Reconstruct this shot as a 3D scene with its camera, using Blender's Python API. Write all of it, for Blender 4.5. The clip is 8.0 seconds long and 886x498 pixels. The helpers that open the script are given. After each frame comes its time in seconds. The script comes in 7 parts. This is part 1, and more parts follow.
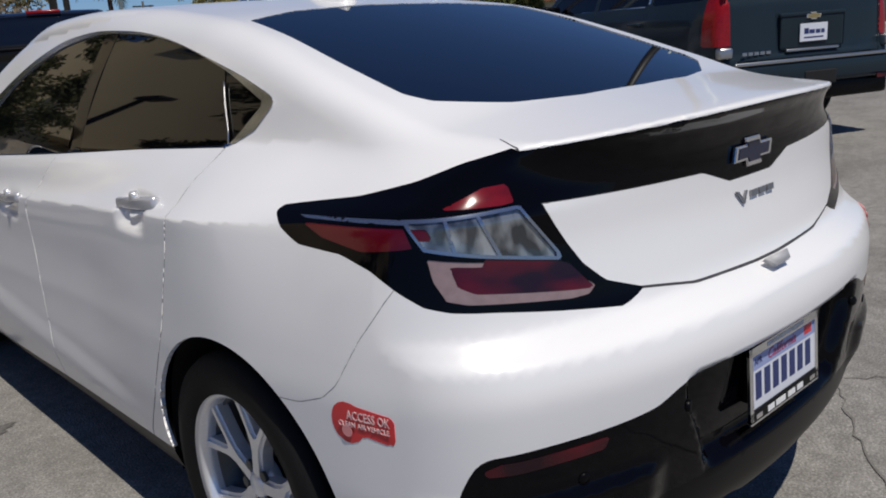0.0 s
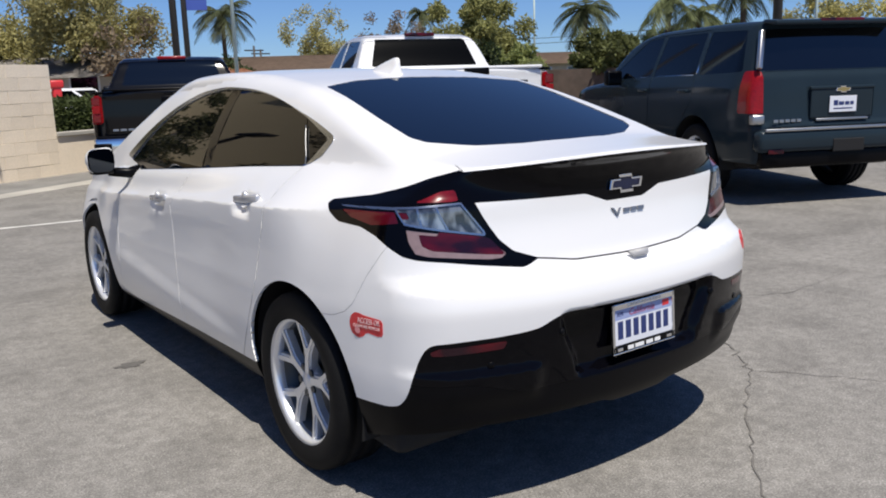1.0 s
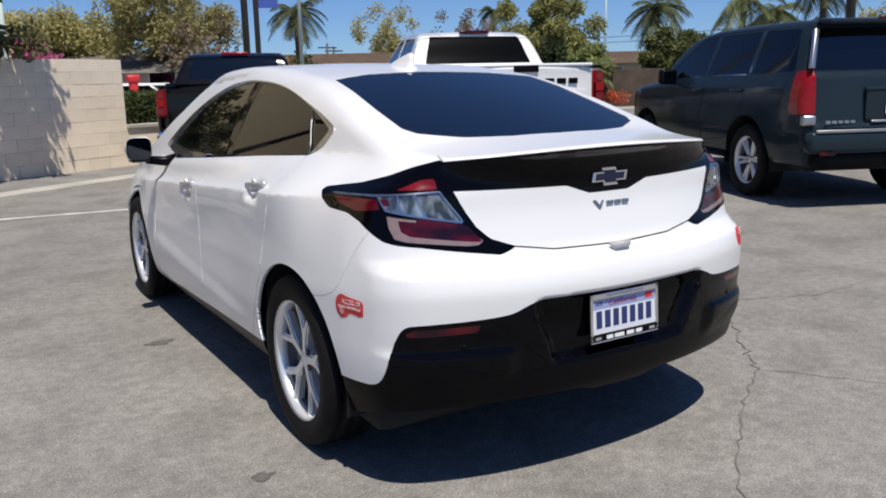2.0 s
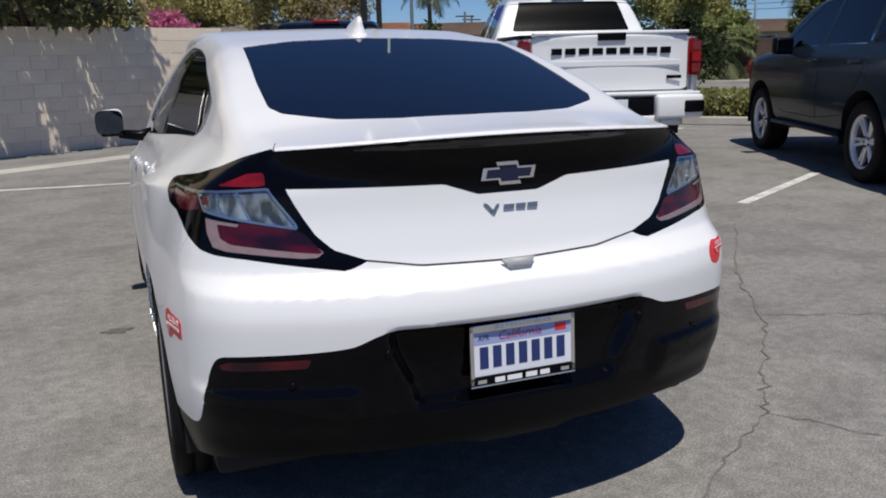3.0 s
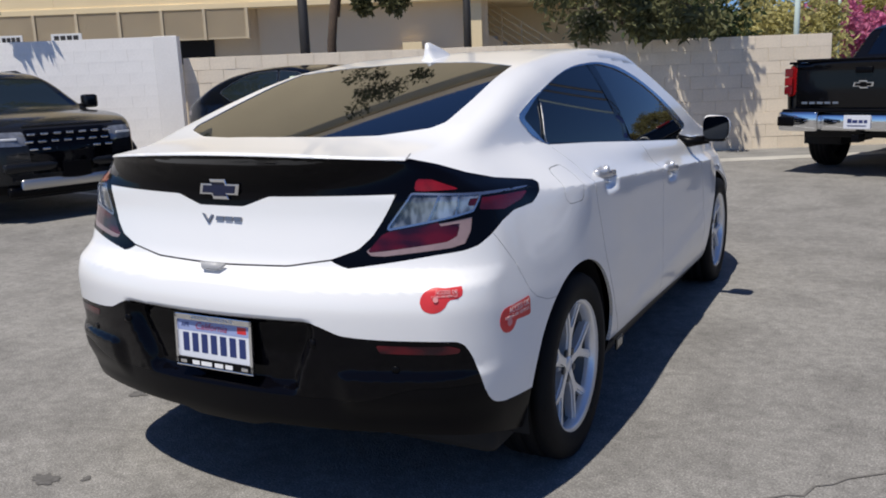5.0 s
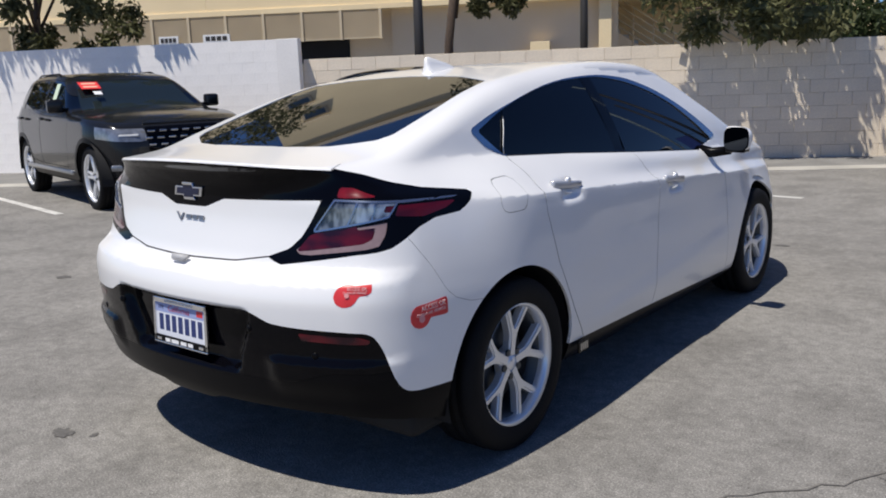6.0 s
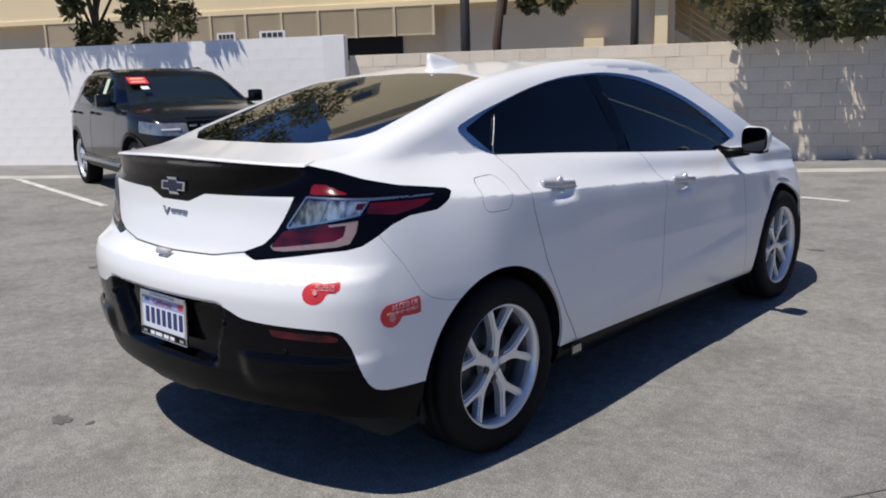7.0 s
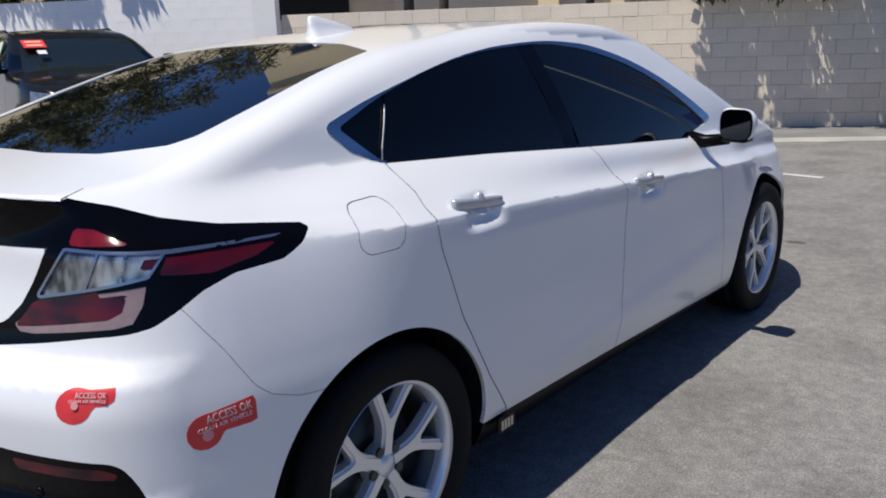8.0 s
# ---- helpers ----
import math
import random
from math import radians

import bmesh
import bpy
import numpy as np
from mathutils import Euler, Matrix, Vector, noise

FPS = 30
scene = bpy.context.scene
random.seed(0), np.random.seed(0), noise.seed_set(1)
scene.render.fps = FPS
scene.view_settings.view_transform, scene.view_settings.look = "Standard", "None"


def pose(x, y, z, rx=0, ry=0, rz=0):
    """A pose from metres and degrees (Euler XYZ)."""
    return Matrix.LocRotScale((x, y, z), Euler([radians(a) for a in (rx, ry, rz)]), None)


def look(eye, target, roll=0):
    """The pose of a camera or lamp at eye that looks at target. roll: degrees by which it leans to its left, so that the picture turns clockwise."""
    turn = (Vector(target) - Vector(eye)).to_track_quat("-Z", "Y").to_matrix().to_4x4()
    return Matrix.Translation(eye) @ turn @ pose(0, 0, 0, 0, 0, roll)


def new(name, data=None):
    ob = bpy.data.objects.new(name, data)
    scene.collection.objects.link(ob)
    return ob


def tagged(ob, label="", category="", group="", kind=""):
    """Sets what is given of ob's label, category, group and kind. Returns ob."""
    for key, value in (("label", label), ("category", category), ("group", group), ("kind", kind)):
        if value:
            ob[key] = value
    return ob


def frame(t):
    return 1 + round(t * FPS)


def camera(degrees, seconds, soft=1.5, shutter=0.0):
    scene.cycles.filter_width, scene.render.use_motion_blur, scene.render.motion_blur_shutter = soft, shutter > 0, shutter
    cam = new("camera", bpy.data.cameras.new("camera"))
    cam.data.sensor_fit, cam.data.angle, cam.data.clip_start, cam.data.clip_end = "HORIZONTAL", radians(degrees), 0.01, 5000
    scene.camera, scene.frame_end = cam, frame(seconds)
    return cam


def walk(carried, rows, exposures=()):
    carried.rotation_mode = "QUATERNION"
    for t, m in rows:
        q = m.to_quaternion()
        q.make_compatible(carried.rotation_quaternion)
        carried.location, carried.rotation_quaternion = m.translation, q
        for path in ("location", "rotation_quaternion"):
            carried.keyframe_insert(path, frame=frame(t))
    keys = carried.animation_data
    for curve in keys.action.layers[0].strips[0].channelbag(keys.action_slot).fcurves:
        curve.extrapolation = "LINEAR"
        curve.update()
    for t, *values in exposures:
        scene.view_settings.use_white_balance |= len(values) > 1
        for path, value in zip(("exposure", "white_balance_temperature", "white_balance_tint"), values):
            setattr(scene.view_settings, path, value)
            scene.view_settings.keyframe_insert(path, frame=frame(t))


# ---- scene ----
cam = camera(56.0, 8.0, soft=1.9)
PATH = [
    (0, (-1.628, -1.577, 1.313), (-0.341, -0.138, 0.790), -4.1),
    (0.5, (-1.932, -2.157, 1.334), (-0.713, -0.629, 0.910), -2.0),
    (1, (-2.096, -2.591, 1.368), (-0.945, -1.005, 0.968), -1.8),
    (1.5, (-2.060, -2.793, 1.381), (-0.979, -1.158, 0.984), -1.5),
    (1.7, (-2.031, -2.841, 1.369), (-0.976, -1.189, 0.974), -1.4),
    (2.8, (-1.221, -2.733, 1.316), (-0.418, -0.955, 0.875), -1.2),
    (3, (-0.944, -2.684, 1.324), (-0.238, -0.870, 0.863), -1.2),
    (3.5, (-0.235, -2.765, 1.328), (0.063, -0.848, 0.845), -1.2),
    (4, (0.475, -2.817, 1.325), (0.270, -0.882, 0.865), -1.8),
    (4.5, (1.178, -2.801, 1.317), (0.543, -0.954, 0.888), -2.2),
    (4.7, (1.427, -2.728, 1.313), (0.660, -0.929, 0.897), -2.3),
    (5.8, (2.392, -2.502, 1.341), (1.214, -0.934, 0.950), -1.9),
    (6, (2.468, -2.458, 1.358), (1.254, -0.918, 0.962), -2.0),
    (6.5, (2.609, -2.369, 1.362), (1.329, -0.883, 0.968), -2.2),
    (7, (2.655, -2.262, 1.351), (1.336, -0.813, 0.952), -1.7),
    (7.5, (2.499, -1.969, 1.319), (1.198, -0.512, 0.887), -1.4),
    (8, (2.191, -1.389, 1.384), (0.957, 0.106, 0.891), -1.8),
]
walk(cam, [(t, look(eye, target, roll)) for t, eye, target, roll in PATH], exposures=[(0, -0.52, 6750, 10), (0.5, -0.22, 6740, 10), (1.5, 0.0, 6800, 10), (2.8, -0.33, 6640, 10), (3.5, -0.43, 6580, 10), (4, -0.40, 6600, 10), (4.7, -0.18, 6620, 10), (6.5, -0.13, 6650, 10), (8, -0.17, 6480, 10)])

# ---- light ----
SUN_WAY = Vector((-0.09, -0.42, 1.0)).normalized()
world = bpy.data.worlds.new("world")
scene.world = world
world.use_nodes = True
wn = world.node_tree
sky = wn.nodes.new("ShaderNodeTexSky")
sky.sky_type, sky.sun_disc = "NISHITA", False
sky.sun_elevation = math.asin(SUN_WAY.z)
sky.sun_rotation = math.atan2(SUN_WAY.x, SUN_WAY.y)
sky.air_density, sky.dust_density, sky.ozone_density = 0.9, 0.5, 3.5
sky.altitude = 1500
tone = wn.nodes.new("ShaderNodeVectorMath")
tone.operation = "MULTIPLY"
tone.inputs[1].default_value = (0.71, 0.94, 1.32)
wn.links.new(sky.outputs[0], tone.inputs[0])
wn.links.new(tone.outputs[0], wn.nodes["Background"].inputs[0])
wn.nodes["Background"].inputs[1].default_value = 0.083
sun = new("sun", bpy.data.lights.new("sun", "SUN"))
sun.data.energy, sun.data.angle, sun.data.color = 5.35, radians(0.53), (1.0, 0.958, 0.885)
sun.matrix_world = look(SUN_WAY * 50, (0, 0, 0))


# ---- materials ----
def mat(name, colour, rough=0.5, metal=0.0, coat=0.0, grain=0.0, scale=20.0, bump=0.0, wear=0.0, wear_scale=1.5,
        spec=0.5, emit=None, power=0.0, random_tone=0.0):
    """A surface with tone that varies at two scales, fine relief, and a random tone from piece to piece."""
    m = bpy.data.materials.new(name)
    m.use_nodes = True
    nt = m.node_tree
    b = nt.nodes["Principled BSDF"]
    b.inputs["Roughness"].default_value, b.inputs["Metallic"].default_value = rough, metal
    b.inputs["Coat Weight"].default_value, b.inputs["Coat Roughness"].default_value = coat, 0.03
    b.inputs["Specular IOR Level"].default_value = spec
    b.inputs["Base Color"].default_value = (*colour, 1)
    if emit:
        b.inputs["Emission Color"].default_value, b.inputs["Emission Strength"].default_value = (*emit, 1), power
    where = nt.nodes.new("ShaderNodeTexCoord").outputs["Object"]
    factor = None

    def times(a, c):
        n = nt.nodes.new("ShaderNodeMath")
        n.operation = "MULTIPLY"
        nt.links.new(a, n.inputs[0])
        nt.links.new(c, n.inputs[1])
        return n.outputs[0]

    def ramped(source, low, high, to_low, to_high):
        n = nt.nodes.new("ShaderNodeMapRange")
        n.inputs[1].default_value, n.inputs[2].default_value = low, high
        n.inputs[3].default_value, n.inputs[4].default_value = to_low, to_high
        nt.links.new(source, n.inputs[0])
        return n.outputs[0]

    def noise_at(size, detail):
        n = nt.nodes.new("ShaderNodeTexNoise")
        n.inputs["Scale"].default_value, n.inputs["Detail"].default_value = size, detail
        nt.links.new(where, n.inputs["Vector"])
        return n.outputs["Fac"]

    fine = noise_at(scale, 5) if grain or bump else None
    if grain:
        factor = ramped(fine, 0.25, 0.75, 1 - grain, 1 + grain)
    if wear:
        w = ramped(noise_at(wear_scale, 6), 0.3, 0.7, 1 - wear, 1 + wear)
        factor = times(factor, w) if factor else w
    if random_tone:
        info = nt.nodes.new("ShaderNodeObjectInfo").outputs["Random"]
        w = ramped(info, 0, 1, 1 - random_tone, 1 + random_tone)
        factor = times(factor, w) if factor else w
        isle = nt.nodes.new("ShaderNodeNewGeometry").outputs["Random Per Island"]
        factor = times(factor, ramped(isle, 0, 1, 1 - random_tone, 1 + random_tone))
    if factor:
        mix = nt.nodes.new("ShaderNodeVectorMath")
        mix.operation = "SCALE"
        mix.inputs[0].default_value = colour
        nt.links.new(factor, mix.inputs["Scale"])
        nt.links.new(mix.outputs[0], b.inputs["Base Color"])
    if bump:
        n = nt.nodes.new("ShaderNodeBump")
        n.inputs["Strength"].default_value, n.inputs["Distance"].default_value = 1.0, bump
        nt.links.new(fine, n.inputs["Height"])
        nt.links.new(n.outputs[0], b.inputs["Normal"])
    return m


PAINT_WHITE = mat("pearl_white_paint", (0.80, 0.80, 0.80), 0.30, coat=0.65, grain=0.015, scale=900, wear=0.015)
PAINT_WHITE.node_tree.nodes["Principled BSDF"].inputs["Coat Roughness"].default_value = 0.07
PAINT_TRUCK = mat("white_truck_paint", (0.78, 0.79, 0.80), 0.3, coat=1.0, wear=0.02)
GLOSS_BLACK = mat("gloss_black_plastic", (0.0018, 0.0018, 0.003), 0.05, spec=0.15, wear=0.2)
SATIN_BLACK = mat("satin_black_plastic", (0.003, 0.003, 0.004), 0.32, spec=0.10, grain=0.15, scale=300, wear=0.15)
DARK = mat("dark_cavity", (0.006, 0.006, 0.007), 0.8)
RUBBER = mat("tyre_rubber", (0.006, 0.006, 0.0066), 0.75, spec=0.2, grain=0.2, scale=80, wear=0.2, wear_scale=6)
CHROME = mat("chrome", (0.85, 0.86, 0.88), 0.07, metal=1.0)
ALLOY = mat("machined_alloy", (0.80, 0.81, 0.83), 0.26, metal=0.55, grain=0.05, scale=200)
ALLOY_DARK = mat("grey_alloy_pocket", (0.07, 0.075, 0.08), 0.45, metal=0.6)
STEEL = mat("brushed_steel", (0.5, 0.5, 0.5), 0.35, metal=1.0, grain=0.1, scale=150)
TINT = mat("tinted_glass", (0.0012, 0.0016, 0.0025), 0.02, coat=0.0, spec=0.95)
# Bluish reflection tint, standing in for a bluer sky in the glass.
TINT.node_tree.nodes["Principled BSDF"].inputs["Specular Tint"].default_value = (0.80, 0.92, 1.0, 1)
TINT_DULL = mat("dull_dark_glass", (0.0012, 0.0016, 0.0025), 0.04, spec=0.3)
TINT_SIDE = mat("dark_side_glass", (0.0010, 0.0013, 0.0020), 0.02, spec=0.30)
BADGE_BLUE = mat("badge_blue", (0.006, 0.010, 0.040), 0.25, coat=0.2)
RED_LENS = mat("red_lens", (0.15, 0.004, 0.007), 0.12, coat=0.35, grain=0.3, scale=40)
DARK_RED_LENS = mat("dark_red_lens", (0.06, 0.002, 0.006), 0.14, spec=0.3, coat=0.3, grain=0.3, scale=50)
CLEAR_LENS = mat("clear_lens", (0.34, 0.35, 0.36), 0.18, metal=0.7, coat=1.0, grain=0.25, scale=25)
SMOKED_LENS = mat("smoked_lens_cell", (0.075, 0.08, 0.085), 0.15, metal=0.4, coat=1.0, grain=0.25, scale=20)
LAMP_TRIM = mat("bright_lamp_trim", (0.34, 0.38, 0.45), 0.22, metal=0.9)
MARK_GREY = mat("dark_chrome_mark", (0.30, 0.30, 0.32), 0.3, metal=0.8)


def flute(m, low, high, across, along):
    """Upright flutes moulded in a lens: dark bands and bright glints put in its colour, with relief."""
    nt = m.node_tree
    b = nt.nodes["Principled BSDF"]
    where = nt.nodes.new("ShaderNodeTexCoord").outputs["Object"]
    squash = nt.nodes.new("ShaderNodeMapping")
    squash.inputs["Scale"].default_value = (across, across * 0.4, along)
    n = nt.nodes.new("ShaderNodeTexNoise")
    n.inputs["Scale"].default_value, n.inputs["Detail"].default_value = 1.0, 1.5
    ramp = nt.nodes.new("ShaderNodeMapRange")
    ramp.inputs[1].default_value, ramp.inputs[2].default_value = 0.40, 0.62
    mix = nt.nodes.new("ShaderNodeMix")
    mix.data_type = "RGBA"
    mix.inputs[6].default_value, mix.inputs[7].default_value = (*low, 1), (*high, 1)
    bump = nt.nodes.new("ShaderNodeBump")
    bump.inputs["Strength"].default_value, bump.inputs["Distance"].default_value = 0.35, 0.004
    nt.links.new(where, squash.inputs[0])
    nt.links.new(squash.outputs[0], n.inputs["Vector"])
    nt.links.new(n.outputs[0], ramp.inputs[0])
    nt.links.new(ramp.outputs[0], mix.inputs[0])
    nt.links.new(mix.outputs[2], b.inputs["Base Color"])
    nt.links.new(n.outputs[0], bump.inputs["Height"])
    nt.links.new(bump.outputs[0], b.inputs["Normal"])


flute(CLEAR_LENS, (0.085, 0.092, 0.105), (0.50, 0.52, 0.54), 38.0, 16.0)
flute(DARK_RED_LENS, (0.014, 0.001, 0.006), (0.085, 0.002, 0.008), 9.0, 20.0)
flute(SMOKED_LENS, (0.04, 0.045, 0.052), (0.24, 0.26, 0.28), 42.0, 22.0)
PINK_LENS = mat("frosted_rose_lens", (0.25, 0.175, 0.175), 0.3, coat=0.6, grain=0.12, scale=60)
STICKER_RED = mat("red_sticker", (0.62, 0.035, 0.04), 0.4, wear=0.08, wear_scale=30)
STICKER_WHITE = mat("white_print", (0.74, 0.52, 0.52), 0.5)
PLATE_WHITE = mat("plate_white", (0.72, 0.74, 0.80), 0.35)
PLATE_BLUE = mat("plate_blue", (0.02, 0.035, 0.14), 0.4)
PRINT_WHITE = mat("white_lettering", (0.8, 0.8, 0.8), 0.4)


# ---- small tools ----
def part(name, bm, material, parent=None, label="", smooth=True):
    """Links a bmesh as one mesh object under a thing or a part."""
    me = bpy.data.meshes.new(name)
    bm.normal_update()
    bm.to_mesh(me)
    bm.free()
    return hang(name, me, material, parent, label, smooth)


def hang(name, me, material, parent=None, label="", smooth=True):
    me.materials.append(material)
    if smooth:
        me.shade_smooth()
    ob = new(name, me)
    ob.parent = parent
    return tagged(ob, label)


def thing(name, m, label, category, group="", kind=""):
    ob = new(name)
    ob.empty_display_size = 0.1
    ob.matrix_basis = m
    return tagged(ob, label, category, group, kind)


def smoothstep(a, b, v):
    t = np.clip((v - a) / (b - a), 0, 1)
    return t * t * (3 - 2 * t)


def spline(xs, ys):
    """A smooth curve through the knots, flat past its ends."""
    xs, ys = np.array(xs, float), np.array(ys, float)
    d = np.diff(ys) / np.diff(xs)
    m = np.r_[d[0], np.where(d[1:] * d[:-1] > 0, 2 * d[1:] * d[:-1] / (d[1:] + d[:-1] + 1e-12 * np.sign(d[1:] + d[:-1] + 1e-30)), 0), d[-1]]

    def f(v):
        v = np.clip(v, xs[0], xs[-1])
        i = np.clip(np.searchsorted(xs, v) - 1, 0, len(xs) - 2)
        h = xs[i + 1] - xs[i]
        t = (v - xs[i]) / h
        return ((1 + 2 * t) * (1 - t) ** 2 * ys[i] + t * (1 - t) ** 2 * h * m[i]
                + t * t * (3 - 2 * t) * ys[i + 1] + t * t * (t - 1) * h * m[i + 1])

    return f


def smax(a, b, k):
    h = np.maximum(k - np.abs(a - b), 0) / k
    return np.maximum(a, b) + h * h * k * 0.25


def bowed(points, n):
    """A smooth line of n points through a few that run along the first axis."""
    f = spline([p[0] for p in points], [p[1] for p in points])
    xs = np.linspace(points[0][0], points[-1][0], n)
    return [(float(x), float(f(x))) for x in xs]


def poly_dist(u, v, poly, r=0.0):
    """Signed distance to a polygon in a plane, inside negative, its corners rounded by r."""
    p = np.array(poly, float)
    best, inside = np.full(u.shape, 1e9), np.zeros(u.shape, bool)
    for (ax, ay), (bx, by) in zip(p, np.roll(p, -1, 0)):
        ex, ey, wx, wy = bx - ax, by - ay, u - ax, v - ay
        t = np.clip((wx * ex + wy * ey) / (ex * ex + ey * ey + 1e-12), 0, 1)
        best = np.minimum(best, (wx - t * ex) ** 2 + (wy - t * ey) ** 2)
        cross = ((ay > v) != (by > v)) & (u < ex * (v - ay) / (ey if abs(ey) > 1e-9 else 1e-9) + ax)
        inside ^= cross
    d = np.sqrt(best)
    return np.where(inside, -d, d) - r


class Skin:
    """A closed body surface, meshed from a shape function, that is cut into panels along drawn lines."""

    def __init__(self, shape, lo, hi, h, rounds=4):
        self.shape = shape
        ax = [np.arange(lo[i] - h, hi[i] + 2 * h, h) for i in range(3)]
        g = shape(np.stack(np.meshgrid(*ax, indexing="ij"), -1))
        n = np.array(g.shape) - 1
        total, count = np.zeros((*n, 3)), np.zeros(tuple(n))
        crossings = []
        for k in range(3):
            a, b = np.take(g, range(g.shape[k] - 1), k), np.take(g, range(1, g.shape[k]), k)
            i = np.argwhere((a < 0) != (b < 0))
            va, vb = a[tuple(i.T)], b[tuple(i.T)]
            at = np.stack([ax[j][i[:, j]] for j in range(3)], 1)
            at[:, k] += h * va / (va - vb)
            crossings.append((k, i, va < 0))
            p, q = (k + 1) % 3, (k + 2) % 3
            for dp in (0, -1):
                for dq in (0, -1):
                    c = i.copy()
                    c[:, p] += dp
                    c[:, q] += dq
                    ok = ((c >= 0) & (c < n)).all(1)
                    np.add.at(total, tuple(c[ok].T), at[ok])
                    np.add.at(count, tuple(c[ok].T), 1)
        used = count > 0
        index = np.full(tuple(n), -1)
        index[used] = np.arange(used.sum())
        self.V = total[used] / count[used][:, None]
        quads = []
        for k, i, down in crossings:
            p, q = (k + 1) % 3, (k + 2) % 3
            ring = []
            for dp, dq in ((-1, -1), (0, -1), (0, 0), (-1, 0)):
                c = i.copy()
                c[:, p] += dp
                c[:, q] += dq
                ring.append(index[tuple(np.clip(c, 0, n - 1).T)])
            ring = np.stack(ring, 1)
            ring[~down] = ring[~down][:, ::-1]
            quads.append(ring[(ring >= 0).all(1)])
        quads = np.concatenate(quads)
        self.settle()
        e = np.concatenate([quads[:, [0, 1]], quads[:, [1, 2]], quads[:, [2, 3]], quads[:, [3, 0]]])
        many = np.bincount(e[:, 0], minlength=len(self.V)) + np.bincount(e[:, 1], minlength=len(self.V))
        for _ in range(rounds):
            mean = np.stack([np.bincount(e[:, 0], self.V[e[:, 1], j], len(self.V)) + np.bincount(e[:, 1], self.V[e[:, 0], j], len(self.V))
                             for j in range(3)], 1) / many[:, None]
            self.V += 0.5 * (mean - self.V)
            self.settle()
        d = np.linalg.norm(self.V[quads[:, 0]] - self.V[quads[:, 2]], axis=1) < np.linalg.norm(self.V[quads[:, 1]] - self.V[quads[:, 3]], axis=1)
        self.T = np.concatenate([quads[d][:, [0, 1, 2]], quads[d][:, [0, 2, 3]], quads[~d][:, [0, 1, 3]], quads[~d][:, [1, 2, 3]]])
        self.L = np.array(["body"] * len(self.T), dtype="<U24")

    def slope(self, p):
        e, out = 1e-4, []
        for k in range(3):
            s = np.zeros(3)
            s[k] = e
            out.append((self.shape(p + s) - self.shape(p - s)) / (2 * e))
        return np.stack(out, -1)

    def settle(self, times=3):
        for _ in range(times):
            g = self.slope(self.V)
            step = (self.shape(self.V) / np.maximum((g * g).sum(-1), 0.05))[:, None] * g
            self.V -= np.clip(step, -0.02, 0.02)

    def score(self, line, label):
        """Divides the triangles of one panel along a line, to hold finer cuts; the panel keeps its name."""
        self.cut(line, "scored", (label,))
        self.L[self.L == "scored"] = label

    def cut(self, line, label, within=("body",)):
        """Cuts the panels named in within along line(x, y, z) = 0; what lies inside takes the label."""
        g = line(*self.V.T)
        g = np.where(np.abs(g) < 1e-5, 1e-5, g)
        own = np.isin(self.L, within)
        neg = g[self.T] < 0
        k = neg.sum(1)
        self.L[own & (k == 3)] = label
        mixed = own & (k > 0) & (k < 3)
        t, kk, lab = self.T[mixed], k[mixed], self.L[mixed]
        neg = neg[mixed]
        odd = np.where(kk == 1, neg.argmax(1), (~neg).argmax(1))
        r = np.arange(len(t))
        a, b, c = t[r, odd], t[r, (odd + 1) % 3], t[r, (odd + 2) % 3]
        edges = np.sort(np.concatenate([np.stack([a, b], 1), np.stack([a, c], 1)]), 1)
        uniq, back = np.unique(edges, axis=0, return_inverse=True)
        back = back.reshape(-1)
        w = (g[uniq[:, 0]] / (g[uniq[:, 0]] - g[uniq[:, 1]]))[:, None]
        fresh = len(self.V) + back
        self.V = np.concatenate([self.V, self.V[uniq[:, 0]] * (1 - w) + self.V[uniq[:, 1]] * w])
        ab, ac = fresh[: len(t)], fresh[len(t):]
        inside = kk == 1
        tri = [np.stack([a, ab, ac], 1), np.stack([ab, b, c], 1), np.stack([ab, c, ac], 1)]
        labs = [np.where(inside, label, lab), np.where(inside, lab, label), np.where(inside, lab, label)]
        self.T = np.concatenate([self.T[~mixed], *tri])
        self.L = np.concatenate([self.L[~mixed], *labs])

    def mesh(self, name, labels, lift=0.0, edge=0.012):
        """A mesh of the panels with these labels, lifted off the surface, its edges turned inwards."""
        t = self.T[np.isin(self.L, labels)]
        used, t = np.unique(t, return_inverse=True)
        t = t.reshape(-1, 3)
        v = self.V[used]
        g = self.slope(v)
        nrm = g / np.maximum(np.linalg.norm(g, axis=1, keepdims=True), 1e-6)
        v = v + lift * nrm
        faces, verts, normals = t, v, nrm
        if edge:
            e = np.concatenate([t[:, [0, 1]], t[:, [1, 2]], t[:, [2, 0]]])
            key = np.sort(e, 1)
            _, first, times = np.unique(key, axis=0, return_index=True, return_counts=True)
            rim = e[first[times == 1]]
            ids, rr = np.unique(rim, return_inverse=True)
            rr = rr.reshape(-1, 2)
            side = np.zeros((len(ids), 3))
            c = v[t].mean(1)
            near = np.zeros((len(v), 3))
            hits = np.zeros(len(v))
            for k in range(3):
                np.add.at(near, t[:, k], c)
                np.add.at(hits, t[:, k], 1)
            out = v[ids] - near[ids] / hits[ids][:, None]
            out -= (out * nrm[ids]).sum(1, keepdims=True) * nrm[ids]
            side = out / np.maximum(np.linalg.norm(out, axis=1, keepdims=True), 1e-6)
            o = len(v)
            m = len(ids)
            verts = np.concatenate([v, v[ids], v[ids] - edge * nrm[ids]])
            normals = np.concatenate([nrm, side, side])
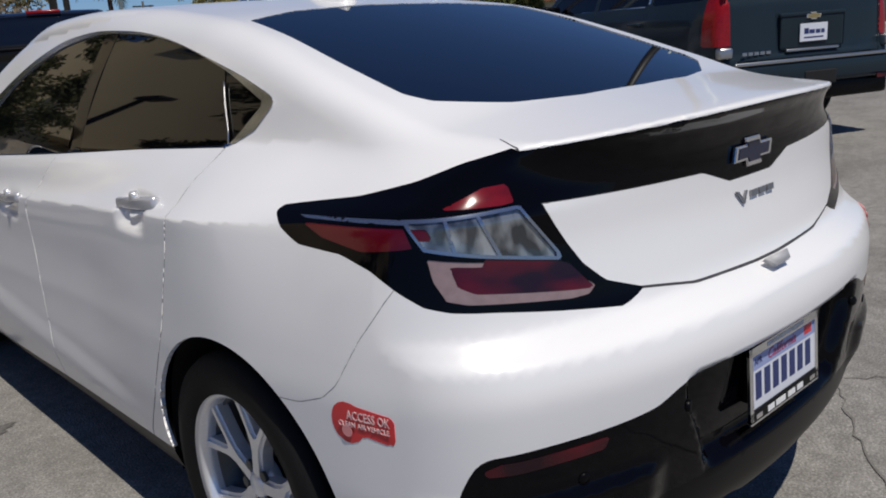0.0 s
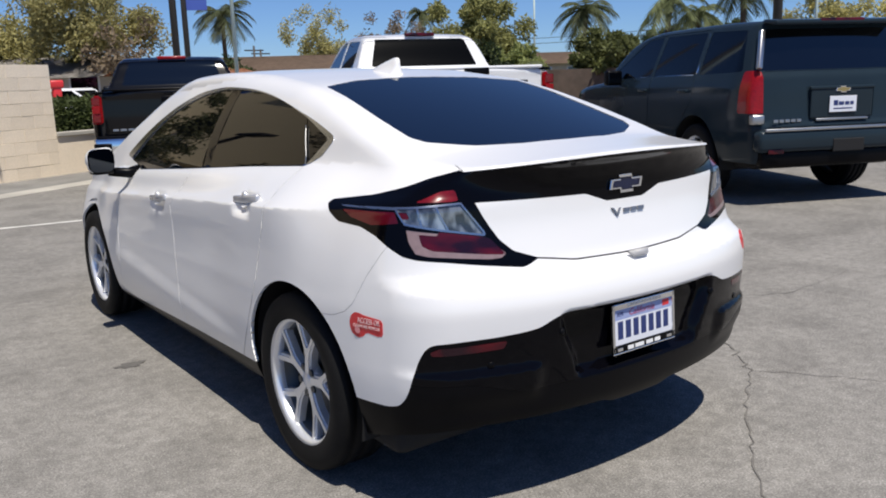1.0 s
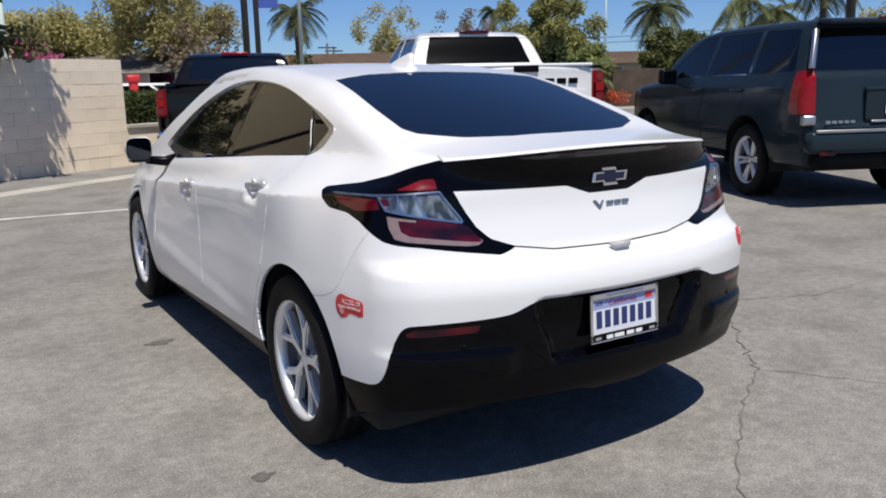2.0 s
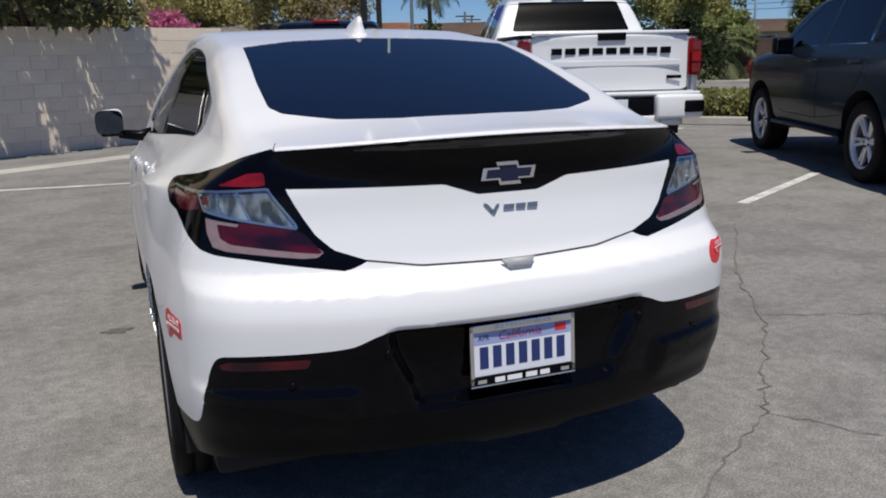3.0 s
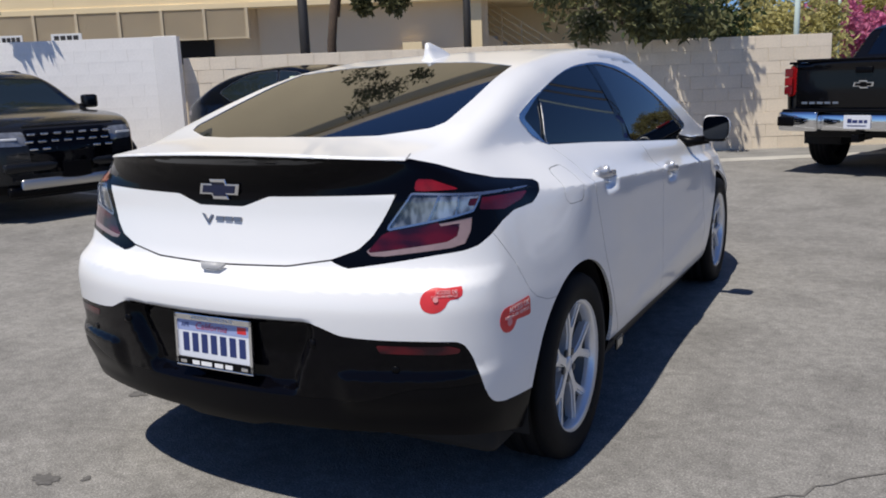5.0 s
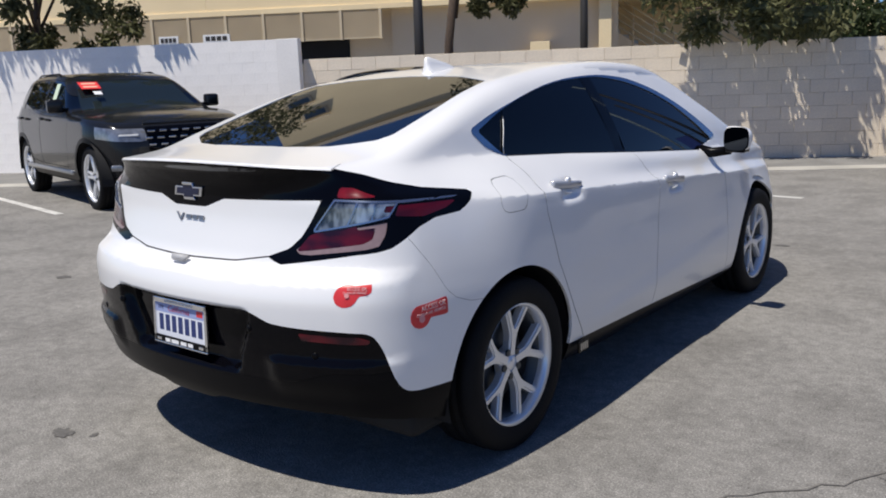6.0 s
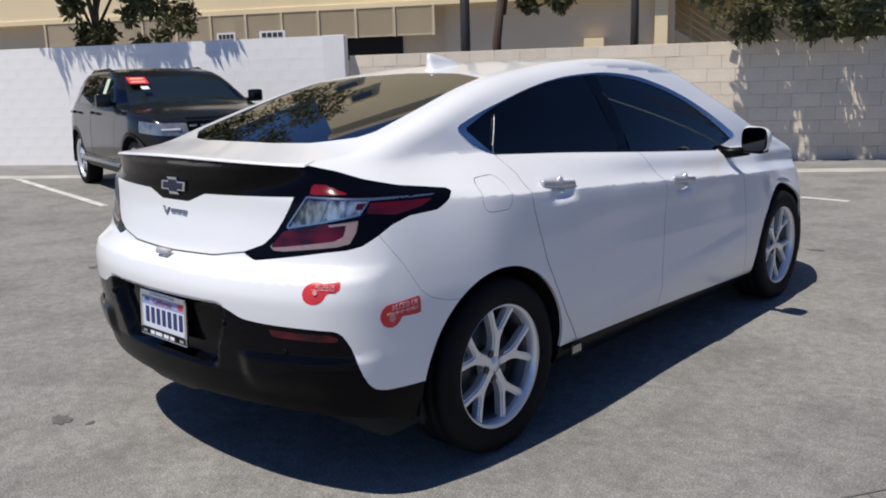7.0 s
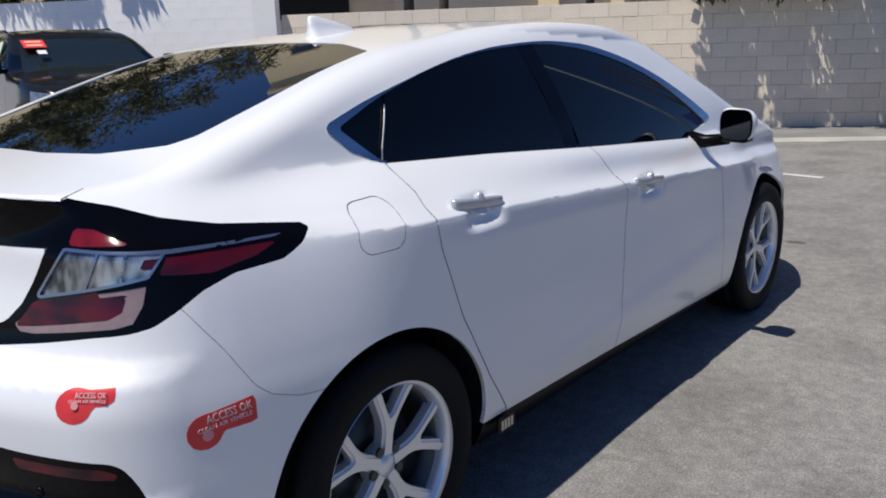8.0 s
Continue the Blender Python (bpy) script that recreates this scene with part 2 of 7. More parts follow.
            p, q = o + rr[:, 0], o + rr[:, 1]
            faces = np.concatenate([t, np.stack([q, p, p + m], 1), np.stack([q, p + m, q + m], 1)])
        me = bpy.data.meshes.new(name)
        me.from_pydata(verts.tolist(), [], faces.tolist())
        me.shade_smooth()
        me.normals_split_custom_set_from_vertices(normals.tolist())
        return me

    def emit(self, name, labels, material, parent, label="", lift=0.0, edge=0.012):
        labels = [labels] if isinstance(labels, str) else labels
        return hang(name, self.mesh(name, labels, lift, edge), material, parent, label, smooth=False)


# ---- the white car ----
VOLT_TOP = spline((-0.85, -0.78, -0.65, -0.45, -0.25, 0, 0.22, 0.4, 0.61, 0.9, 1.25, 1.6, 1.9, 2.3, 2.7, 2.9, 3.2, 3.5, 3.65),
                  (1.118, 1.128, 1.134, 1.152, 1.203, 1.272, 1.332, 1.370, 1.396, 1.424, 1.437, 1.425, 1.375, 1.20, 1.03, 0.985, 0.90, 0.80, 0.70))
VOLT_SIDE = spline((0.18, 0.24, 0.30, 0.38, 0.50, 0.62, 0.70, 0.80, 0.90, 0.935, 0.955, 0.99, 1.065, 1.174, 1.252, 1.36, 1.45),
                   (0.80, 0.85, 0.87, 0.885, 0.893, 0.892, 0.882, 0.862, 0.835, 0.822, 0.806, 0.765, 0.705, 0.668, 0.635, 0.575, 0.52))
VOLT_CREASE = spline((0.5, 0.62, 0.70, 0.80, 0.875, 0.938, 1.0, 1.1), (0, 0.0015, 0.008, 0.023, 0.0375, 0.0520, 0.080, 0.14))
VOLT_TAPER = spline((-0.9, -0.6, -0.4, -0.2, 0, 0.5, 1.0, 1.7, 2.3, 2.8, 3.1, 3.4, 3.7),
                    (-0.16, -0.075, -0.03, -0.01, 0, -0.004, -0.006, 0, 0, -0.005, -0.03, -0.11, -0.30))
VOLT_REAR = spline((0.15, 0.20, 0.27, 0.35, 0.45, 0.60, 0.68, 0.745, 0.775, 0.80, 0.85, 0.95, 1.02, 1.08, 1.128, 1.2),
                   (-0.66, -0.70, -0.78, -0.82, -0.835, -0.85, -0.853, -0.838, -0.80, -0.775, -0.760, -0.74, -0.735, -0.755, -0.79, -0.80))


def volt_shape(p):
    x, y, z = np.abs(p[..., 0]), p[..., 1], p[..., 2]
    zs = z + 0.065 * (y - 0.2) * smoothstep(0.45, 0.75, z)
    base = VOLT_SIDE(zs)
    fold = np.maximum(np.minimum(base + VOLT_CREASE(zs), 0.872 - 1.25 * (zs - 0.938)), base)
    wide = base + VOLT_TAPER(y) + 0.06 * smoothstep(0.2, 1.2, y) * smoothstep(0.95, 1.06, zs)
    wide = wide + (fold - base) * smoothstep(-0.30, 0.15, y) * smoothstep(2.75, 2.3, y)
    wide = wide - 0.022 * smoothstep(1.0, 1.10, z) * smoothstep(0.45, -0.05, y)
    span = smoothstep(0.35, 0.8, y) * smoothstep(2.4, 1.9, y)
    flare = 0.35 + 0.085 * (y - 0.5)
    wide = wide - span * (0.009 * smoothstep(flare - 0.03, flare + 0.06, z) + 0.006 * smoothstep(0.40, 0.6, z) * smoothstep(0.85, 0.7, z))
    for hy, hz in ((0.405, 0.922), (1.435, 0.832)):
        wide = wide - 0.022 * np.exp(-(((y - hy) / 0.075) ** 4) - ((z - hz) / 0.036) ** 4)
    side = x - wide
    top = z - (VOLT_TOP(y) - (0.10 - 0.055 * smoothstep(-0.6, 0.2, y)) * x * x)
    body = smax(side, top, 0.06)
    bow = 0.15 + 0.5 * smoothstep(0.98, 1.12, z)
    back = VOLT_REAR(z) + 0.2 * x * x + bow * x ** 4
    half = 0.30 + 0.07 * smoothstep(0.43, 0.64, z)
    back = back + 0.042 * smoothstep(half + 0.01, half - 0.045, x) * smoothstep(0.42, 0.462, z) * smoothstep(0.665, 0.635, z)
    back = back - 0.020 * smoothstep(0.525, 0.490, z) * smoothstep(0.36, 0.45, z) * smoothstep(0.40, 0.48, x)
    body = smax(body, (back - y), 0.09 - 0.07 * smoothstep(0.95, 1.09, z))
    nose = y - (3.62 - 0.35 * x * x - 0.5 * x ** 4)
    body = smax(body, nose, 0.15)
    return smax(body, 0.17 - z, 0.03)


# ---- shapes that several things share ----
def lathe(profile, steps, axis="x"):
    """A bmesh turned from (radius, along) pairs round the axis."""
    bm = bmesh.new()
    rings = []
    for k in range(steps):
        a = 2 * math.pi * k / steps
        c, s = math.cos(a), math.sin(a)
        rings.append([bm.verts.new((d, r * c, r * s) if axis == "x" else (r * c, r * s, d)) for r, d in profile])
    for k in range(steps):
        p, q = rings[k], rings[(k + 1) % steps]
        for i in range(len(profile) - 1):
            bm.faces.new((p[i], p[i + 1], q[i + 1], q[i]))
    bmesh.ops.remove_doubles(bm, verts=bm.verts, dist=1e-5)
    bmesh.ops.recalc_face_normals(bm, faces=bm.faces)
    return bm


def box(bm, size, m=Matrix(), bevel=0.0, segments=2):
    made = bmesh.ops.create_cube(bm, size=1, matrix=m @ Matrix.Diagonal((*size, 1)))
    if bevel:
        edges = {e for v in made["verts"] for e in v.link_edges}
        bmesh.ops.bevel(bm, geom=list(edges), offset=bevel, segments=segments, affect="EDGES", profile=0.6)
    return bm


def block(size, m=Matrix(), bevel=0.0):
    return box(bmesh.new(), size, m, bevel)


def tube(points, radius, sides=8, ends=True):
    """A bmesh pipe along points; radius is one number or one for each point."""
    bm = bmesh.new()
    pts = [Vector(p) for p in points]
    rr = radius if isinstance(radius, (list, tuple)) else [radius] * len(pts)
    rings = []
    for i, p in enumerate(pts):
        way = (pts[min(i + 1, len(pts) - 1)] - pts[max(i - 1, 0)]).normalized()
        q = way.to_track_quat("Z", "Y")
        rings.append([bm.verts.new(p + q @ Vector((rr[i] * math.cos(a), rr[i] * math.sin(a), 0))) for a in (2 * math.pi * k / sides for k in range(sides))])
    for a, b in zip(rings, rings[1:]):
        for k in range(sides):
            bm.faces.new((a[k], a[(k + 1) % sides], b[(k + 1) % sides], b[k]))
    if ends:
        bm.faces.new(rings[0][::-1])
        bm.faces.new(rings[-1])
    return bm


def plate_of(outline, depth, m=Matrix(), bevel=0.0):
    """A flat outline (x, y) drawn out by depth along z, laid at m."""
    bm = bmesh.new()
    f = bm.faces.new([bm.verts.new((x, y, 0)) for x, y in outline])
    if f.normal.z < 0:
        f.normal_flip()
    bm.normal_update()
    made = bmesh.ops.extrude_face_region(bm, geom=[f])
    bmesh.ops.translate(bm, verts=[v for v in made["geom"] if isinstance(v, bmesh.types.BMVert)], vec=(0, 0, depth))
    bmesh.ops.recalc_face_normals(bm, faces=bm.faces)
    if bevel:
        bmesh.ops.bevel(bm, geom=[e for e in bm.edges if abs(e.verts[0].co.z - depth) < 1e-6 and abs(e.verts[1].co.z - depth) < 1e-6], offset=bevel, segments=2, affect="EDGES")
    bmesh.ops.transform(bm, matrix=m, verts=bm.verts)
    return bm


def words(name, text, height, material, parent, m, label="", thick=0.0006, width=0.0, lean=0.0):
    """Lettering in the built-in font, centred at m, facing its z axis; width: the length to which it is set."""
    cu = bpy.data.curves.new(name, "FONT")
    cu.body, cu.size, cu.extrude, cu.shear = text, height * 1.4, thick, lean
    cu.align_x, cu.align_y, cu.resolution_u = "CENTER", "CENTER", 2
    ob = bpy.data.objects.new(name, cu)
    me = bpy.data.meshes.new_from_object(ob)
    bpy.data.objects.remove(ob)
    bpy.data.curves.remove(cu)
    if width:
        xs = [v.co.x for v in me.vertices]
        me.transform(Matrix.Diagonal((width / (max(xs) - min(xs)), 1, 1, 1)))
    me.transform(m)
    return hang(name, me, material, parent, label, smooth=False)


FACE_BACK = Matrix(((1, 0, 0, 0), (0, 0, -1, 0), (0, 1, 0, 0), (0, 0, 0, 1)))  # x stays, y goes up, z looks to -y


def spoke_mesh(rim, kind):
    """One wheel spoke that forks towards the rim, in the plane across x; the face looks to +x."""
    bm = bmesh.new()

    def bar(r0, a0, w0, r1, a1, w1, d0, d1):
        p, q = [Vector((0, r * math.cos(a), r * math.sin(a))) for r, a in ((r0, a0), (r1, a1))]
        n = Vector((1, 0, 0)).cross(q - p).normalized()
        ring = []
        for c, w, d in ((p, w0, d0), (q, w1, d1)):
            ring.append([bm.verts.new(c + n * o + Vector((x, 0, 0))) for o, x in
                         ((-w, d - 0.035), (-w, d - 0.008), (-w * 0.55, d), (w * 0.55, d), (w, d - 0.008), (w, d - 0.035))])
        for k in range(5):
            bm.faces.new((ring[0][k], ring[0][k + 1], ring[1][k + 1], ring[1][k]))
        bm.faces.new(ring[0][::-1])
        bm.faces.new(ring[1])

    if kind == "fork":
        bar(0.03, 0, 0.030, rim * 0.50, 0, 0.020, 0.0, 0.012)
        for s in (-1, 1):
            bar(rim * 0.44, 0.04 * s, 0.017, rim * 0.97, 0.30 * s, 0.016, 0.012, 0.014)
    else:
        for s in (-1, 1):
            bar(0.04, 0.16 * s, 0.020, rim * 0.97, 0.13 * s, 0.015, 0.0, 0.01)
    bmesh.ops.recalc_face_normals(bm, faces=bm.faces)
    return bm


def fork_spoke(rim):
    """One broad Y-shaped spoke with rounded edges; the face looks to +x."""
    k = rim / 0.222
    edge = [(0.022, 0.022), (0.055, 0.0210), (0.085, 0.0205), (0.108, 0.0245), (0.132, 0.035), (0.160, 0.0515), (0.188, 0.069), (0.206, 0.083), (0.213, 0.075), (0.217, 0.056), (0.203, 0.043),
            (0.180, 0.030), (0.158, 0.018), (0.141, 0.008), (0.135, 0.0)]
    outline = [(a * k, b * k) for a, b in edge + [(a, -b) for a, b in reversed(edge[:-1])]]
    turned = Matrix(((0, 0, 1, -0.026), (1, 0, 0, 0), (0, 1, 0, 0), (0, 0, 0, 1)))
    bm = plate_of(outline, 0.034, turned, 0.0075)
    for v in bm.verts:
        v.co.x += 0.010 * (math.hypot(v.co.y, v.co.z) / rim) ** 2
    return bm


WHEEL_MESHES = {}


def wheel(parent, x, y, radius, width, rim, side, face=ALLOY, pocket=ALLOY_DARK, kind="fork", spokes=5, turn=0.3):
    """A wheel under a vehicle: the barrel, with tyre, spokes, hub cap, nuts and brake disc."""
    key = (radius, width, rim, kind, spokes, face.name)
    if key not in WHEEL_MESHES:
        w = width / 2
        made = {}
        tyre = [(rim * 0.99, -w * 0.80), (rim * 1.05, -w * 0.95), (rim + (radius - rim) * 0.55, -w), (radius * 0.965, -w * 0.93), (radius * 0.993, -w * 0.75)]
        groove = []
        for g in (-0.45, 0.0, 0.45):
            groove += [(radius, w * (g - 0.07)), (radius - 0.007, w * (g - 0.05)), (radius - 0.007, w * (g + 0.05)), (radius, w * (g + 0.07))]
        tyre += groove + [(r, -d) for r, d in reversed(tyre)]
        made["tyre"] = (lathe(tyre, 64), RUBBER)
        # Barrel, disc and added backing are coloured dark for the shade behind the spokes.
        made["barrel"] = (lathe([(rim * 0.90, -w * 0.8), (rim * 0.93, -w * 0.2), (rim * 0.93, w * 0.50), (rim * 0.98, w * 0.50), (rim * 0.98, -w * 0.8)], 64), pocket)
        made["rim_lip"] = (lathe([(rim * 0.955, w * 0.46), (rim * 0.960, w * 0.60), (rim * 0.975, w * 0.80), (rim * 1.03, w * 0.93), (rim * 1.03, w * 0.80), (rim * 0.99, w * 0.46)], 64), face)
        made["spoke"] = (fork_spoke(rim) if kind == "fork" else spoke_mesh(rim, kind), face)
        made["hub_cap"] = (lathe([(0.0, 0.012), (0.026, 0.010), (0.032, 0.002), (0.036, -0.004), (0.062, -0.030), (0.0, -0.035)], 32), face)
        made["wheel_nut"] = (lathe([(0.0, 0.0185), (0.0125, 0.018), (0.013, 0.010), (0.0, 0.010)], 14), ALLOY_DARK)
        made["brake_disc"] = (lathe([(0.05, 0.004), (rim * 0.66, 0.004), (rim * 0.66, -0.02), (0.05, -0.02)], 48), ALLOY_DARK)
        made["wheel_back"] = (lathe([(0.0, -0.03), (rim * 0.91, -0.03), (rim * 0.91, -0.034), (0.0, -0.034)], 32), DARK)
        store = {}
        for n, (bm, ma) in made.items():
            me = bpy.data.meshes.new(n)
            bm.normal_update()
            bm.to_mesh(me)
            bm.free()
            me.materials.append(ma)
            if n not in ("spoke", "wheel_nut"):
                me.shade_smooth()
            store[n] = me
        WHEEL_MESHES[key] = store
    store = WHEEL_MESHES[key]
    base = new("wheel", store["barrel"])
    base.parent = parent
    base.matrix_basis = pose(x, y, radius, 0, 0, 0 if side > 0 else 180) @ pose(0, 0, 0, math.degrees(turn))
    w = width / 2
    for n, m in ([("tyre", Matrix()), ("rim_lip", Matrix()), ("hub_cap", pose(w * 0.55, 0, 0)), ("brake_disc", pose(w * 0.05, 0, 0)), ("wheel_back", pose(0, 0, 0))]
                 + [("spoke", pose(w * 0.55, 0, 0, 360 * k / spokes)) for k in range(spokes)]
                 + [("wheel_nut", pose(w * 0.55, 0, 0, 36 + 72 * k) @ pose(-0.008, 0.050, 0)) for k in range(5)]):
        ob = new(n, store[n])
        ob.parent = base
        ob.matrix_basis = m
    return base


# ---- the white car ----
def volt_round(x, y):
    """A length round the rear corner, from the middle of the tailgate to the side."""
    return np.abs(x) + y + 0.85


def volt_point(skin, x, y, z, way):
    """Where a line from (x, y, z) along way meets the body, and the body's normal there."""
    p, w = np.array((x, y, z), float), np.array(way, float)
    d = np.arange(0, 1.5, 0.002)
    g = skin.shape(p + d[:, None] * w)
    i = int(np.argmax(g < 0))
    hit = p + w * (d[i - 1] + 0.002 * g[i - 1] / (g[i - 1] - g[i]))
    n = skin.slope(hit)
    return Vector(hit), Vector(n / np.linalg.norm(n))


def laid(skin, x, y, z, way, up=(0, 0, 1), lift=0.001, roll=0):
    """A pose on the body, its z axis off the surface and its y axis upwards."""
    p, n = volt_point(skin, x, y, z, way)
    across = Vector(up).cross(n).normalized()
    m = Matrix((across, n.cross(across), n)).transposed().to_4x4()
    return Matrix.Translation(p + n * lift) @ m @ pose(0, 0, 0, 0, 0, roll)


def even_glass(ob):
    """Evens out a side pane to one smooth curved sheet."""
    p = np.array([v.co for v in ob.data.vertices])
    y, z = p[:, 1] - p[:, 1].mean(), p[:, 2] - p[:, 2].mean()
    terms = np.stack([np.ones_like(y), y, z, y * y, y * z, z * z], 1)
    x = terms @ np.linalg.lstsq(terms, p[:, 0], rcond=None)[0]
    for v, new_x in zip(ob.data.vertices, x):
        v.co.x = new_x
    c = np.linalg.lstsq(terms, p[:, 0], rcond=None)[0]
    side = 1 if p[0, 0] > 0 else -1
    way = np.stack([np.ones_like(y), -(c[1] + 2 * c[3] * y + c[4] * z), -(c[2] + c[4] * y + 2 * c[5] * z)], 1) * side
    ob.data.update()
    ob.data.normals_split_custom_set_from_vertices((way / np.linalg.norm(way, axis=1, keepdims=True)).tolist())
    return ob


def build_volt():
    car = thing("car", pose(0, 0, 0), "pearl white hatchback with gloss black spoiler panel and tinted glass", "car")
    sk = Skin(volt_shape, (-0.95, -0.92, 0.15), (0.95, 3.68, 1.46), 0.0165)
    for d in (-0.010, 0.0, 0.010):
        sk.score(lambda x, y, z: np.maximum(np.maximum(z + 0.065 * (y - 0.2) * smoothstep(0.45, 0.75, z) - 0.938 - d, -0.3 - y), np.maximum(y - 2.75, 0.5 - np.abs(x))), "body")
        sk.settle()
    tail = [(0.82, 1.098), (0.95, 1.075), (1.07, 1.046), (1.22, 1.019), (1.45, 0.992), (1.475, 0.982), (1.46, 0.960), (1.43, 0.945), (1.40, 0.934),
            (1.27, 0.930), (1.19, 0.910), (1.12, 0.878), (1.06, 0.855), (1.0, 0.845), (0.89, 0.836), (0.74, 0.819), (0.56, 0.800), (0.50, 0.818),
            (0.608, 0.848), (0.667, 0.886), (0.707, 0.927), (0.77, 1.004)]
    gate = [(0, 0.966), (0.086, 0.966), (0.177, 0.997), (0.57, 1.004), (0.533, 0.925), (0.51, 0.884), (0.468, 0.848), (0.40, 0.822), (0.325, 0.811),
            (0.256, 0.80), (0.047, 0.795), (0, 0.795)]
    both = lambda pts: pts + [(-a, b) for a, b in reversed(pts)]
    lip = [(0, 1.3), (0.612, 1.3), (0.612, 1.07), (0.588, 1.004), (0.177, 0.997), (0.086, 0.966), (0, 0.966)]
    lid = [(0, -0.9), (0.58, -0.9), (0.582, -0.61), (0.545, -0.50), (0.542, -0.35), (0.548, -0.1), (0.546, 0.21), (0.525, 0.345), (0.40, 0.45), (0, 0.52)]
    pane = [(0, -0.478), (0.20, -0.462), (0.36, -0.410), (0.50, -0.315), (0.527, -0.26), (0.522, -0.05), (0.495, 0.36), (0.30, 0.45), (0, 0.485)]
    trim = [(0.02, 1.169), (0.045, 1.19), (0.17, 1.228), (0.30, 1.260), (0.50, 1.304), (0.69, 1.337), (0.875, 1.357), (1.118, 1.366), (1.37, 1.352),
            (1.61, 1.306), (1.86, 1.225), (2.105, 1.107), (2.29, 1.0), (1.961, 0.937), (1.314, 0.983), (0.625, 1.035), (0.183, 1.063), (0.09, 1.105)]
    light = [(0.079, 1.168), (0.27, 1.236), (0.576, 1.306), (0.846, 1.338), (1.085, 1.347), (1.328, 1.328), (1.575, 1.279), (1.823, 1.197), (2.016, 1.097),
             (2.20, 0.985), (1.966, 0.950), (0.19, 1.078)]
    trim = trim[:1] + bowed(trim[1:13], 36) + trim[13:]
    light = bowed(light[:10], 36) + light[10:]
    rear_door = [(0.19, 1.06), (0.2, 1.0), (0.186, 0.965), (0.196, 0.863), (0.265, 0.658), (0.383, 0.449), (0.491, 0.303), (0.49, 0.2), (1.185, 0.2),
                 (1.185, 0.338), (1.22, 0.66), (1.25, 0.84), (1.16, 0.995), (1.10, 1.08), (0.95, 1.3), (0.5, 1.27), (0.25, 1.22)]
    front_door = [(1.16, 0.995), (1.25, 0.84), (1.22, 0.66), (1.185, 0.338), (1.185, 0.2), (2.2, 0.2), (2.13, 0.4), (2.12, 0.518), (2.118, 0.737),
                  (2.09, 0.906), (1.97, 1.05), (1.5, 1.25), (0.95, 1.3), (1.10, 1.08)]
    cover = [(-0.022, 0.976), (0.048, 0.978), (0.034, 0.930), (-0.034, 0.930)]
    seam_line = [(-0.1, 1.0), (1.09, 1.0), (1.11, 0.90), (1.158, 0.859), (1.234, 0.786), (1.309, 0.695), (1.352, 0.664), (1.43, 0.638), (1.6, 0.62), (1.6, 0.1), (-0.1, 0.1)]
    black_top = spline((0, 0.38, 0.42, 0.506, 0.6, 0.913, 0.95, 0.985, 1.06, 1.10, 1.16, 1.35), (0.648, 0.657, 0.648, 0.622, 0.615, 0.604, 0.594, 0.56, 0.425, 0.398, 0.388, 0.383))
    skirt = spline((0, 0.16, 0.22, 0.6, 0.86, 1.11, 1.3, 1.6), (0.300, 0.300, 0.318, 0.322, 0.316, 0.29, 0.25, 0.24))
    sill_top = spline((0.3, 0.9, 1.5, 2.4), (0.305, 0.286, 0.268, 0.225))
    hub = 0.325

    def arch(y0):
        return lambda x, y, z: np.maximum(np.hypot((y - y0 + 0.012) / 0.383, (z - hub) / 0.372) - 1, 0.5 - np.abs(x)) * 0.37

    def under(x, y, z):
        return z - np.where(y < -0.2, skirt(volt_round(x, y)), 0.17 + 0.06 * smoothstep(1.0, 0.3, y))

    sk.cut(arch(0.0), "hole")
    sk.cut(arch(2.694), "hole")
    sk.cut(under, "hole")
    sk.cut(lambda x, y, z: np.maximum(z - black_top(volt_round(x, y)), y + 0.2), "lower_bumper")
    sk.cut(lambda x, y, z: np.maximum(z - sill_top(y), np.maximum(0.2 - y, y - 2.5)), "sill")
    sk.cut(lambda x, y, z: np.maximum(poly_dist(x, y, both(pane), 0.0), 1.1 - z), "rear_glass")
    for k in range(8):
        sk.score(lambda x, y, z: z - 0.562 - 0.006 * k, "lower_bumper")
    sk.cut(lambda x, y, z: np.maximum(poly_dist(x, z, both(lip)), np.maximum(z - 1.119 + 0.075 * x * x, y + 0.5)), "spoiler")
    for side, name in ((1, "_r"), (-1, "_l")):
        off = lambda g, side=side: (lambda x, y, z: np.maximum(g(x, y, z), -side * x + 0.3))
        ring = lambda poly, r=0.0, off=off: off(lambda x, y, z: np.maximum(poly_dist(volt_round(x, y), z, poly, r), y))
        sk.cut(ring(tail, 0.002), "tail" + name)
        t = ("tail" + name,)
        for k in range(27):
            sk.score(lambda x, y, z: z - 0.84 - 0.0075 * k, "tail" + name)
        for k in range(60):
            sk.score(lambda x, y, z: volt_round(x, y) - 0.63 - 0.0125 * k, "tail" + name)
        sk.cut(ring([(0.848, 1.041), (0.905, 1.038), (0.965, 1.021), (1.0, 1.012), (0.866, 1.011), (0.834, 1.013)], 0.002), "brake_top" + name, t)
        lens = [(0.822, 1.000), (1.092, 0.990), (1.052, 0.951), (0.726, 0.908)]
        sk.cut(ring([(1.09, 0.996), (1.406, 0.982), (1.405, 0.978), (1.09, 0.988)], 0.0), "chrome" + name, t)
        sk.cut(ring(lens, 0.006), "chrome" + name, t)
        sk.cut(ring(lens, 0.0), "reverse" + name, ("chrome" + name,))
        inside = ("reverse" + name,)
        sk.cut(ring([(0.70, 1.01), (0.925, 1.01), (0.850, 0.90), (0.70, 0.90)], 0.0), "cell" + name, inside)
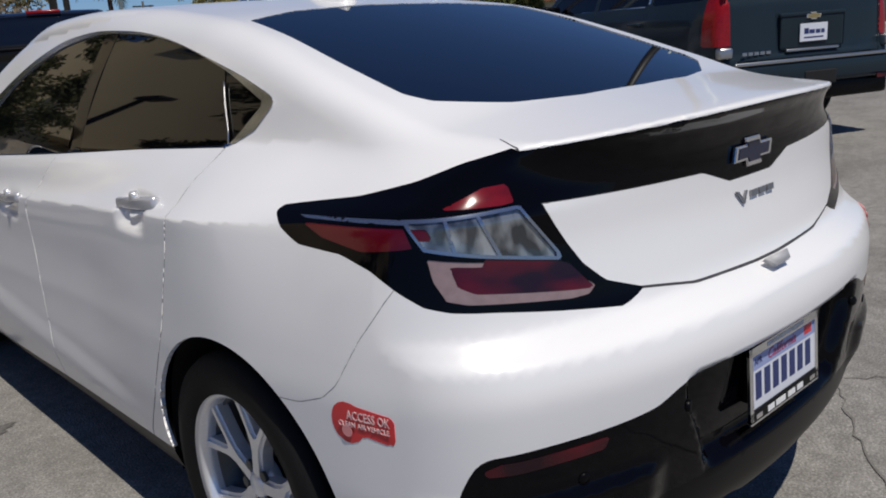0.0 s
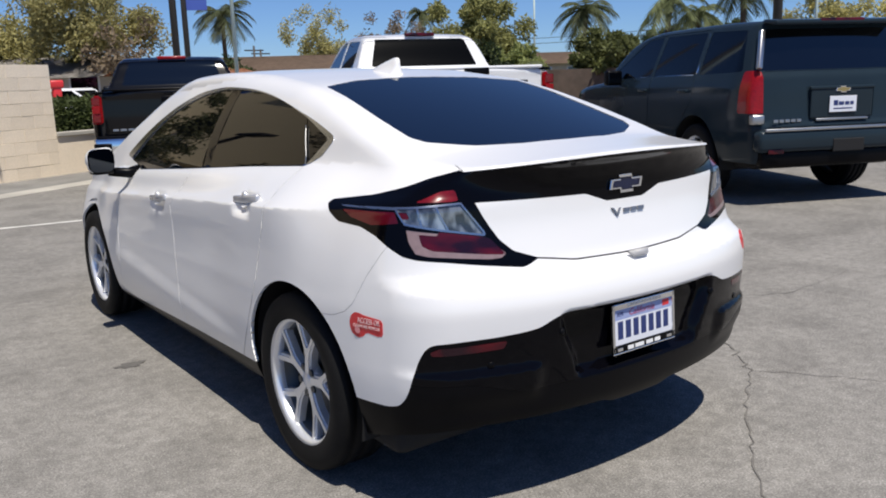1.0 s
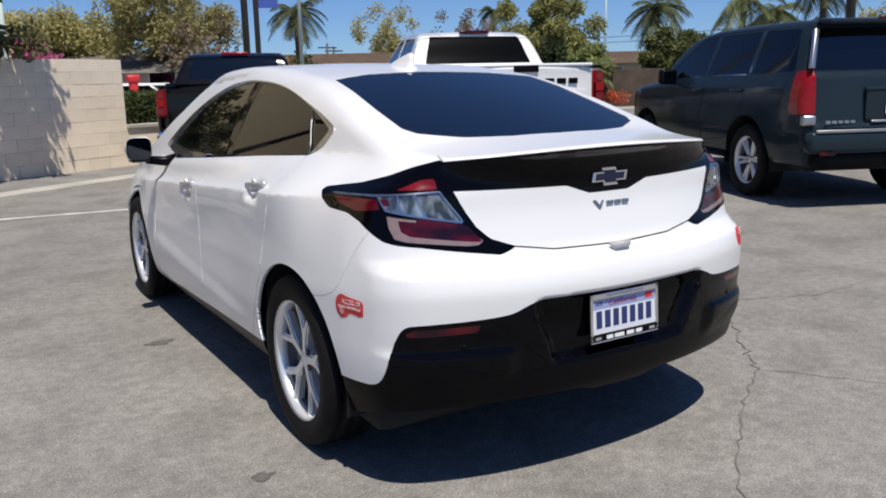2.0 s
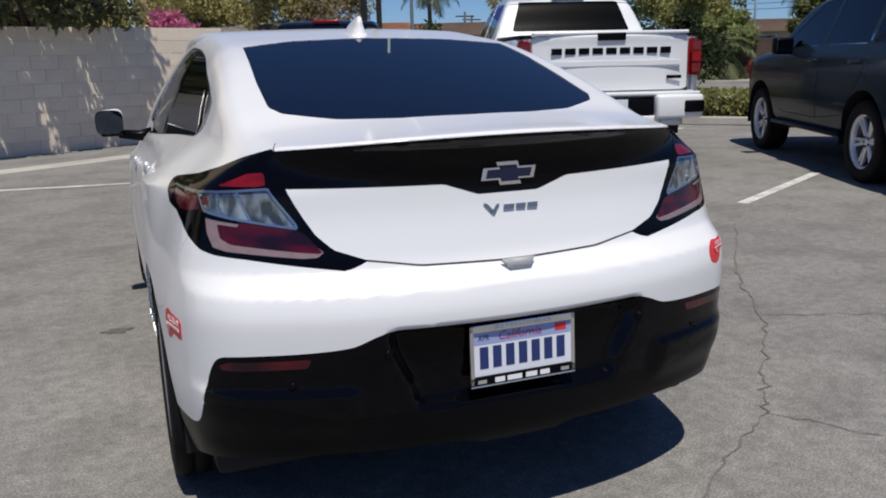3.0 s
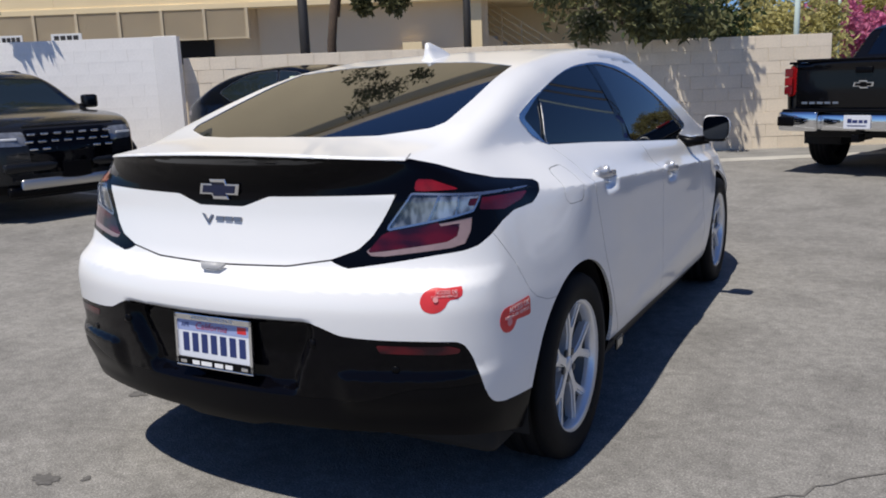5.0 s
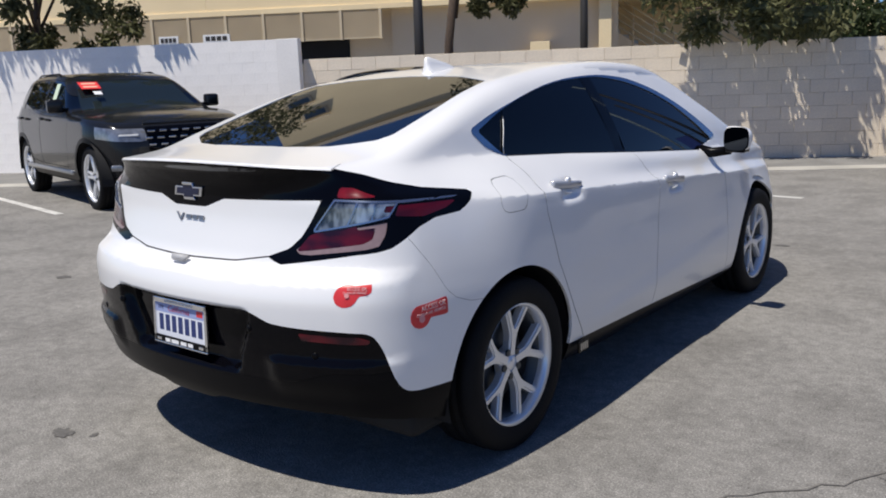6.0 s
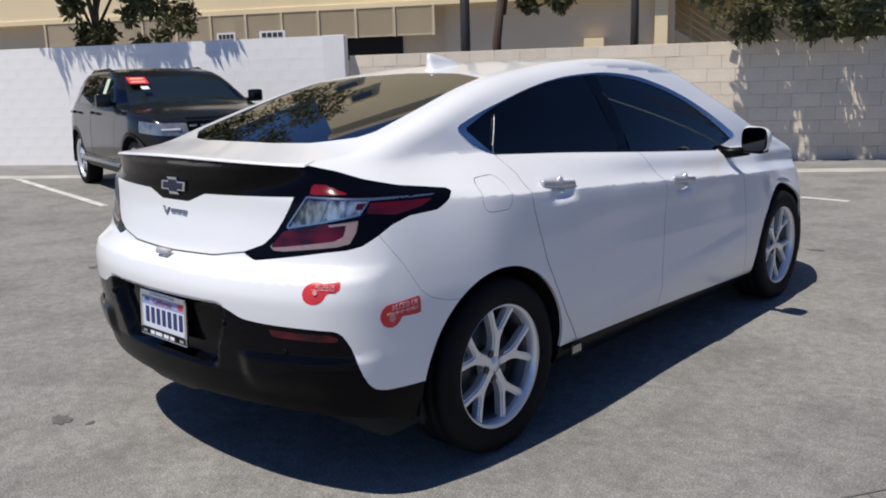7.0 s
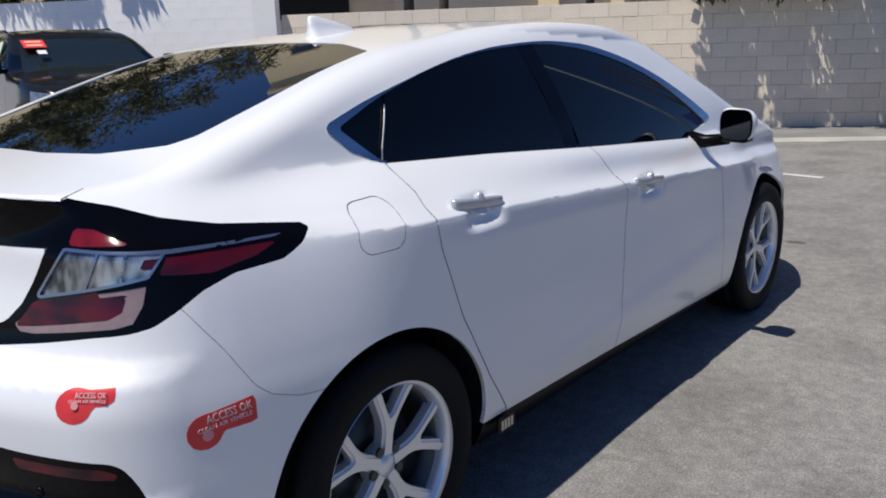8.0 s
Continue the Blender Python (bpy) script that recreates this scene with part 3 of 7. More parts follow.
        sk.cut(ring([(0.70, 1.01), (0.934, 1.01), (0.859, 0.90), (0.70, 0.90)], 0.0), "chrome" + name, inside)
        sk.cut(ring([(1.0, 1.01), (1.009, 1.01), (0.969, 0.90), (0.960, 0.90)], 0.0), "chrome" + name, inside)
        sk.cut(ring([(1.045, 0.982), (1.085, 0.982), (1.068, 0.962), (1.03, 0.962)], 0.0), "amber" + name, inside)
        sk.cut(ring([(1.10, 0.983), (1.39, 0.972), (1.33, 0.952), (1.215, 0.938), (1.08, 0.950)], 0.0), "marker" + name, t)
        sk.cut(ring([(0.80, 0.910), (1.047, 0.932), (1.035, 0.895), (1.005, 0.862), (0.954, 0.853), (0.70, 0.832), (0.652, 0.833), (0.635, 0.846), (0.72, 0.893), (0.83, 0.902)], 0.0), "guide" + name, t)
        sk.cut(ring([(0.78, 0.915), (0.905, 0.924), (0.915, 0.909), (0.990, 0.915), (0.975, 0.886), (0.935, 0.872), (0.70, 0.849), (0.645, 0.845), (0.700, 0.889)], 0.003), "brake" + name, ("guide" + name, "tail" + name))
        sk.cut(ring([(0.625, 0.597), (0.90, 0.591), (0.945, 0.578), (0.93, 0.568), (0.86, 0.568), (0.64, 0.574)], 0.0), "reflector" + name, ("lower_bumper",))
    sk.cut(lambda x, y, z: z - 0.425 - 0.05 * smoothstep(0.5, 0.8, volt_round(x, y)), "valance", ("lower_bumper",))
    sk.cut(lambda x, y, z: np.maximum(poly_dist(x, z, both(gate), -0.002), y + 0.5), "tailgate")
    sk.cut(lambda x, y, z: np.maximum(poly_dist(x, z, both(gate), 0.003), y + 0.5), "seam")
    sk.cut(lambda x, y, z: np.maximum(poly_dist(x, y, both(lid), -0.001), 1.04 - z), "tailgate")
    sk.cut(lambda x, y, z: np.maximum(np.maximum(poly_dist(x, y, both(lid), 0.002), 1.04 - z), y + 0.555), "seam")
    left_mark = lambda x, y, z: np.maximum(np.minimum(np.hypot(y + 0.425, z - 0.631) - 0.040, poly_dist(y, z, [(-0.43, 0.668), (-0.532, 0.662), (-0.532, 0.606), (-0.43, 0.618)])), x + 0.5)
    right_mark = lambda x, y, z: np.maximum(np.minimum(np.hypot(y + 0.517, z - 0.630) - 0.038, poly_dist(y, z, [(-0.52, 0.666), (-0.405, 0.678), (-0.405, 0.620), (-0.50, 0.622)])), 0.5 - x)
    rear_mark = lambda x, y, z: np.maximum(np.minimum(np.hypot(x - 0.703, z - 0.722) - 0.034, poly_dist(x, z, [(0.70, 0.752), (0.765, 0.755), (0.765, 0.724), (0.72, 0.720)])), y + 0.55)
    for g, n in ((left_mark, "mark_l"), (right_mark, "mark_r"), (rear_mark, "mark_b")):
        sk.cut(g, n)
    sk.cut(lambda x, y, z: np.maximum(poly_dist(volt_round(x, y), z, seam_line, -0.0010), y), "bumper")
    sk.cut(lambda x, y, z: np.maximum(poly_dist(volt_round(x, y), z, seam_line, 0.0010), y), "fine_seam")
    for side, name in ((1, "_r"), (-1, "_l")):
        off = lambda g, side=side: (lambda x, y, z: np.maximum(g(x, y, z), -side * x + 0.3))
        sk.cut(off(lambda x, y, z: poly_dist(y, z, light, 0.004)), "win" + name)
        sk.cut(off(lambda x, y, z: poly_dist(y, z, trim, -0.006)), "trim" + name)
        sk.cut(off(lambda x, y, z: np.maximum(z - 1.082 + 0.0725 * (y - 0.183), 0.20 - y)), "belt" + name, ("trim" + name,))
        w = ("win" + name,)
        split = lambda y, z: y - 0.19 - 0.5 * (z - 1.078)
        sk.cut(off(lambda x, y, z: split(y, z) + 0.004), "quarter" + name, w)
        sk.cut(off(lambda x, y, z: split(y, z) - 0.004), "divider" + name, w)
        post = lambda y, z: y - 1.065 + 0.16 * (z - 1.04)
        sk.cut(off(lambda x, y, z: post(y, z) + 0.045), "rear_win" + name, w)
        sk.cut(off(lambda x, y, z: post(y, z) - 0.045), "pillar" + name, w)
        if side > 0:
            sk.cut(off(lambda x, y, z: poly_dist(y, z, cover, 0.034)), "fuel")
            sk.cut(off(lambda x, y, z: poly_dist(y, z, cover, 0.0360)), "seam")
        for poly, d in ((rear_door, "rdoor"), (front_door, "fdoor")):
            sk.cut(off(lambda x, y, z: poly_dist(y, z, poly, -0.002)), d + name)
            sk.cut(off(lambda x, y, z: poly_dist(y, z, poly, 0.002)), "seam")
    # front end: windscreen, bonnet gap, headlamps and grille
    screen = [(0, 1.78), (0.28, 1.82), (0.42, 1.94), (0.54, 2.16), (0.655, 2.36), (0.60, 2.50), (0.40, 2.58), (0, 2.63)]
    bonnet = [(0, 2.67), (0.42, 2.62), (0.66, 2.52), (0.70, 3.0), (0.62, 3.30), (0.40, 3.46), (0, 3.53)]
    sk.cut(lambda x, y, z: np.maximum(poly_dist(x, y, both(screen), 0.0), 0.95 - z), "screen")
    sk.cut(lambda x, y, z: np.maximum(poly_dist(x, y, both(bonnet), -0.002), 0.70 - z), "bonnet")
    sk.cut(lambda x, y, z: np.maximum(poly_dist(x, y, both(bonnet), 0.002), 0.70 - z), "seam")
    for side, name in ((1, "_r"), (-1, "_l")):
        sk.cut(lambda x, y, z: np.maximum(np.maximum(3.13 - y, np.abs(z - 0.655 - 0.22 * (3.45 - y)) - 0.055), 0.42 - side * x), "head" + name)
    sk.cut(lambda x, y, z: np.maximum(np.maximum(3.3 - y, np.abs(z - 0.50) - 0.11), np.abs(x) - 0.55), "grille")
    sk.emit("windscreen", "screen", TINT_SIDE, car, "dark windscreen", edge=0)
    sk.emit("bonnet", "bonnet", PAINT_WHITE, car, "pearl white bonnet")
    sk.emit("grille", "grille", GLOSS_BLACK, car, "black front grille", lift=-0.004)
    for name in ("_l", "_r"):
        sk.emit("headlamp", "head" + name, SMOKED_LENS, car, "clear headlamp", lift=-0.001)
    sk.emit("body_shell", "body", PAINT_WHITE, car, "pearl white body shell")
    lid_part = sk.emit("tailgate", "tailgate", PAINT_WHITE, car, "pearl white tailgate")
    black = sk.emit("spoiler", "spoiler", GLOSS_BLACK, car, "gloss black spoiler panel", lift=-0.001)
    bump = sk.emit("rear_bumper", "bumper", PAINT_WHITE, car, "pearl white rear bumper")
    low = sk.emit("lower_bumper", "lower_bumper", GLOSS_BLACK, car, "gloss black lower rear bumper", lift=-0.001)
    sk.emit("valance", "valance", SATIN_BLACK, low, "satin black lower valance", lift=-0.002)
    sk.emit("sill", "sill", SATIN_BLACK, car, "satin black sill trim")
    pane_ob = sk.emit("rear_window", "rear_glass", TINT, car, "dark tinted rear window", lift=-0.002, edge=0)
    pane_ob.data.normals_split_custom_set_from_vertices([Vector((0.104 * v.co.x, -(0.236 - 0.01 * v.co.y), 1)).normalized()[:] for v in pane_ob.data.vertices])
    sk.emit("fuel_flap", "fuel", PAINT_WHITE, car, "white charge flap")
    tagged(sk.emit("panel_gap", "seam", mat("grey_panel_gap", (0.045, 0.045, 0.05), 0.8), car, "dark panel gaps", lift=-0.0012, edge=0), kind="stuff")
    tagged(sk.emit("bumper_gap", "fine_seam", mat("pale_panel_gap", (0.30, 0.30, 0.31), 0.8), car, "fine bumper gap", lift=-0.001, edge=0), kind="stuff")
    for n in ("_l", "_r"):
        lamp = sk.emit("tail_lamp", "tail" + n, GLOSS_BLACK, car, "smoked black tail lamp housing")
        sk.emit("light_guide", "guide" + n, PINK_LENS, lamp, "frosted rose light guide", lift=-0.001)
        sk.emit("brake_light", "brake" + n, DARK_RED_LENS, lamp, "dark red brake lens", lift=-0.001)
        sk.emit("upper_brake_light", "brake_top" + n, RED_LENS, lamp, "red upper lens", lift=-0.001)
        sk.emit("reversing_light", "reverse" + n, CLEAR_LENS, lamp, "clear fluted reversing lens", lift=-0.002)
        sk.emit("amber_cell", "amber" + n, DARK_RED_LENS, lamp, "small dark red lens cell", lift=-0.003)
        sk.emit("lens_cell", "cell" + n, SMOKED_LENS, lamp, "smoked lens cell", lift=-0.004)
        sk.emit("lamp_trim", "chrome" + n, LAMP_TRIM, lamp, "bright lamp trim", lift=0.001)
        sk.emit("side_marker", "marker" + n, DARK_RED_LENS, lamp, "dark red side marker", lift=-0.001)
        sk.emit("reflector", "reflector" + n, DARK_RED_LENS, low, "red bumper reflector")
        even_glass(sk.emit("front_window", "win" + n, TINT_SIDE, car, "tinted front window", lift=-0.003, edge=0))
        even_glass(sk.emit("rear_side_window", "rear_win" + n, TINT_SIDE, car, "tinted rear side window", lift=-0.003, edge=0))
        sk.emit("quarter_window", "quarter" + n, TINT_SIDE, car, "tinted quarter window", lift=-0.003)
        s = 1 if n == "_r" else -1
        sk.emit("window_seal", "divider" + n, GLOSS_BLACK, car, "black window seal", lift=-0.004)
        strip = [volt_point(sk, s * 1.3, 0.188 + 0.5 * h, 1.076 + h, (-s, 0, 0))[0] + Vector((s * 0.003, 0, 0)) for h in (0.0, 0.03, 0.06, 0.09, 0.12, 0.138)]
        part("window_divider", tube(strip, 0.0024, 8), STEEL, car, "thin bright divider")
        sk.emit("door_pillar", "pillar" + n, GLOSS_BLACK, car, "black door pillar", lift=-0.002)
        sk.emit("window_trim", "trim" + n, mat("satin_chrome", (0.42, 0.45, 0.50), 0.15, metal=1.0), car, "chrome window surround", lift=0.002)
        sk.emit("belt_strip", "belt" + n, SATIN_BLACK, car, "black belt strip")
        sk.emit("rear_door", "rdoor" + n, PAINT_WHITE, car, "pearl white rear door")
        sk.emit("front_door", "fdoor" + n, PAINT_WHITE, car, "pearl white front door")
    # wheel wells and floor
    for y0 in (0.0, 2.694):
        for s in (-1, 1):
            bm = bmesh.new()
            n = 24
            rows = [[bm.verts.new((s * x, y0 + 0.40 * math.cos(a), 0.325 + 0.40 * math.sin(a))) for a in (math.pi * (k / n * 1.16 - 0.08) for k in range(n + 1))] for x in (0.45, 0.845)]
            for k in range(n):
                bm.faces.new((rows[0][k], rows[0][k + 1], rows[1][k + 1], rows[1][k]))
            bm.faces.new(rows[0])
            part("wheel_liner", bm, DARK, car, "black wheel arch liner")
            wheel(car, s * 0.77, y0, 0.325, 0.215, 0.222, s, turn=0.157 if y0 == 0 else 0.9)
    part("floor_pan", block((1.55, 3.7, 0.12), pose(0, 1.35, 0.25), 0.03), DARK, car, "black floor pan")
    part("floor_tray", block((1.1, 0.5, 0.10), pose(0, -0.38, 0.45), 0.03), DARK, car, "black rear undertray")
    # parking sensors and round caps
    for x, z in ((0.365, 0.597), (-0.365, 0.597), (0.598, 0.525), (-0.598, 0.525)):
        part("parking_sensor", lathe([(0, 0.002), (0.010, 0.002), (0.012, 0), (0.012, -0.006)], 16, "z"), SATIN_BLACK, low, "round parking sensor").matrix_basis = laid(sk, x, -1.3, z, (0, 1, 0))
    # latch recess under the tailgate
    part("tailgate_grip", plate_of([(-0.048, 0), (0.048, 0), (0.030, -0.022), (-0.030, -0.022)], 0.012, Matrix.Translation((0, -0.792, 0.794)) @ FACE_BACK @ pose(0, 0, 0, -50), 0.002), mat("grey_grip", (0.42, 0.42, 0.43), 0.5), lid_part, "grey tailgate grip")
    # bow-tie badge: bright rim and blue field
    tie = [(-0.079, -0.016), (-0.030, -0.016), (-0.026, -0.030), (0.036, -0.030), (0.030, -0.016), (0.072, -0.016), (0.079, 0.016), (0.030, 0.016), (0.026, 0.030), (-0.036, 0.030), (-0.030, 0.016), (-0.072, 0.016)]
    m = laid(sk, 0, -1.3, 1.014, (0, 1, 0))
    emblem = part("emblem", plate_of(tie, 0.007, m, 0.002), CHROME, black, "bright-rimmed emblem", smooth=False)
    inner = [(x * 0.84, y * 0.70) for x, y in tie]
    part("emblem_field", plate_of(inner, 0.0085, m, 0.001), BADGE_BLUE, emblem, "dark blue emblem field", smooth=False)
    # model mark: a bright slash and three plain bars
    m = laid(sk, 0, -1.3, 0.926, (0, 1, 0))
    marks = [[(-0.074, 0.014), (-0.064, 0.012), (-0.048, -0.006), (-0.036, 0.010), (-0.029, 0.010), (-0.045, -0.016), (-0.051, -0.014)],
             [(-0.018, -0.0065), (0.012, -0.0065), (0.014, 0.0065), (-0.016, 0.0065)], [(0.018, -0.0065), (0.045, -0.0065), (0.047, 0.0065), (0.020, 0.0065)],
             [(0.051, -0.0065), (0.080, -0.0065), (0.082, 0.0065), (0.053, 0.0065)]]
    for shape in marks:
        part("model_mark", plate_of(shape, 0.004, m, 0.0), MARK_GREY, lid_part, "grey model mark", smooth=False)
    # stickers with their print
    for n, g, way, pos in (("mark_l", -1, (1, 0, 0), (-1.3, -0.468, 0.640)), ("mark_r", 1, (-1, 0, 0), (1.3, -0.472, 0.648)), ("mark_b", 0, (0, 1, 0), (0.728, -1.3, 0.738))):
        st = sk.emit("sticker", n, STICKER_RED, bump, "red key-shaped clean air sticker", lift=0.0008, edge=0.002)
        k = 0.62 if g == 0 else 1.0
        m = laid(sk, *pos, way, lift=0.0022, roll=0 if g == 0 else (4 if g > 0 else 2))
        words("sticker_text", "ACCESS OK", 0.018 * k, STICKER_WHITE, st, m @ pose(0.008 * k, 0.009 * k, 0), width=0.100 * k)
        words("sticker_text", "CLEAN AIR VEHICLE", 0.010 * k, STICKER_WHITE, st, m @ pose(-0.004 * k, -0.009 * k, 0), width=0.118 * k)
        part("sticker_seal", lathe([(0, 0.0004), (0.012 * k, 0.0004), (0.012 * k, 0), (0, 0)], 20, "z"), mat("pale_seal", (0.70, 0.28, 0.28), 0.6), st, smooth=False).matrix_basis = m @ pose(-0.044 * k, -0.022 * k, 0)
    # number plate in a chrome frame
    m = Matrix.Translation((0, -0.822, 0.559)) @ FACE_BACK @ pose(0, 0, 0, -3) @ Matrix.Scale(0.95, 4)
    plate = part("number_plate", block((0.305, 0.152, 0.004), m, 0.001), PLATE_WHITE, low, "white number plate with blue bars", smooth=False)
    part("plate_bracket", block((0.26, 0.11, 0.03), m @ pose(0, 0, -0.018), 0.004), SATIN_BLACK, plate)
    for w, h, x, y, ma in ((0.322, 0.020, 0, 0.074, CHROME), (0.322, 0.026, 0, -0.074, SATIN_BLACK), (0.012, 0.168, -0.155, 0, CHROME), (0.012, 0.168, 0.155, 0, CHROME), (0.322, 0.006, 0, -0.088, CHROME)):
        part("plate_frame", block((w, h, 0.010), m @ pose(x, y, 0.003), 0.002), ma, plate, smooth=False)
    part("plate_band", block((0.296, 0.036, 0.001), m @ pose(0, 0.046, 0.0022)), mat("plate_sky_blue", (0.30, 0.36, 0.60), 0.4), plate, smooth=False)
    for k in range(7):
        part("plate_bar", block((0.026, 0.062, 0.0012), m @ pose(-0.118 + 0.0394 * k, -0.010, 0.0025), 0.0004), PLATE_BLUE, plate, smooth=False)
    words("plate_word", "California", 0.024, mat("plate_script_red", (0.35, 0.04, 0.10), 0.5), plate, m @ pose(-0.01, 0.046, 0.003), width=0.13, lean=0.3)
    words("plate_word", "APR", 0.016, PLATE_BLUE, plate, m @ pose(-0.118, 0.046, 0.003), width=0.034)
    words("frame_word", "HUNTINGTON BEACH", 0.011, PRINT_WHITE, plate, m @ pose(0, 0.074, 0.009), width=0.17)
    part("plate_tab", block((0.036, 0.022, 0.0012), m @ pose(0.118, 0.048, 0.0025)), STICKER_RED, plate, smooth=False)
    for x, w in ((-0.075, 0.03), (-0.03, 0.045), (0.022, 0.035), (0.064, 0.03)):
        part("frame_mark", block((w, 0.014, 0.001), m @ pose(x, -0.075, 0.0087), 0.0004), PRINT_WHITE, plate, smooth=False)
    for x in (-0.128, 0.128):
        part("frame_mark", block((0.026, 0.011, 0.001), m @ pose(x, -0.075, 0.0087), 0.0004), CHROME, plate, smooth=False)
    # door handles
    for s in (-1, 1):
        for y0, z0, tilt in ((0.392, 0.944, 6), (1.425, 0.852, 6)):
            p, nrm = volt_point(sk, s * 1.3, y0, z0 - 0.005, (-s, 0, 0))
            m = Matrix.Translation((s * 0.003 + p.x + s * 0.030, y0, z0)) @ pose(0, 0, 0, -tilt)
            bm = block((0.022, 0.225, 0.034), Matrix(), 0.009)
            for v in bm.verts:
                v.co.x -= s * 6.0 * v.co.y ** 2 * 0.25
                v.co.z *= 1 - 8 * v.co.y ** 2
            bmesh.ops.transform(bm, matrix=m, verts=bm.verts)
            h = part("door_handle", bm, mat("silver_handle", (0.52, 0.53, 0.56), 0.25, metal=0.35, coat=0.5), car, "silver door handle")
            for e in (-0.082, 0.082):
                part("handle_foot", lathe([(0, -0.016), (0.012, -0.016), (0.012, 0.004), (0.008, 0.008), (0, 0.009)], 18), PAINT_WHITE, h).matrix_basis = m @ pose(-s * 0.018, e, 0, 0, 0, 0 if s > 0 else 180)
            part("lock_cover", lathe([(0, -0.010), (0.015, -0.010), (0.015, 0.002), (0.012, 0.006), (0, 0.007)], 20), ALLOY, h, "round grey lock cover").matrix_basis = m @ pose(-s * 0.012, 0.004, 0.016, 0, 0, 0 if s > 0 else 180)
            # Half-disc stood proud and tilted to catch sun, for the cup's lit spot.
            cup = [(0.040 * math.cos(a), -0.030 * math.sin(a)) for a in (math.pi * k / 14 for k in range(15))]
            part("handle_cup", plate_of(cup, 0.003, m @ pose(-s * 0.024, 0.006, -0.014) @ pose(0, 0, 0, 0, 0, s * 90) @ pose(0, 0, 0, 40), 0.001), PAINT_WHITE, h, "white half-disc for the sunlit spot in the finger cup", smooth=False)
    # mirrors
    for s in (-1, 1):
        bm = bmesh.new()
        bmesh.ops.create_uvsphere(bm, u_segments=32, v_segments=20, radius=1)
        for v in bm.verts:
            x, y, z = v.co
            k = lambda a, e: math.copysign(abs(a) ** e, a)
            v.co = Vector((k(x, 0.6) * 0.069, (k(y, 0.8) * 0.064 if y > 0 else k(y, 0.25) * 0.022), k(z, 0.6) * 0.063 - 0.012 * x * s))
            v.co.x *= 1 - 0.12 * (v.co.z / 0.076 < -0.3)
        bmesh.ops.transform(bm, matrix=pose(s * 0.962, 2.02, 1.004, 0, 0, s * -6), verts=bm.verts)
        cap = part("door_mirror", bm, PAINT_WHITE, car, "white door mirror with black foot")
        m = pose(s * 0.962, 1.995, 1.003, 90, 0, 0) @ pose(0, 0, 0, 0, -s * 6, 0)
        face = [(0.068 * math.copysign(abs(math.cos(a)) ** 0.55, math.cos(a)), 0.062 * math.copysign(abs(math.sin(a)) ** 0.55, math.sin(a))) for a in (2 * math.pi * k / 40 for k in range(40))]
        part("mirror_housing", plate_of(face, 0.012, m, 0.004), GLOSS_BLACK, cap, "black mirror housing", smooth=False)
        # The near-black base colour carries the dark view that the mirror gives back.
        part("mirror_glass", plate_of([(x * 0.96, y * 0.95) for x, y in face], 0.0025, m @ pose(0, 0, 0.012), 0.0), mat("mirror_glass", (0.045, 0.05, 0.055), 0.04, metal=1.0), cap, "dark mirror glass", smooth=False)
        part("mirror_skirt", block((0.11, 0.08, 0.03), pose(s * 0.955, 2.03, 0.944, 0, 0, s * -6), 0.012), GLOSS_BLACK, cap, "black mirror underside")
        part("mirror_foot", tube([(s * 0.92, 2.03, 0.94), (s * 0.82, 2.03, 0.925), (s * 0.755, 2.02, 0.935)], [0.024, 0.028, 0.034], 10), SATIN_BLACK, cap, "black mirror foot")
    # roof antenna: a thin fin, upright behind and sloping forwards
    bm = bmesh.new()
    rows = []
    for k in range(15):
        t = k / 14
        h = 0.080 * (1 - t) ** 0.85 * (1 - 0.10 * smoothstep(0.12, 0.0, t)) + 0.003
        w = 0.030 * (1 - t ** 3) + 0.004
        y = 0.60 + 0.215 * t
        base = float(VOLT_TOP(np.array(y))) - 0.004
        rows.append([bm.verts.new((x * w, y - 0.010 * z * (1 - t), base + z * h)) for x, z in ((-1, 0), (-0.62, 0.22), (-0.34, 0.60), (-0.20, 0.93), (0, 1.0), (0.20, 0.93), (0.34, 0.60), (0.62, 0.22), (1, 0))])
    for a, b in zip(rows, rows[1:]):
        for k in range(8):
            bm.faces.new((a[k], a[k + 1], b[k + 1], b[k]))
    bm.faces.new(rows[0])
    bmesh.ops.recalc_face_normals(bm, faces=bm.faces)
    part("roof_antenna", bm, PAINT_WHITE, car, "white shark-fin roof antenna")
    # sill badge
    badge = part("sill_badge", block((0.006, 0.085, 0.046), pose(0.878, 0.47, 0.270), 0.001), GLOSS_BLACK, car, "black sill badge with pale bars", smooth=False)
    for k in range(4):
        part("badge_bar", block((0.003, 0.011, 0.030), pose(0.882, 0.446 + 0.016 * k, 0.270)), STEEL, badge, smooth=False)
    return car


build_volt()


# ---- the place: asphalt lot, block wall, building, street ----
WALL_AT = pose(-1.141, 11.059, 0, 0, 0, 28.5)  # x runs along the wall, y away behind it


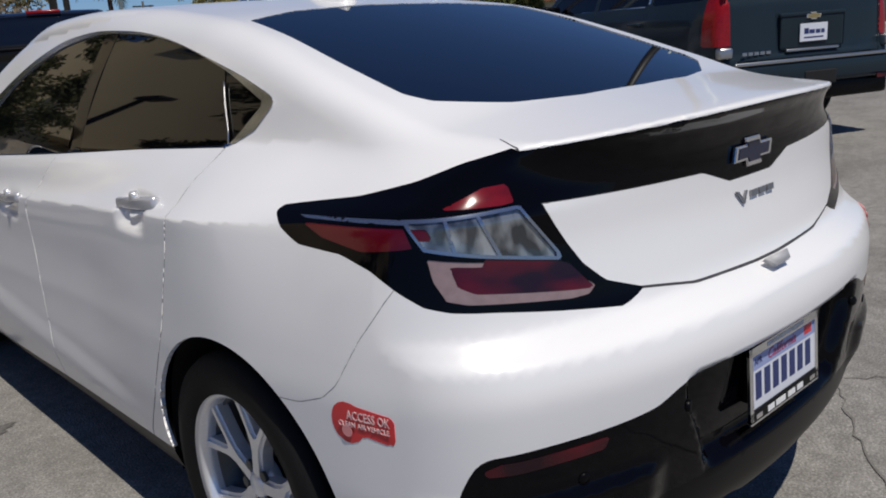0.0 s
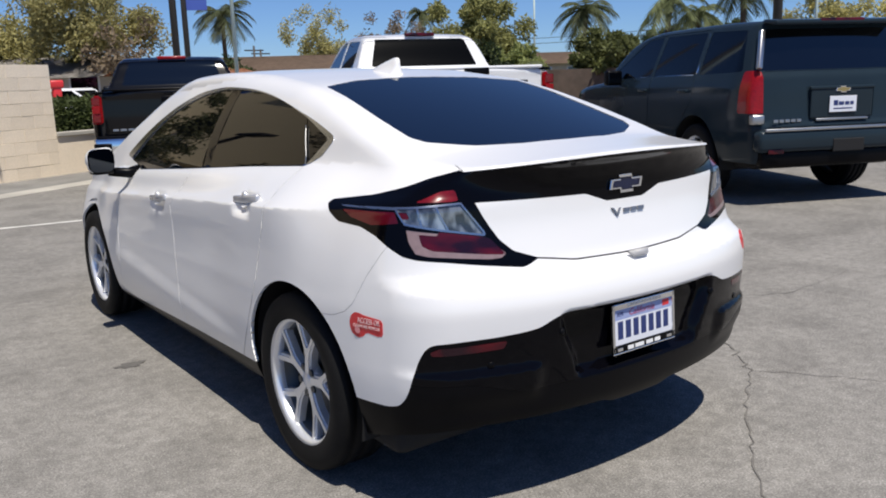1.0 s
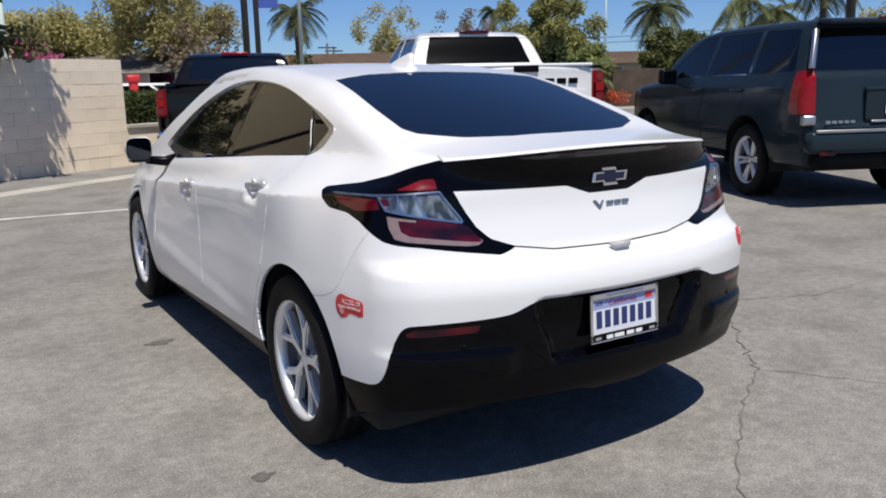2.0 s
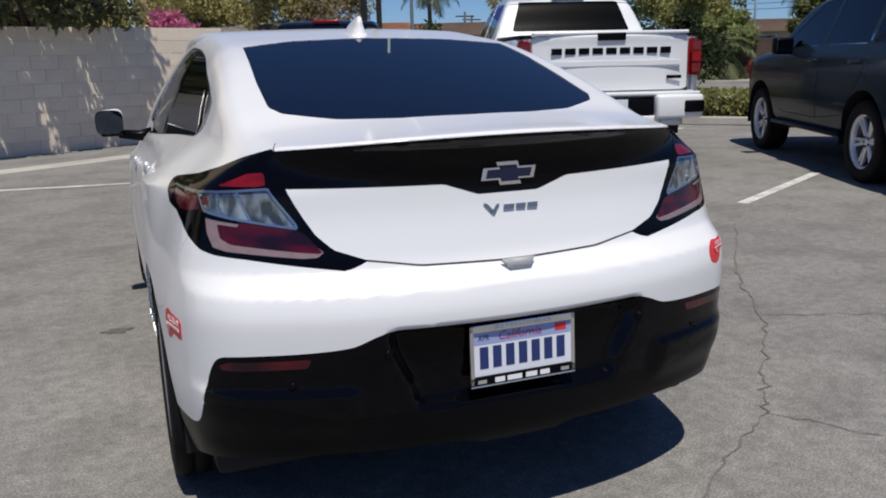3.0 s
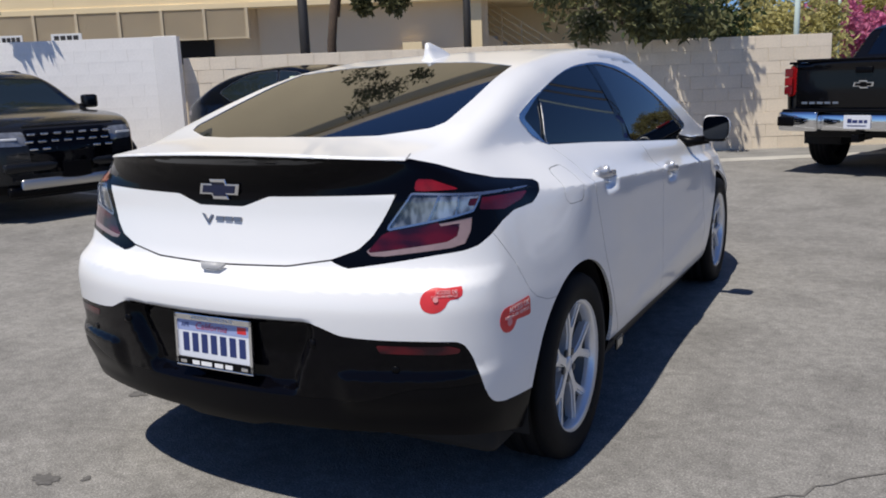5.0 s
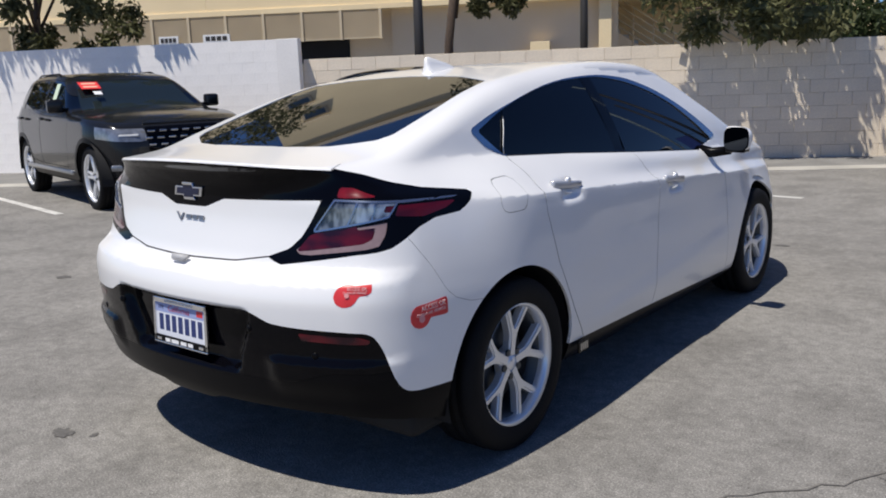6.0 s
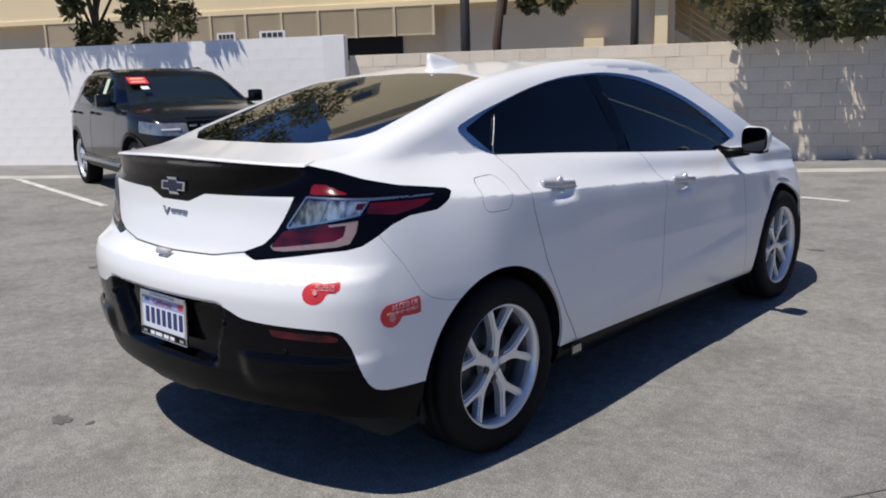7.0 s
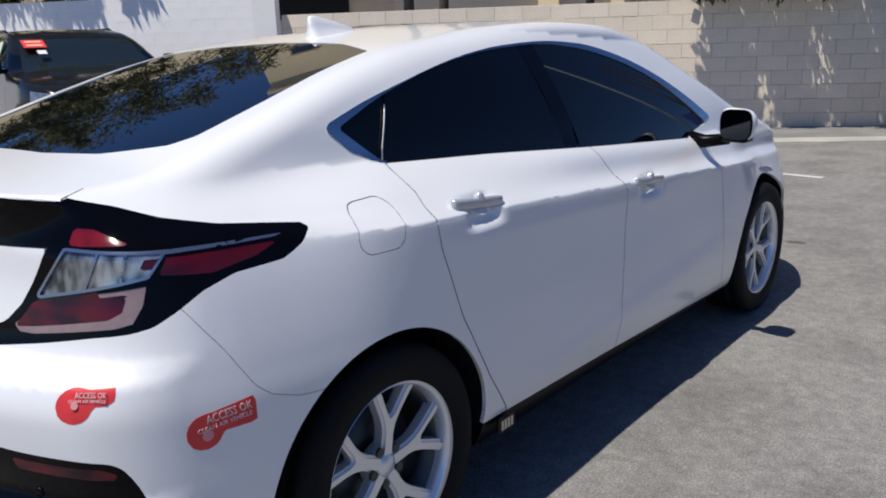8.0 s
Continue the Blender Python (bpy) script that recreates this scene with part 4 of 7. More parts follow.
def ground_material():
    m = mat("worn_asphalt", (0.250, 0.240, 0.224), 0.92, grain=0.42, scale=130, bump=0.005, wear=0.13, wear_scale=0.45, spec=0.25)
    nt = m.node_tree
    b = nt.nodes["Principled BSDF"]
    old = b.inputs["Base Color"].links[0].from_socket
    co = nt.nodes["Texture Coordinate"].outputs["Object"]
    cell = nt.nodes.new("ShaderNodeTexVoronoi")
    cell.inputs["Scale"].default_value = 115
    nt.links.new(co, cell.inputs["Vector"])
    speck = nt.nodes.new("ShaderNodeMapRange")
    speck.inputs[1].default_value, speck.inputs[2].default_value, speck.inputs[3].default_value, speck.inputs[4].default_value = 0.05, 0.45, 1.32, 0.85
    nt.links.new(cell.outputs["Distance"], speck.inputs[0])
    blot = nt.nodes.new("ShaderNodeTexNoise")
    blot.inputs["Scale"].default_value, blot.inputs["Detail"].default_value = 2.3, 8
    nt.links.new(co, blot.inputs["Vector"])
    stain = nt.nodes.new("ShaderNodeMapRange")
    stain.inputs[1].default_value, stain.inputs[2].default_value, stain.inputs[3].default_value, stain.inputs[4].default_value = 0.28, 0.56, 0.76, 1.04
    nt.links.new(blot.outputs["Fac"], stain.inputs[0])
    pits = nt.nodes.new("ShaderNodeTexNoise")
    pits.inputs["Scale"].default_value, pits.inputs["Detail"].default_value, pits.inputs["Roughness"].default_value = 16.0, 7, 0.72
    nt.links.new(co, pits.inputs["Vector"])
    patch = nt.nodes.new("ShaderNodeMapRange")
    patch.inputs[1].default_value, patch.inputs[2].default_value, patch.inputs[3].default_value, patch.inputs[4].default_value = 0.33, 0.67, 0.78, 1.22
    nt.links.new(pits.outputs["Fac"], patch.inputs[0])
    for source in (speck.outputs[0], stain.outputs[0], patch.outputs[0]):
        k = nt.nodes.new("ShaderNodeVectorMath")
        k.operation = "SCALE"
        nt.links.new(old, k.inputs[0])
        nt.links.new(source, k.inputs["Scale"])
        old = k.outputs[0]
    nt.links.new(old, b.inputs["Base Color"])
    return m


ASPHALT = ground_material()
CONCRETE = mat("kerb_concrete", (0.42, 0.40, 0.36), 0.9, grain=0.12, scale=60, bump=0.003, wear=0.15, wear_scale=2.0)
WALK = mat("walkway_asphalt", (0.20, 0.195, 0.185), 0.92, grain=0.2, scale=90, bump=0.003, wear=0.2)
LINE = mat("worn_line_paint", (0.54, 0.53, 0.50), 0.8, grain=0.35, scale=45, wear=0.3, wear_scale=6)
BLOCK = mat("beige_block", (0.84, 0.725, 0.575), 0.95, grain=0.10, scale=70, bump=0.004, wear=0.07, wear_scale=1.2, random_tone=0.05)
MORTAR = mat("block_mortar", (0.76, 0.655, 0.52), 0.95, grain=0.1, scale=60)
WALL_PAINT = mat("white_wall_paint", (0.95, 0.915, 0.875), 0.9, grain=0.04, scale=40, bump=0.0012, wear=0.08, wear_scale=0.8)
# One stucco in two tones: sun put into the first colour, shade into the second.
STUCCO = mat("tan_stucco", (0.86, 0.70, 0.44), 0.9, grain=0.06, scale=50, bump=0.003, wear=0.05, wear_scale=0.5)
STUCCO_SHADE = mat("shaded_stucco", (0.70, 0.58, 0.42), 0.9, grain=0.06, scale=50, bump=0.003, wear=0.05, wear_scale=0.5)
LATTICE = mat("cream_lattice", (0.60, 0.50, 0.35), 0.8, wear=0.06)
VENT = mat("brown_vent_paint", (0.40, 0.34, 0.26), 0.7, wear=0.1)
WINDOW_BLUE = mat("pale_window_glass", (0.10, 0.14, 0.17), 0.1, spec=0.6)
AWNING = mat("brown_awning", (0.40, 0.33, 0.24), 0.7, wear=0.1)
POLE_DARK = mat("dark_bronze_pole", (0.035, 0.032, 0.03), 0.5, wear=0.15)
POLE_PALE = mat("pale_green_pole", (0.55, 0.66, 0.62), 0.5, wear=0.05)
BARK = mat("brown_bark", (0.085, 0.06, 0.045), 0.95, grain=0.3, scale=30, bump=0.01)
CRACK = mat("crack_dark", (0.15, 0.142, 0.13), 0.95, grain=0.2, scale=60)
STAIN = mat("oil_stain", (0.105, 0.10, 0.094), 0.85, grain=0.35, scale=60)


def leaf_material(name, colour, spread=0.35):
    """A leaf that lets part of the light through."""
    m = mat(name, colour, 0.6, random_tone=spread, wear=0.15, wear_scale=1.0, spec=0.3)
    nt = m.node_tree
    b = nt.nodes["Principled BSDF"]
    thin, mix = nt.nodes.new("ShaderNodeBsdfTranslucent"), nt.nodes.new("ShaderNodeMixShader")
    nt.links.new(b.inputs["Base Color"].links[0].from_socket, thin.inputs["Color"])
    mix.inputs[0].default_value = 0.4
    nt.links.new(b.outputs[0], mix.inputs[1])
    nt.links.new(thin.outputs[0], mix.inputs[2])
    nt.links.new(mix.outputs[0], nt.nodes["Material Output"].inputs["Surface"])
    return m


LEAF = leaf_material("green_leaf", (0.08, 0.105, 0.036))
LEAF_WALL = leaf_material("dusty_green_leaf", (0.125, 0.128, 0.058))
LEAF_MID = leaf_material("mid_green_leaf", (0.21, 0.235, 0.085))
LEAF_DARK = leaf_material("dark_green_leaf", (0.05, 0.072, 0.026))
LEAF_OLIVE = leaf_material("olive_leaf", (0.42, 0.385, 0.165))
LEAF_BRIGHT = leaf_material("yellow_green_leaf", (0.42, 0.42, 0.16))
LEAF_PINK = leaf_material("pink_blossom", (0.55, 0.17, 0.30), 0.25)
LEAF_BROWN = leaf_material("brown_shrub", (0.27, 0.21, 0.14))
FLOWER = leaf_material("orange_flower", (0.50, 0.12, 0.06), 0.3)
PALM_LEAF = leaf_material("palm_frond", (0.115, 0.135, 0.060))

# one sheet of ground
bm = bmesh.new()
bmesh.ops.create_grid(bm, x_segments=60, y_segments=60, size=400)
ground = part("ground", bm, ASPHALT, None, smooth=False)
tagged(ground, "worn grey asphalt lot that runs out to the street", "ground", kind="structure")


def ribbon(points, widths, z, jitter=0.0, steps=10, seed=1):
    """A flat crooked strip on the ground, tapering as the widths say."""
    rng = random.Random(seed)
    pts = []
    for a, b in zip(points, points[1:]):
        pts += [Vector((*a, 0)).lerp(Vector((*b, 0)), k / steps) for k in range(steps)]
    pts.append(Vector((*points[-1], 0)))
    pts = [p + Vector((rng.gauss(0, jitter), rng.gauss(0, jitter), 0)) for p in pts]
    bm = bmesh.new()
    rows = []
    for i, p in enumerate(pts):
        way = (pts[min(i + 1, len(pts) - 1)] - pts[max(i - 1, 0)]).normalized()
        nrm = Vector((-way.y, way.x, 0))
        w = (widths[0] + (widths[1] - widths[0]) * i / len(pts)) * (rng.uniform(0.4, 1.3) if jitter else 1)
        rows.append((bm.verts.new(p + nrm * w + Vector((0, 0, z))), bm.verts.new(p - nrm * w + Vector((0, 0, z)))))
    for (a, b), (c, d) in zip(rows, rows[1:]):
        bm.faces.new((b, d, c, a))
    return bm


for k, pts in enumerate(([(3.4, 2.3), (2.44, 1.18), (1.99, 0.46), (1.45, -0.15), (1.2, -0.45), (0.7, -0.76), (0.2, -1.17), (-0.3, -1.9), (-0.5, -2.6)],
                         [(1.99, 0.46), (2.6, 0.2), (3.3, 0.25), (4.1, -0.1)], [(1.2, -0.45), (1.5, -0.9), (1.6, -1.5)])):
    tagged(part("ground_crack", ribbon(pts, (0.005, 0.004) if k == 0 else (0.003, 0.0015), 0.004, 0.010, 12, k + 3), CRACK, None, smooth=False),
           "thin crooked crack in the grey asphalt", "crack", "cracks in the asphalt", "structure")


def blot(x, y, r, seed, stretch=1.0):
    rng = random.Random(seed)
    bm = bmesh.new()
    n = 22
    vs = [bm.verts.new((x + r * stretch * rr * math.cos(a), y + r * rr * math.sin(a), 0.003)) for a, rr in
          ((2 * math.pi * k / n, rng.uniform(0.6, 1.15)) for k in range(n))]
    bm.faces.new(vs)
    return bm


for k, (x, y, r, s) in enumerate(((-1.03, 1.60, 0.045, 1.9), (-1.09, -0.20, 0.035, 1.3), (-0.75, -0.92, 0.04, 1.6), (-0.62, -0.86, 0.02, 1.0), (-1.25, -1.12, 0.025, 1.2), (-0.25, -2.0, 0.02, 1.5),
                                  (2.9, 2.6, 0.06, 1.8), (3.2, 4.4, 0.05, 1.5), (-2.6, 2.9, 0.05, 2.0), (0.6, 4.2, 0.04, 1.7), (-3.6, 0.6, 0.05, 1.4))):
    tagged(part("oil_stain", blot(x, y, r, k + 1, s), STAIN, None, smooth=False), "small dark oil stain on the asphalt", "stain", "oil stains", "structure")

for a, b in (((-5.6, 7.45), (0.06, 6.80)), ((-8.6, 5.0), (-3.5, 4.35)), ((-12.0, 3.1), (-6.85, 2.28)), ((2.75, 5.55), (3.6, 6.05)), ((4.02, 2.95), (5.9, 4.0)), ((6.7, 8.1), (7.9, 8.9)), ((-16.0, 0.9), (-10.3, 0.0))):
    tagged(part("bay_line", ribbon([a, b], (0.05, 0.05), 0.0045, 0.0, 12), LINE, None, smooth=False), "worn white parking bay line on asphalt", "line", "parking bay lines", "structure")

# flush concrete gutter and the paved strip between it and the wall
GUTTER_AT = pose(-4.59, 7.457, 0, 0, 0, 31.64)  # x runs along the gutter's far edge
gutter = part("gutter", block((27, 0.40, 0.06), GUTTER_AT @ pose(-6.0, -0.20, -0.018), 0.006), CONCRETE, None, smooth=False)
tagged(gutter, "pale flush concrete gutter before the block wall", "gutter", kind="structure")
strip = [GUTTER_AT @ Vector((-19.5, 0.004, 0)), GUTTER_AT @ Vector((7.5, 0.004, 0)), WALL_AT @ Vector((4.9, 0.0, 0)), WALL_AT @ Vector((-22.4, 0.0, 0))]
walkway = part("walkway", plate_of([(p.x, p.y) for p in strip], 0.03, pose(0, 0, -0.022)), WALK, None, smooth=False)
tagged(walkway, "grey paved strip between gutter and wall", "walkway", kind="structure")

# beige block wall with single blocks in running bond
wall_core = part("wall_north", block((10.18, 0.15, 1.776), WALL_AT @ pose(-2.76, 0.09, 0.888)), MORTAR, None, smooth=False)
tagged(wall_core, "beige concrete block wall at the lot's edge", "wall", kind="structure")
low_core = part("wall_low", block((2.6, 0.16, 0.64), WALL_AT @ pose(3.64, 0.09, 0.32)), BLOCK, None, smooth=False)
tagged(low_core, "low beige block planter wall", "wall", kind="structure")
part("capping", block((2.6, 0.24, 0.06), WALL_AT @ pose(3.64, 0.09, 0.67), 0.008), CONCRETE, low_core, "pale capping slab", smooth=False)


def block_mesh(name, length, height):
    me = bpy.data.meshes.new(name)
    b = block((length, 0.18, height), Matrix(), 0.0035)
    b.to_mesh(me)
    b.free()
    me.materials.append(BLOCK)
    return me


full, half = block_mesh("block", 0.4050, 0.1945), block_mesh("half_block", 0.2005, 0.1945)

# white painted wall
white_wall = part("wall_white", block((14.5, 0.16, 2.11), WALL_AT @ pose(-15.14, -0.155, 1.055)), WALL_PAINT, None, smooth=False)
tagged(white_wall, "white painted block wall behind the parked cars", "wall", kind="structure")
bm = bmesh.new()
rng = random.Random(5)
for row in range(12):
    for col in range(36):
        u = -22.36 + 0.41 * col + (0.205 if row % 2 else 0)
        if u < -16.9:
            box(bm, (0.408, 0.17, 0.1748), pose(u, -0.153 + rng.uniform(-0.002, 0.002), 0.088 + 0.1758 * row))
bmesh.ops.transform(bm, matrix=WALL_AT, verts=bm.verts)
tagged(part("painted_block", bm, WALL_PAINT, white_wall, "white painted blocks", smooth=False), kind="stuff")
part("wall_end", block((0.365, 0.175, 2.115), WALL_AT @ pose(-8.0325, -0.155, 1.0575), 0.008), WALL_PAINT, white_wall, "white wall end", smooth=False)


# ---- trees ----
def leaves(name, centres, per, spread, size, material, parent, seed, label="", droop=0.0, long=1.6):
    """A crown of many small folded leaves gathered round the centres."""
    rng = np.random.default_rng(seed)
    c = np.repeat(np.array([p[:3] for p in centres], float), per, 0)
    r = np.repeat(np.array([p[3] if len(p) > 3 else spread for p in centres], float), per)
    n = len(c)
    d = rng.normal(size=(n, 3))
    d /= np.linalg.norm(d, axis=1, keepdims=True)
    at = c + d * (r * rng.random(n) ** 0.45)[:, None]
    w = rng.normal(size=(n, 3)) + np.array([0, 0, -droop])
    w /= np.linalg.norm(w, axis=1, keepdims=True)
    s = np.cross(w, rng.normal(size=(n, 3)))
    s /= np.linalg.norm(s, axis=1, keepdims=True)
    up = np.cross(s, w)
    k = (size * rng.uniform(0.6, 1.3, n))[:, None]
    v = np.stack([at, at + w * k * long * 0.5 + s * k * 0.35 + up * k * 0.12, at + w * k * long, at + w * k * long * 0.5 - s * k * 0.35 + up * k * 0.12], 1).reshape(-1, 3)
    i = np.arange(n)[:, None] * 4
    faces = np.concatenate([i + [0, 1, 2], i + [0, 2, 3]])
    me = bpy.data.meshes.new(name)
    me.from_pydata(v.tolist(), [], faces.tolist())
    return hang(name, me, material, parent, label, smooth=False)


def limbs(rng, base, top, spread, count, height, girth=1.0):
    """A trunk and its boughs as one bmesh, and the boughs' ends."""
    bm = bmesh.new()
    ends = []

    def add(points, radii, sides=8):
        t = tube(points, radii, sides)
        me = bpy.data.meshes.new("t")
        t.to_mesh(me)
        t.free()
        bm.from_mesh(me)
        bpy.data.meshes.remove(me)

    base, top = Vector(base), Vector(top)
    r0 = max(0.07, height * 0.028) * girth
    mid = base.lerp(top, 0.5) + Vector((rng.uniform(-0.1, 0.1), rng.uniform(-0.1, 0.1), 0))
    add([base, mid, top], [r0 * 1.15, r0 * 0.85, r0 * 0.6], 10)
    for k in range(count):
        a = 2 * math.pi * (k + rng.uniform(-0.3, 0.3)) / count
        start = base.lerp(top, rng.uniform(0.6, 1.0))
        e = top + Vector((math.cos(a) * spread * rng.uniform(0.5, 1), math.sin(a) * spread * rng.uniform(0.5, 1), rng.uniform(0.1, 0.6) * height * 0.4))
        m = start.lerp(e, 0.5) + Vector((0, 0, 0.15 * height * rng.uniform(0.2, 0.8)))
        add([start, m, e], [r0 * 0.42, r0 * 0.26, r0 * 0.08], 6)
        ends.append(e)
        for _ in range(2):
            f = m + Vector((rng.uniform(-1, 1), rng.uniform(-1, 1), rng.uniform(-0.2, 0.8))) * spread * 0.45
            add([m, m.lerp(f, 0.5) + Vector((0, 0, 0.08)), f], [r0 * 0.2, r0 * 0.13, r0 * 0.05], 5)
            ends.append(f)
    return bm, ends


def tree(name, x, y, height, spread, material, seed, per=220, size=0.10, label="", clear=0.45, lumps=26, flat=0.6, droop=0.3, lean=(0, 0), count=7, group="", lump=0.32, z0=0.0, girth=1.0, extra=()):
    """A tree with trunk and boughs; the crown hangs on the boughs in uneven lumps."""
    rng = random.Random(seed)
    t = thing(name, pose(x, y, z0), label, "tree", group)
    top = (lean[0] * 0.6, lean[1] * 0.6, height * clear)
    bm, ends = limbs(rng, (0, 0, 0), top, spread * 0.7, count, height, girth)
    part("trunk", bm, BARK, t, "brown bark trunk and boughs")
    mid = Vector((lean[0], lean[1], height * (clear + 1) / 2))
    lumped = [(e.x + lean[0] * 0.4, e.y + lean[1] * 0.4, e.z, spread * lump * rng.uniform(0.7, 1.1)) for e in ends]
    while len(lumped) < lumps:
        a, q = rng.uniform(0, 6.283), rng.random() ** 0.6
        h = rng.uniform(-1, 1)
        k = math.sqrt(max(0, 1 - h * h * 0.8))
        lumped.append((mid.x + spread * q * k * math.cos(a), mid.y + spread * q * k * math.sin(a), mid.z + h * height * (1 - clear) * 0.5 * flat, spread * lump * rng.uniform(0.5, 1.0)))
    lumped += [(c[0] - x, c[1] - y, c[2], c[3]) for c in extra]
    leaves("crown", lumped, per, 0.5, size, material, t, seed, "uneven leafy crown", droop)
    return t


def palm(x, y, height, reach, seed, fronds=24, label="tall palm with drooping feathery fronds"):
    rng = random.Random(seed)
    t = thing("palm_tree", pose(x, y, 0), label, "palm", "palms beyond the street")
    bend = Vector((rng.uniform(-0.2, 0.2), rng.uniform(-0.2, 0.2), 0))
    pts = [bend * (k / 6) ** 2 + Vector((0, 0, height * k / 6)) for k in range(7)]
    part("trunk", tube(pts, [0.17, 0.13, 0.12, 0.11, 0.11, 0.12, 0.16], 10), BARK, t, "slender ringed palm trunk")
    bm = bmesh.new()
    head = pts[-1]
    for k in range(fronds):
        a = 2 * math.pi * k / fronds + rng.uniform(-0.15, 0.15)
        rise = rng.uniform(-0.35, 1.1)
        out = Vector((math.cos(a), math.sin(a), 0))
        l = reach * rng.uniform(0.8, 1.1)
        line = [head + out * l * s * (1 - 0.15 * s) + Vector((0, 0, l * (0.9 * rise * s - 0.68 * s * s))) for s in (j / 15 for j in range(16))]
        side = Vector((-out.y, out.x, 0))
        for j in range(1, 16):
            w = line[j] - line[j - 1]
            ll = l * 0.36 * math.sin(math.pi * (0.15 + 0.8 * j / 16))
            for s in (-1, 1):
                tip = line[j] + (side * s * 0.8 + w.normalized() * 0.6 + Vector((0, 0, -0.30 - rng.random() * 0.3))) * ll
                bm.faces.new((bm.verts.new(line[j - 1]), bm.verts.new(line[j]), bm.verts.new(tip)))
            bm.faces.new((bm.verts.new(line[j - 1] + Vector((0, 0, 0.02))), bm.verts.new(line[j - 1] - Vector((0, 0, 0.02))), bm.verts.new(line[j])))
    part("crown", bm, PALM_LEAF, t, "feathery green palm crown", smooth=False)
    return t


def on_wall(u, n, z=0.0):
    return WALL_AT @ Vector((u, n, z))


def boughs(seed, count, left, right, low, high, reach, size):
    """Clumps of leaves that hang over the wall; their shade falls between left and right on it."""
    rng = random.Random(seed)
    out = []
    for k in range(count):
        a, b, up = rng.uniform(left, right), rng.uniform(low, high), rng.uniform(*reach)
        p = on_wall(a - 0.28 * up, -0.326 * up + 0.05, max(b + up, 2.0))
        out.append((p.x, p.y, p.z, rng.uniform(*size)))
    return out


def crowd(seed, count, left, right, near, far, low, high, size=(0.28, 0.46)):
    """Clumps of leaves that fill a stretch of a crown, along the wall, away from it and upwards."""
    rng = random.Random(seed)
    return [(*on_wall(rng.uniform(left, right), rng.uniform(near, far), rng.uniform(low, high)), rng.uniform(*size)) for _ in range(count)]


over = {31: boughs(77, 44, -1.55, 1.0, -0.5, 1.75, (1.0, 3.6), (0.17, 0.29)), 32: crowd(81, 12, -5.5, -4.2, 2.0, 3.0, 2.62, 3.0, (0.12, 0.20)) + crowd(82, 9, -6.2, -4.5, 2.2, 3.2, 6.4, 7.3, (0.22, 0.34)),
        33: boughs(78, 30, -13.2, -11.0, 1.5, 2.2, (0.9, 3.6), (0.15, 0.26)) + boughs(79, 9, -11.0, -9.6, 1.2, 2.0, (1.2, 3.2), (0.10, 0.17)) + crowd(80, 76, -15.8, -9.2, 0.0, 2.4, 4.3, 6.1, (0.32, 0.5)) + crowd(83, 13, -13.7, -11.2, 0.5, 1.3, 2.1, 3.2, (0.14, 0.25)), 34: []}
for u, n, h, sp, seed, lean, clear in ((-0.3, 1.2, 5.2, 2.1, 31, (0.0, 0.2), 0.36), (-5.9, 2.8, 7.4, 1.5, 32, (0.6, -0.3), 0.56), (-13.5, 0.9, 6.4, 2.3, 33, (0.6, 0.0), 0.58), (-18.5, 1.5, 5.6, 2.2, 34, (0.4, -0.6), 0.4)):
    p = on_wall(u, n)
    w = WALL_AT.to_3x3() @ Vector((lean[0], lean[1], 0))
    tree("wall_tree", p.x, p.y, h, sp, LEAF_WALL, seed, per={31: 110, 32: 90, 33: 130, 34: 100}[seed], size=0.09, label="broadleaf tree that overhangs the block wall", clear=clear, lumps={31: 36, 32: 21, 33: 22, 34: 30}[seed], girth={31: 0.8, 32: 0.5, 33: 0.42, 34: 0.7}[seed], lean=(w.x, w.y), group="trees behind the wall", flat=1.0, lump=0.22, extra=over[seed])

# ---- poles ----
for u, n, h, r in ((-6.08, 1.0, 4.4, 0.085), (-3.26, 3.0, 4.6, 0.075)):
    p = on_wall(u, n)
    t = thing("light_pole", pose(p.x, p.y, 0), "dark bronze lighting pole behind the wall", "pole", "poles behind the wall")
    part("shaft", tube([(0, 0, 0), (0, 0, h)], [r * 1.1, r * 0.9], 14), POLE_DARK, t, "round dark shaft")
    part("base", lathe([(0, 0.5), (r * 2.2, 0.5), (r * 2.4, 0.45), (r * 2.4, 0.0), (0, 0)], 16, "z"), CONCRETE, t, "concrete foot")
    part("lamp_head", block((0.35, 0.6, 0.12), pose(0, -0.3, h - 0.05), 0.02), POLE_DARK, t, "flat lamp head")

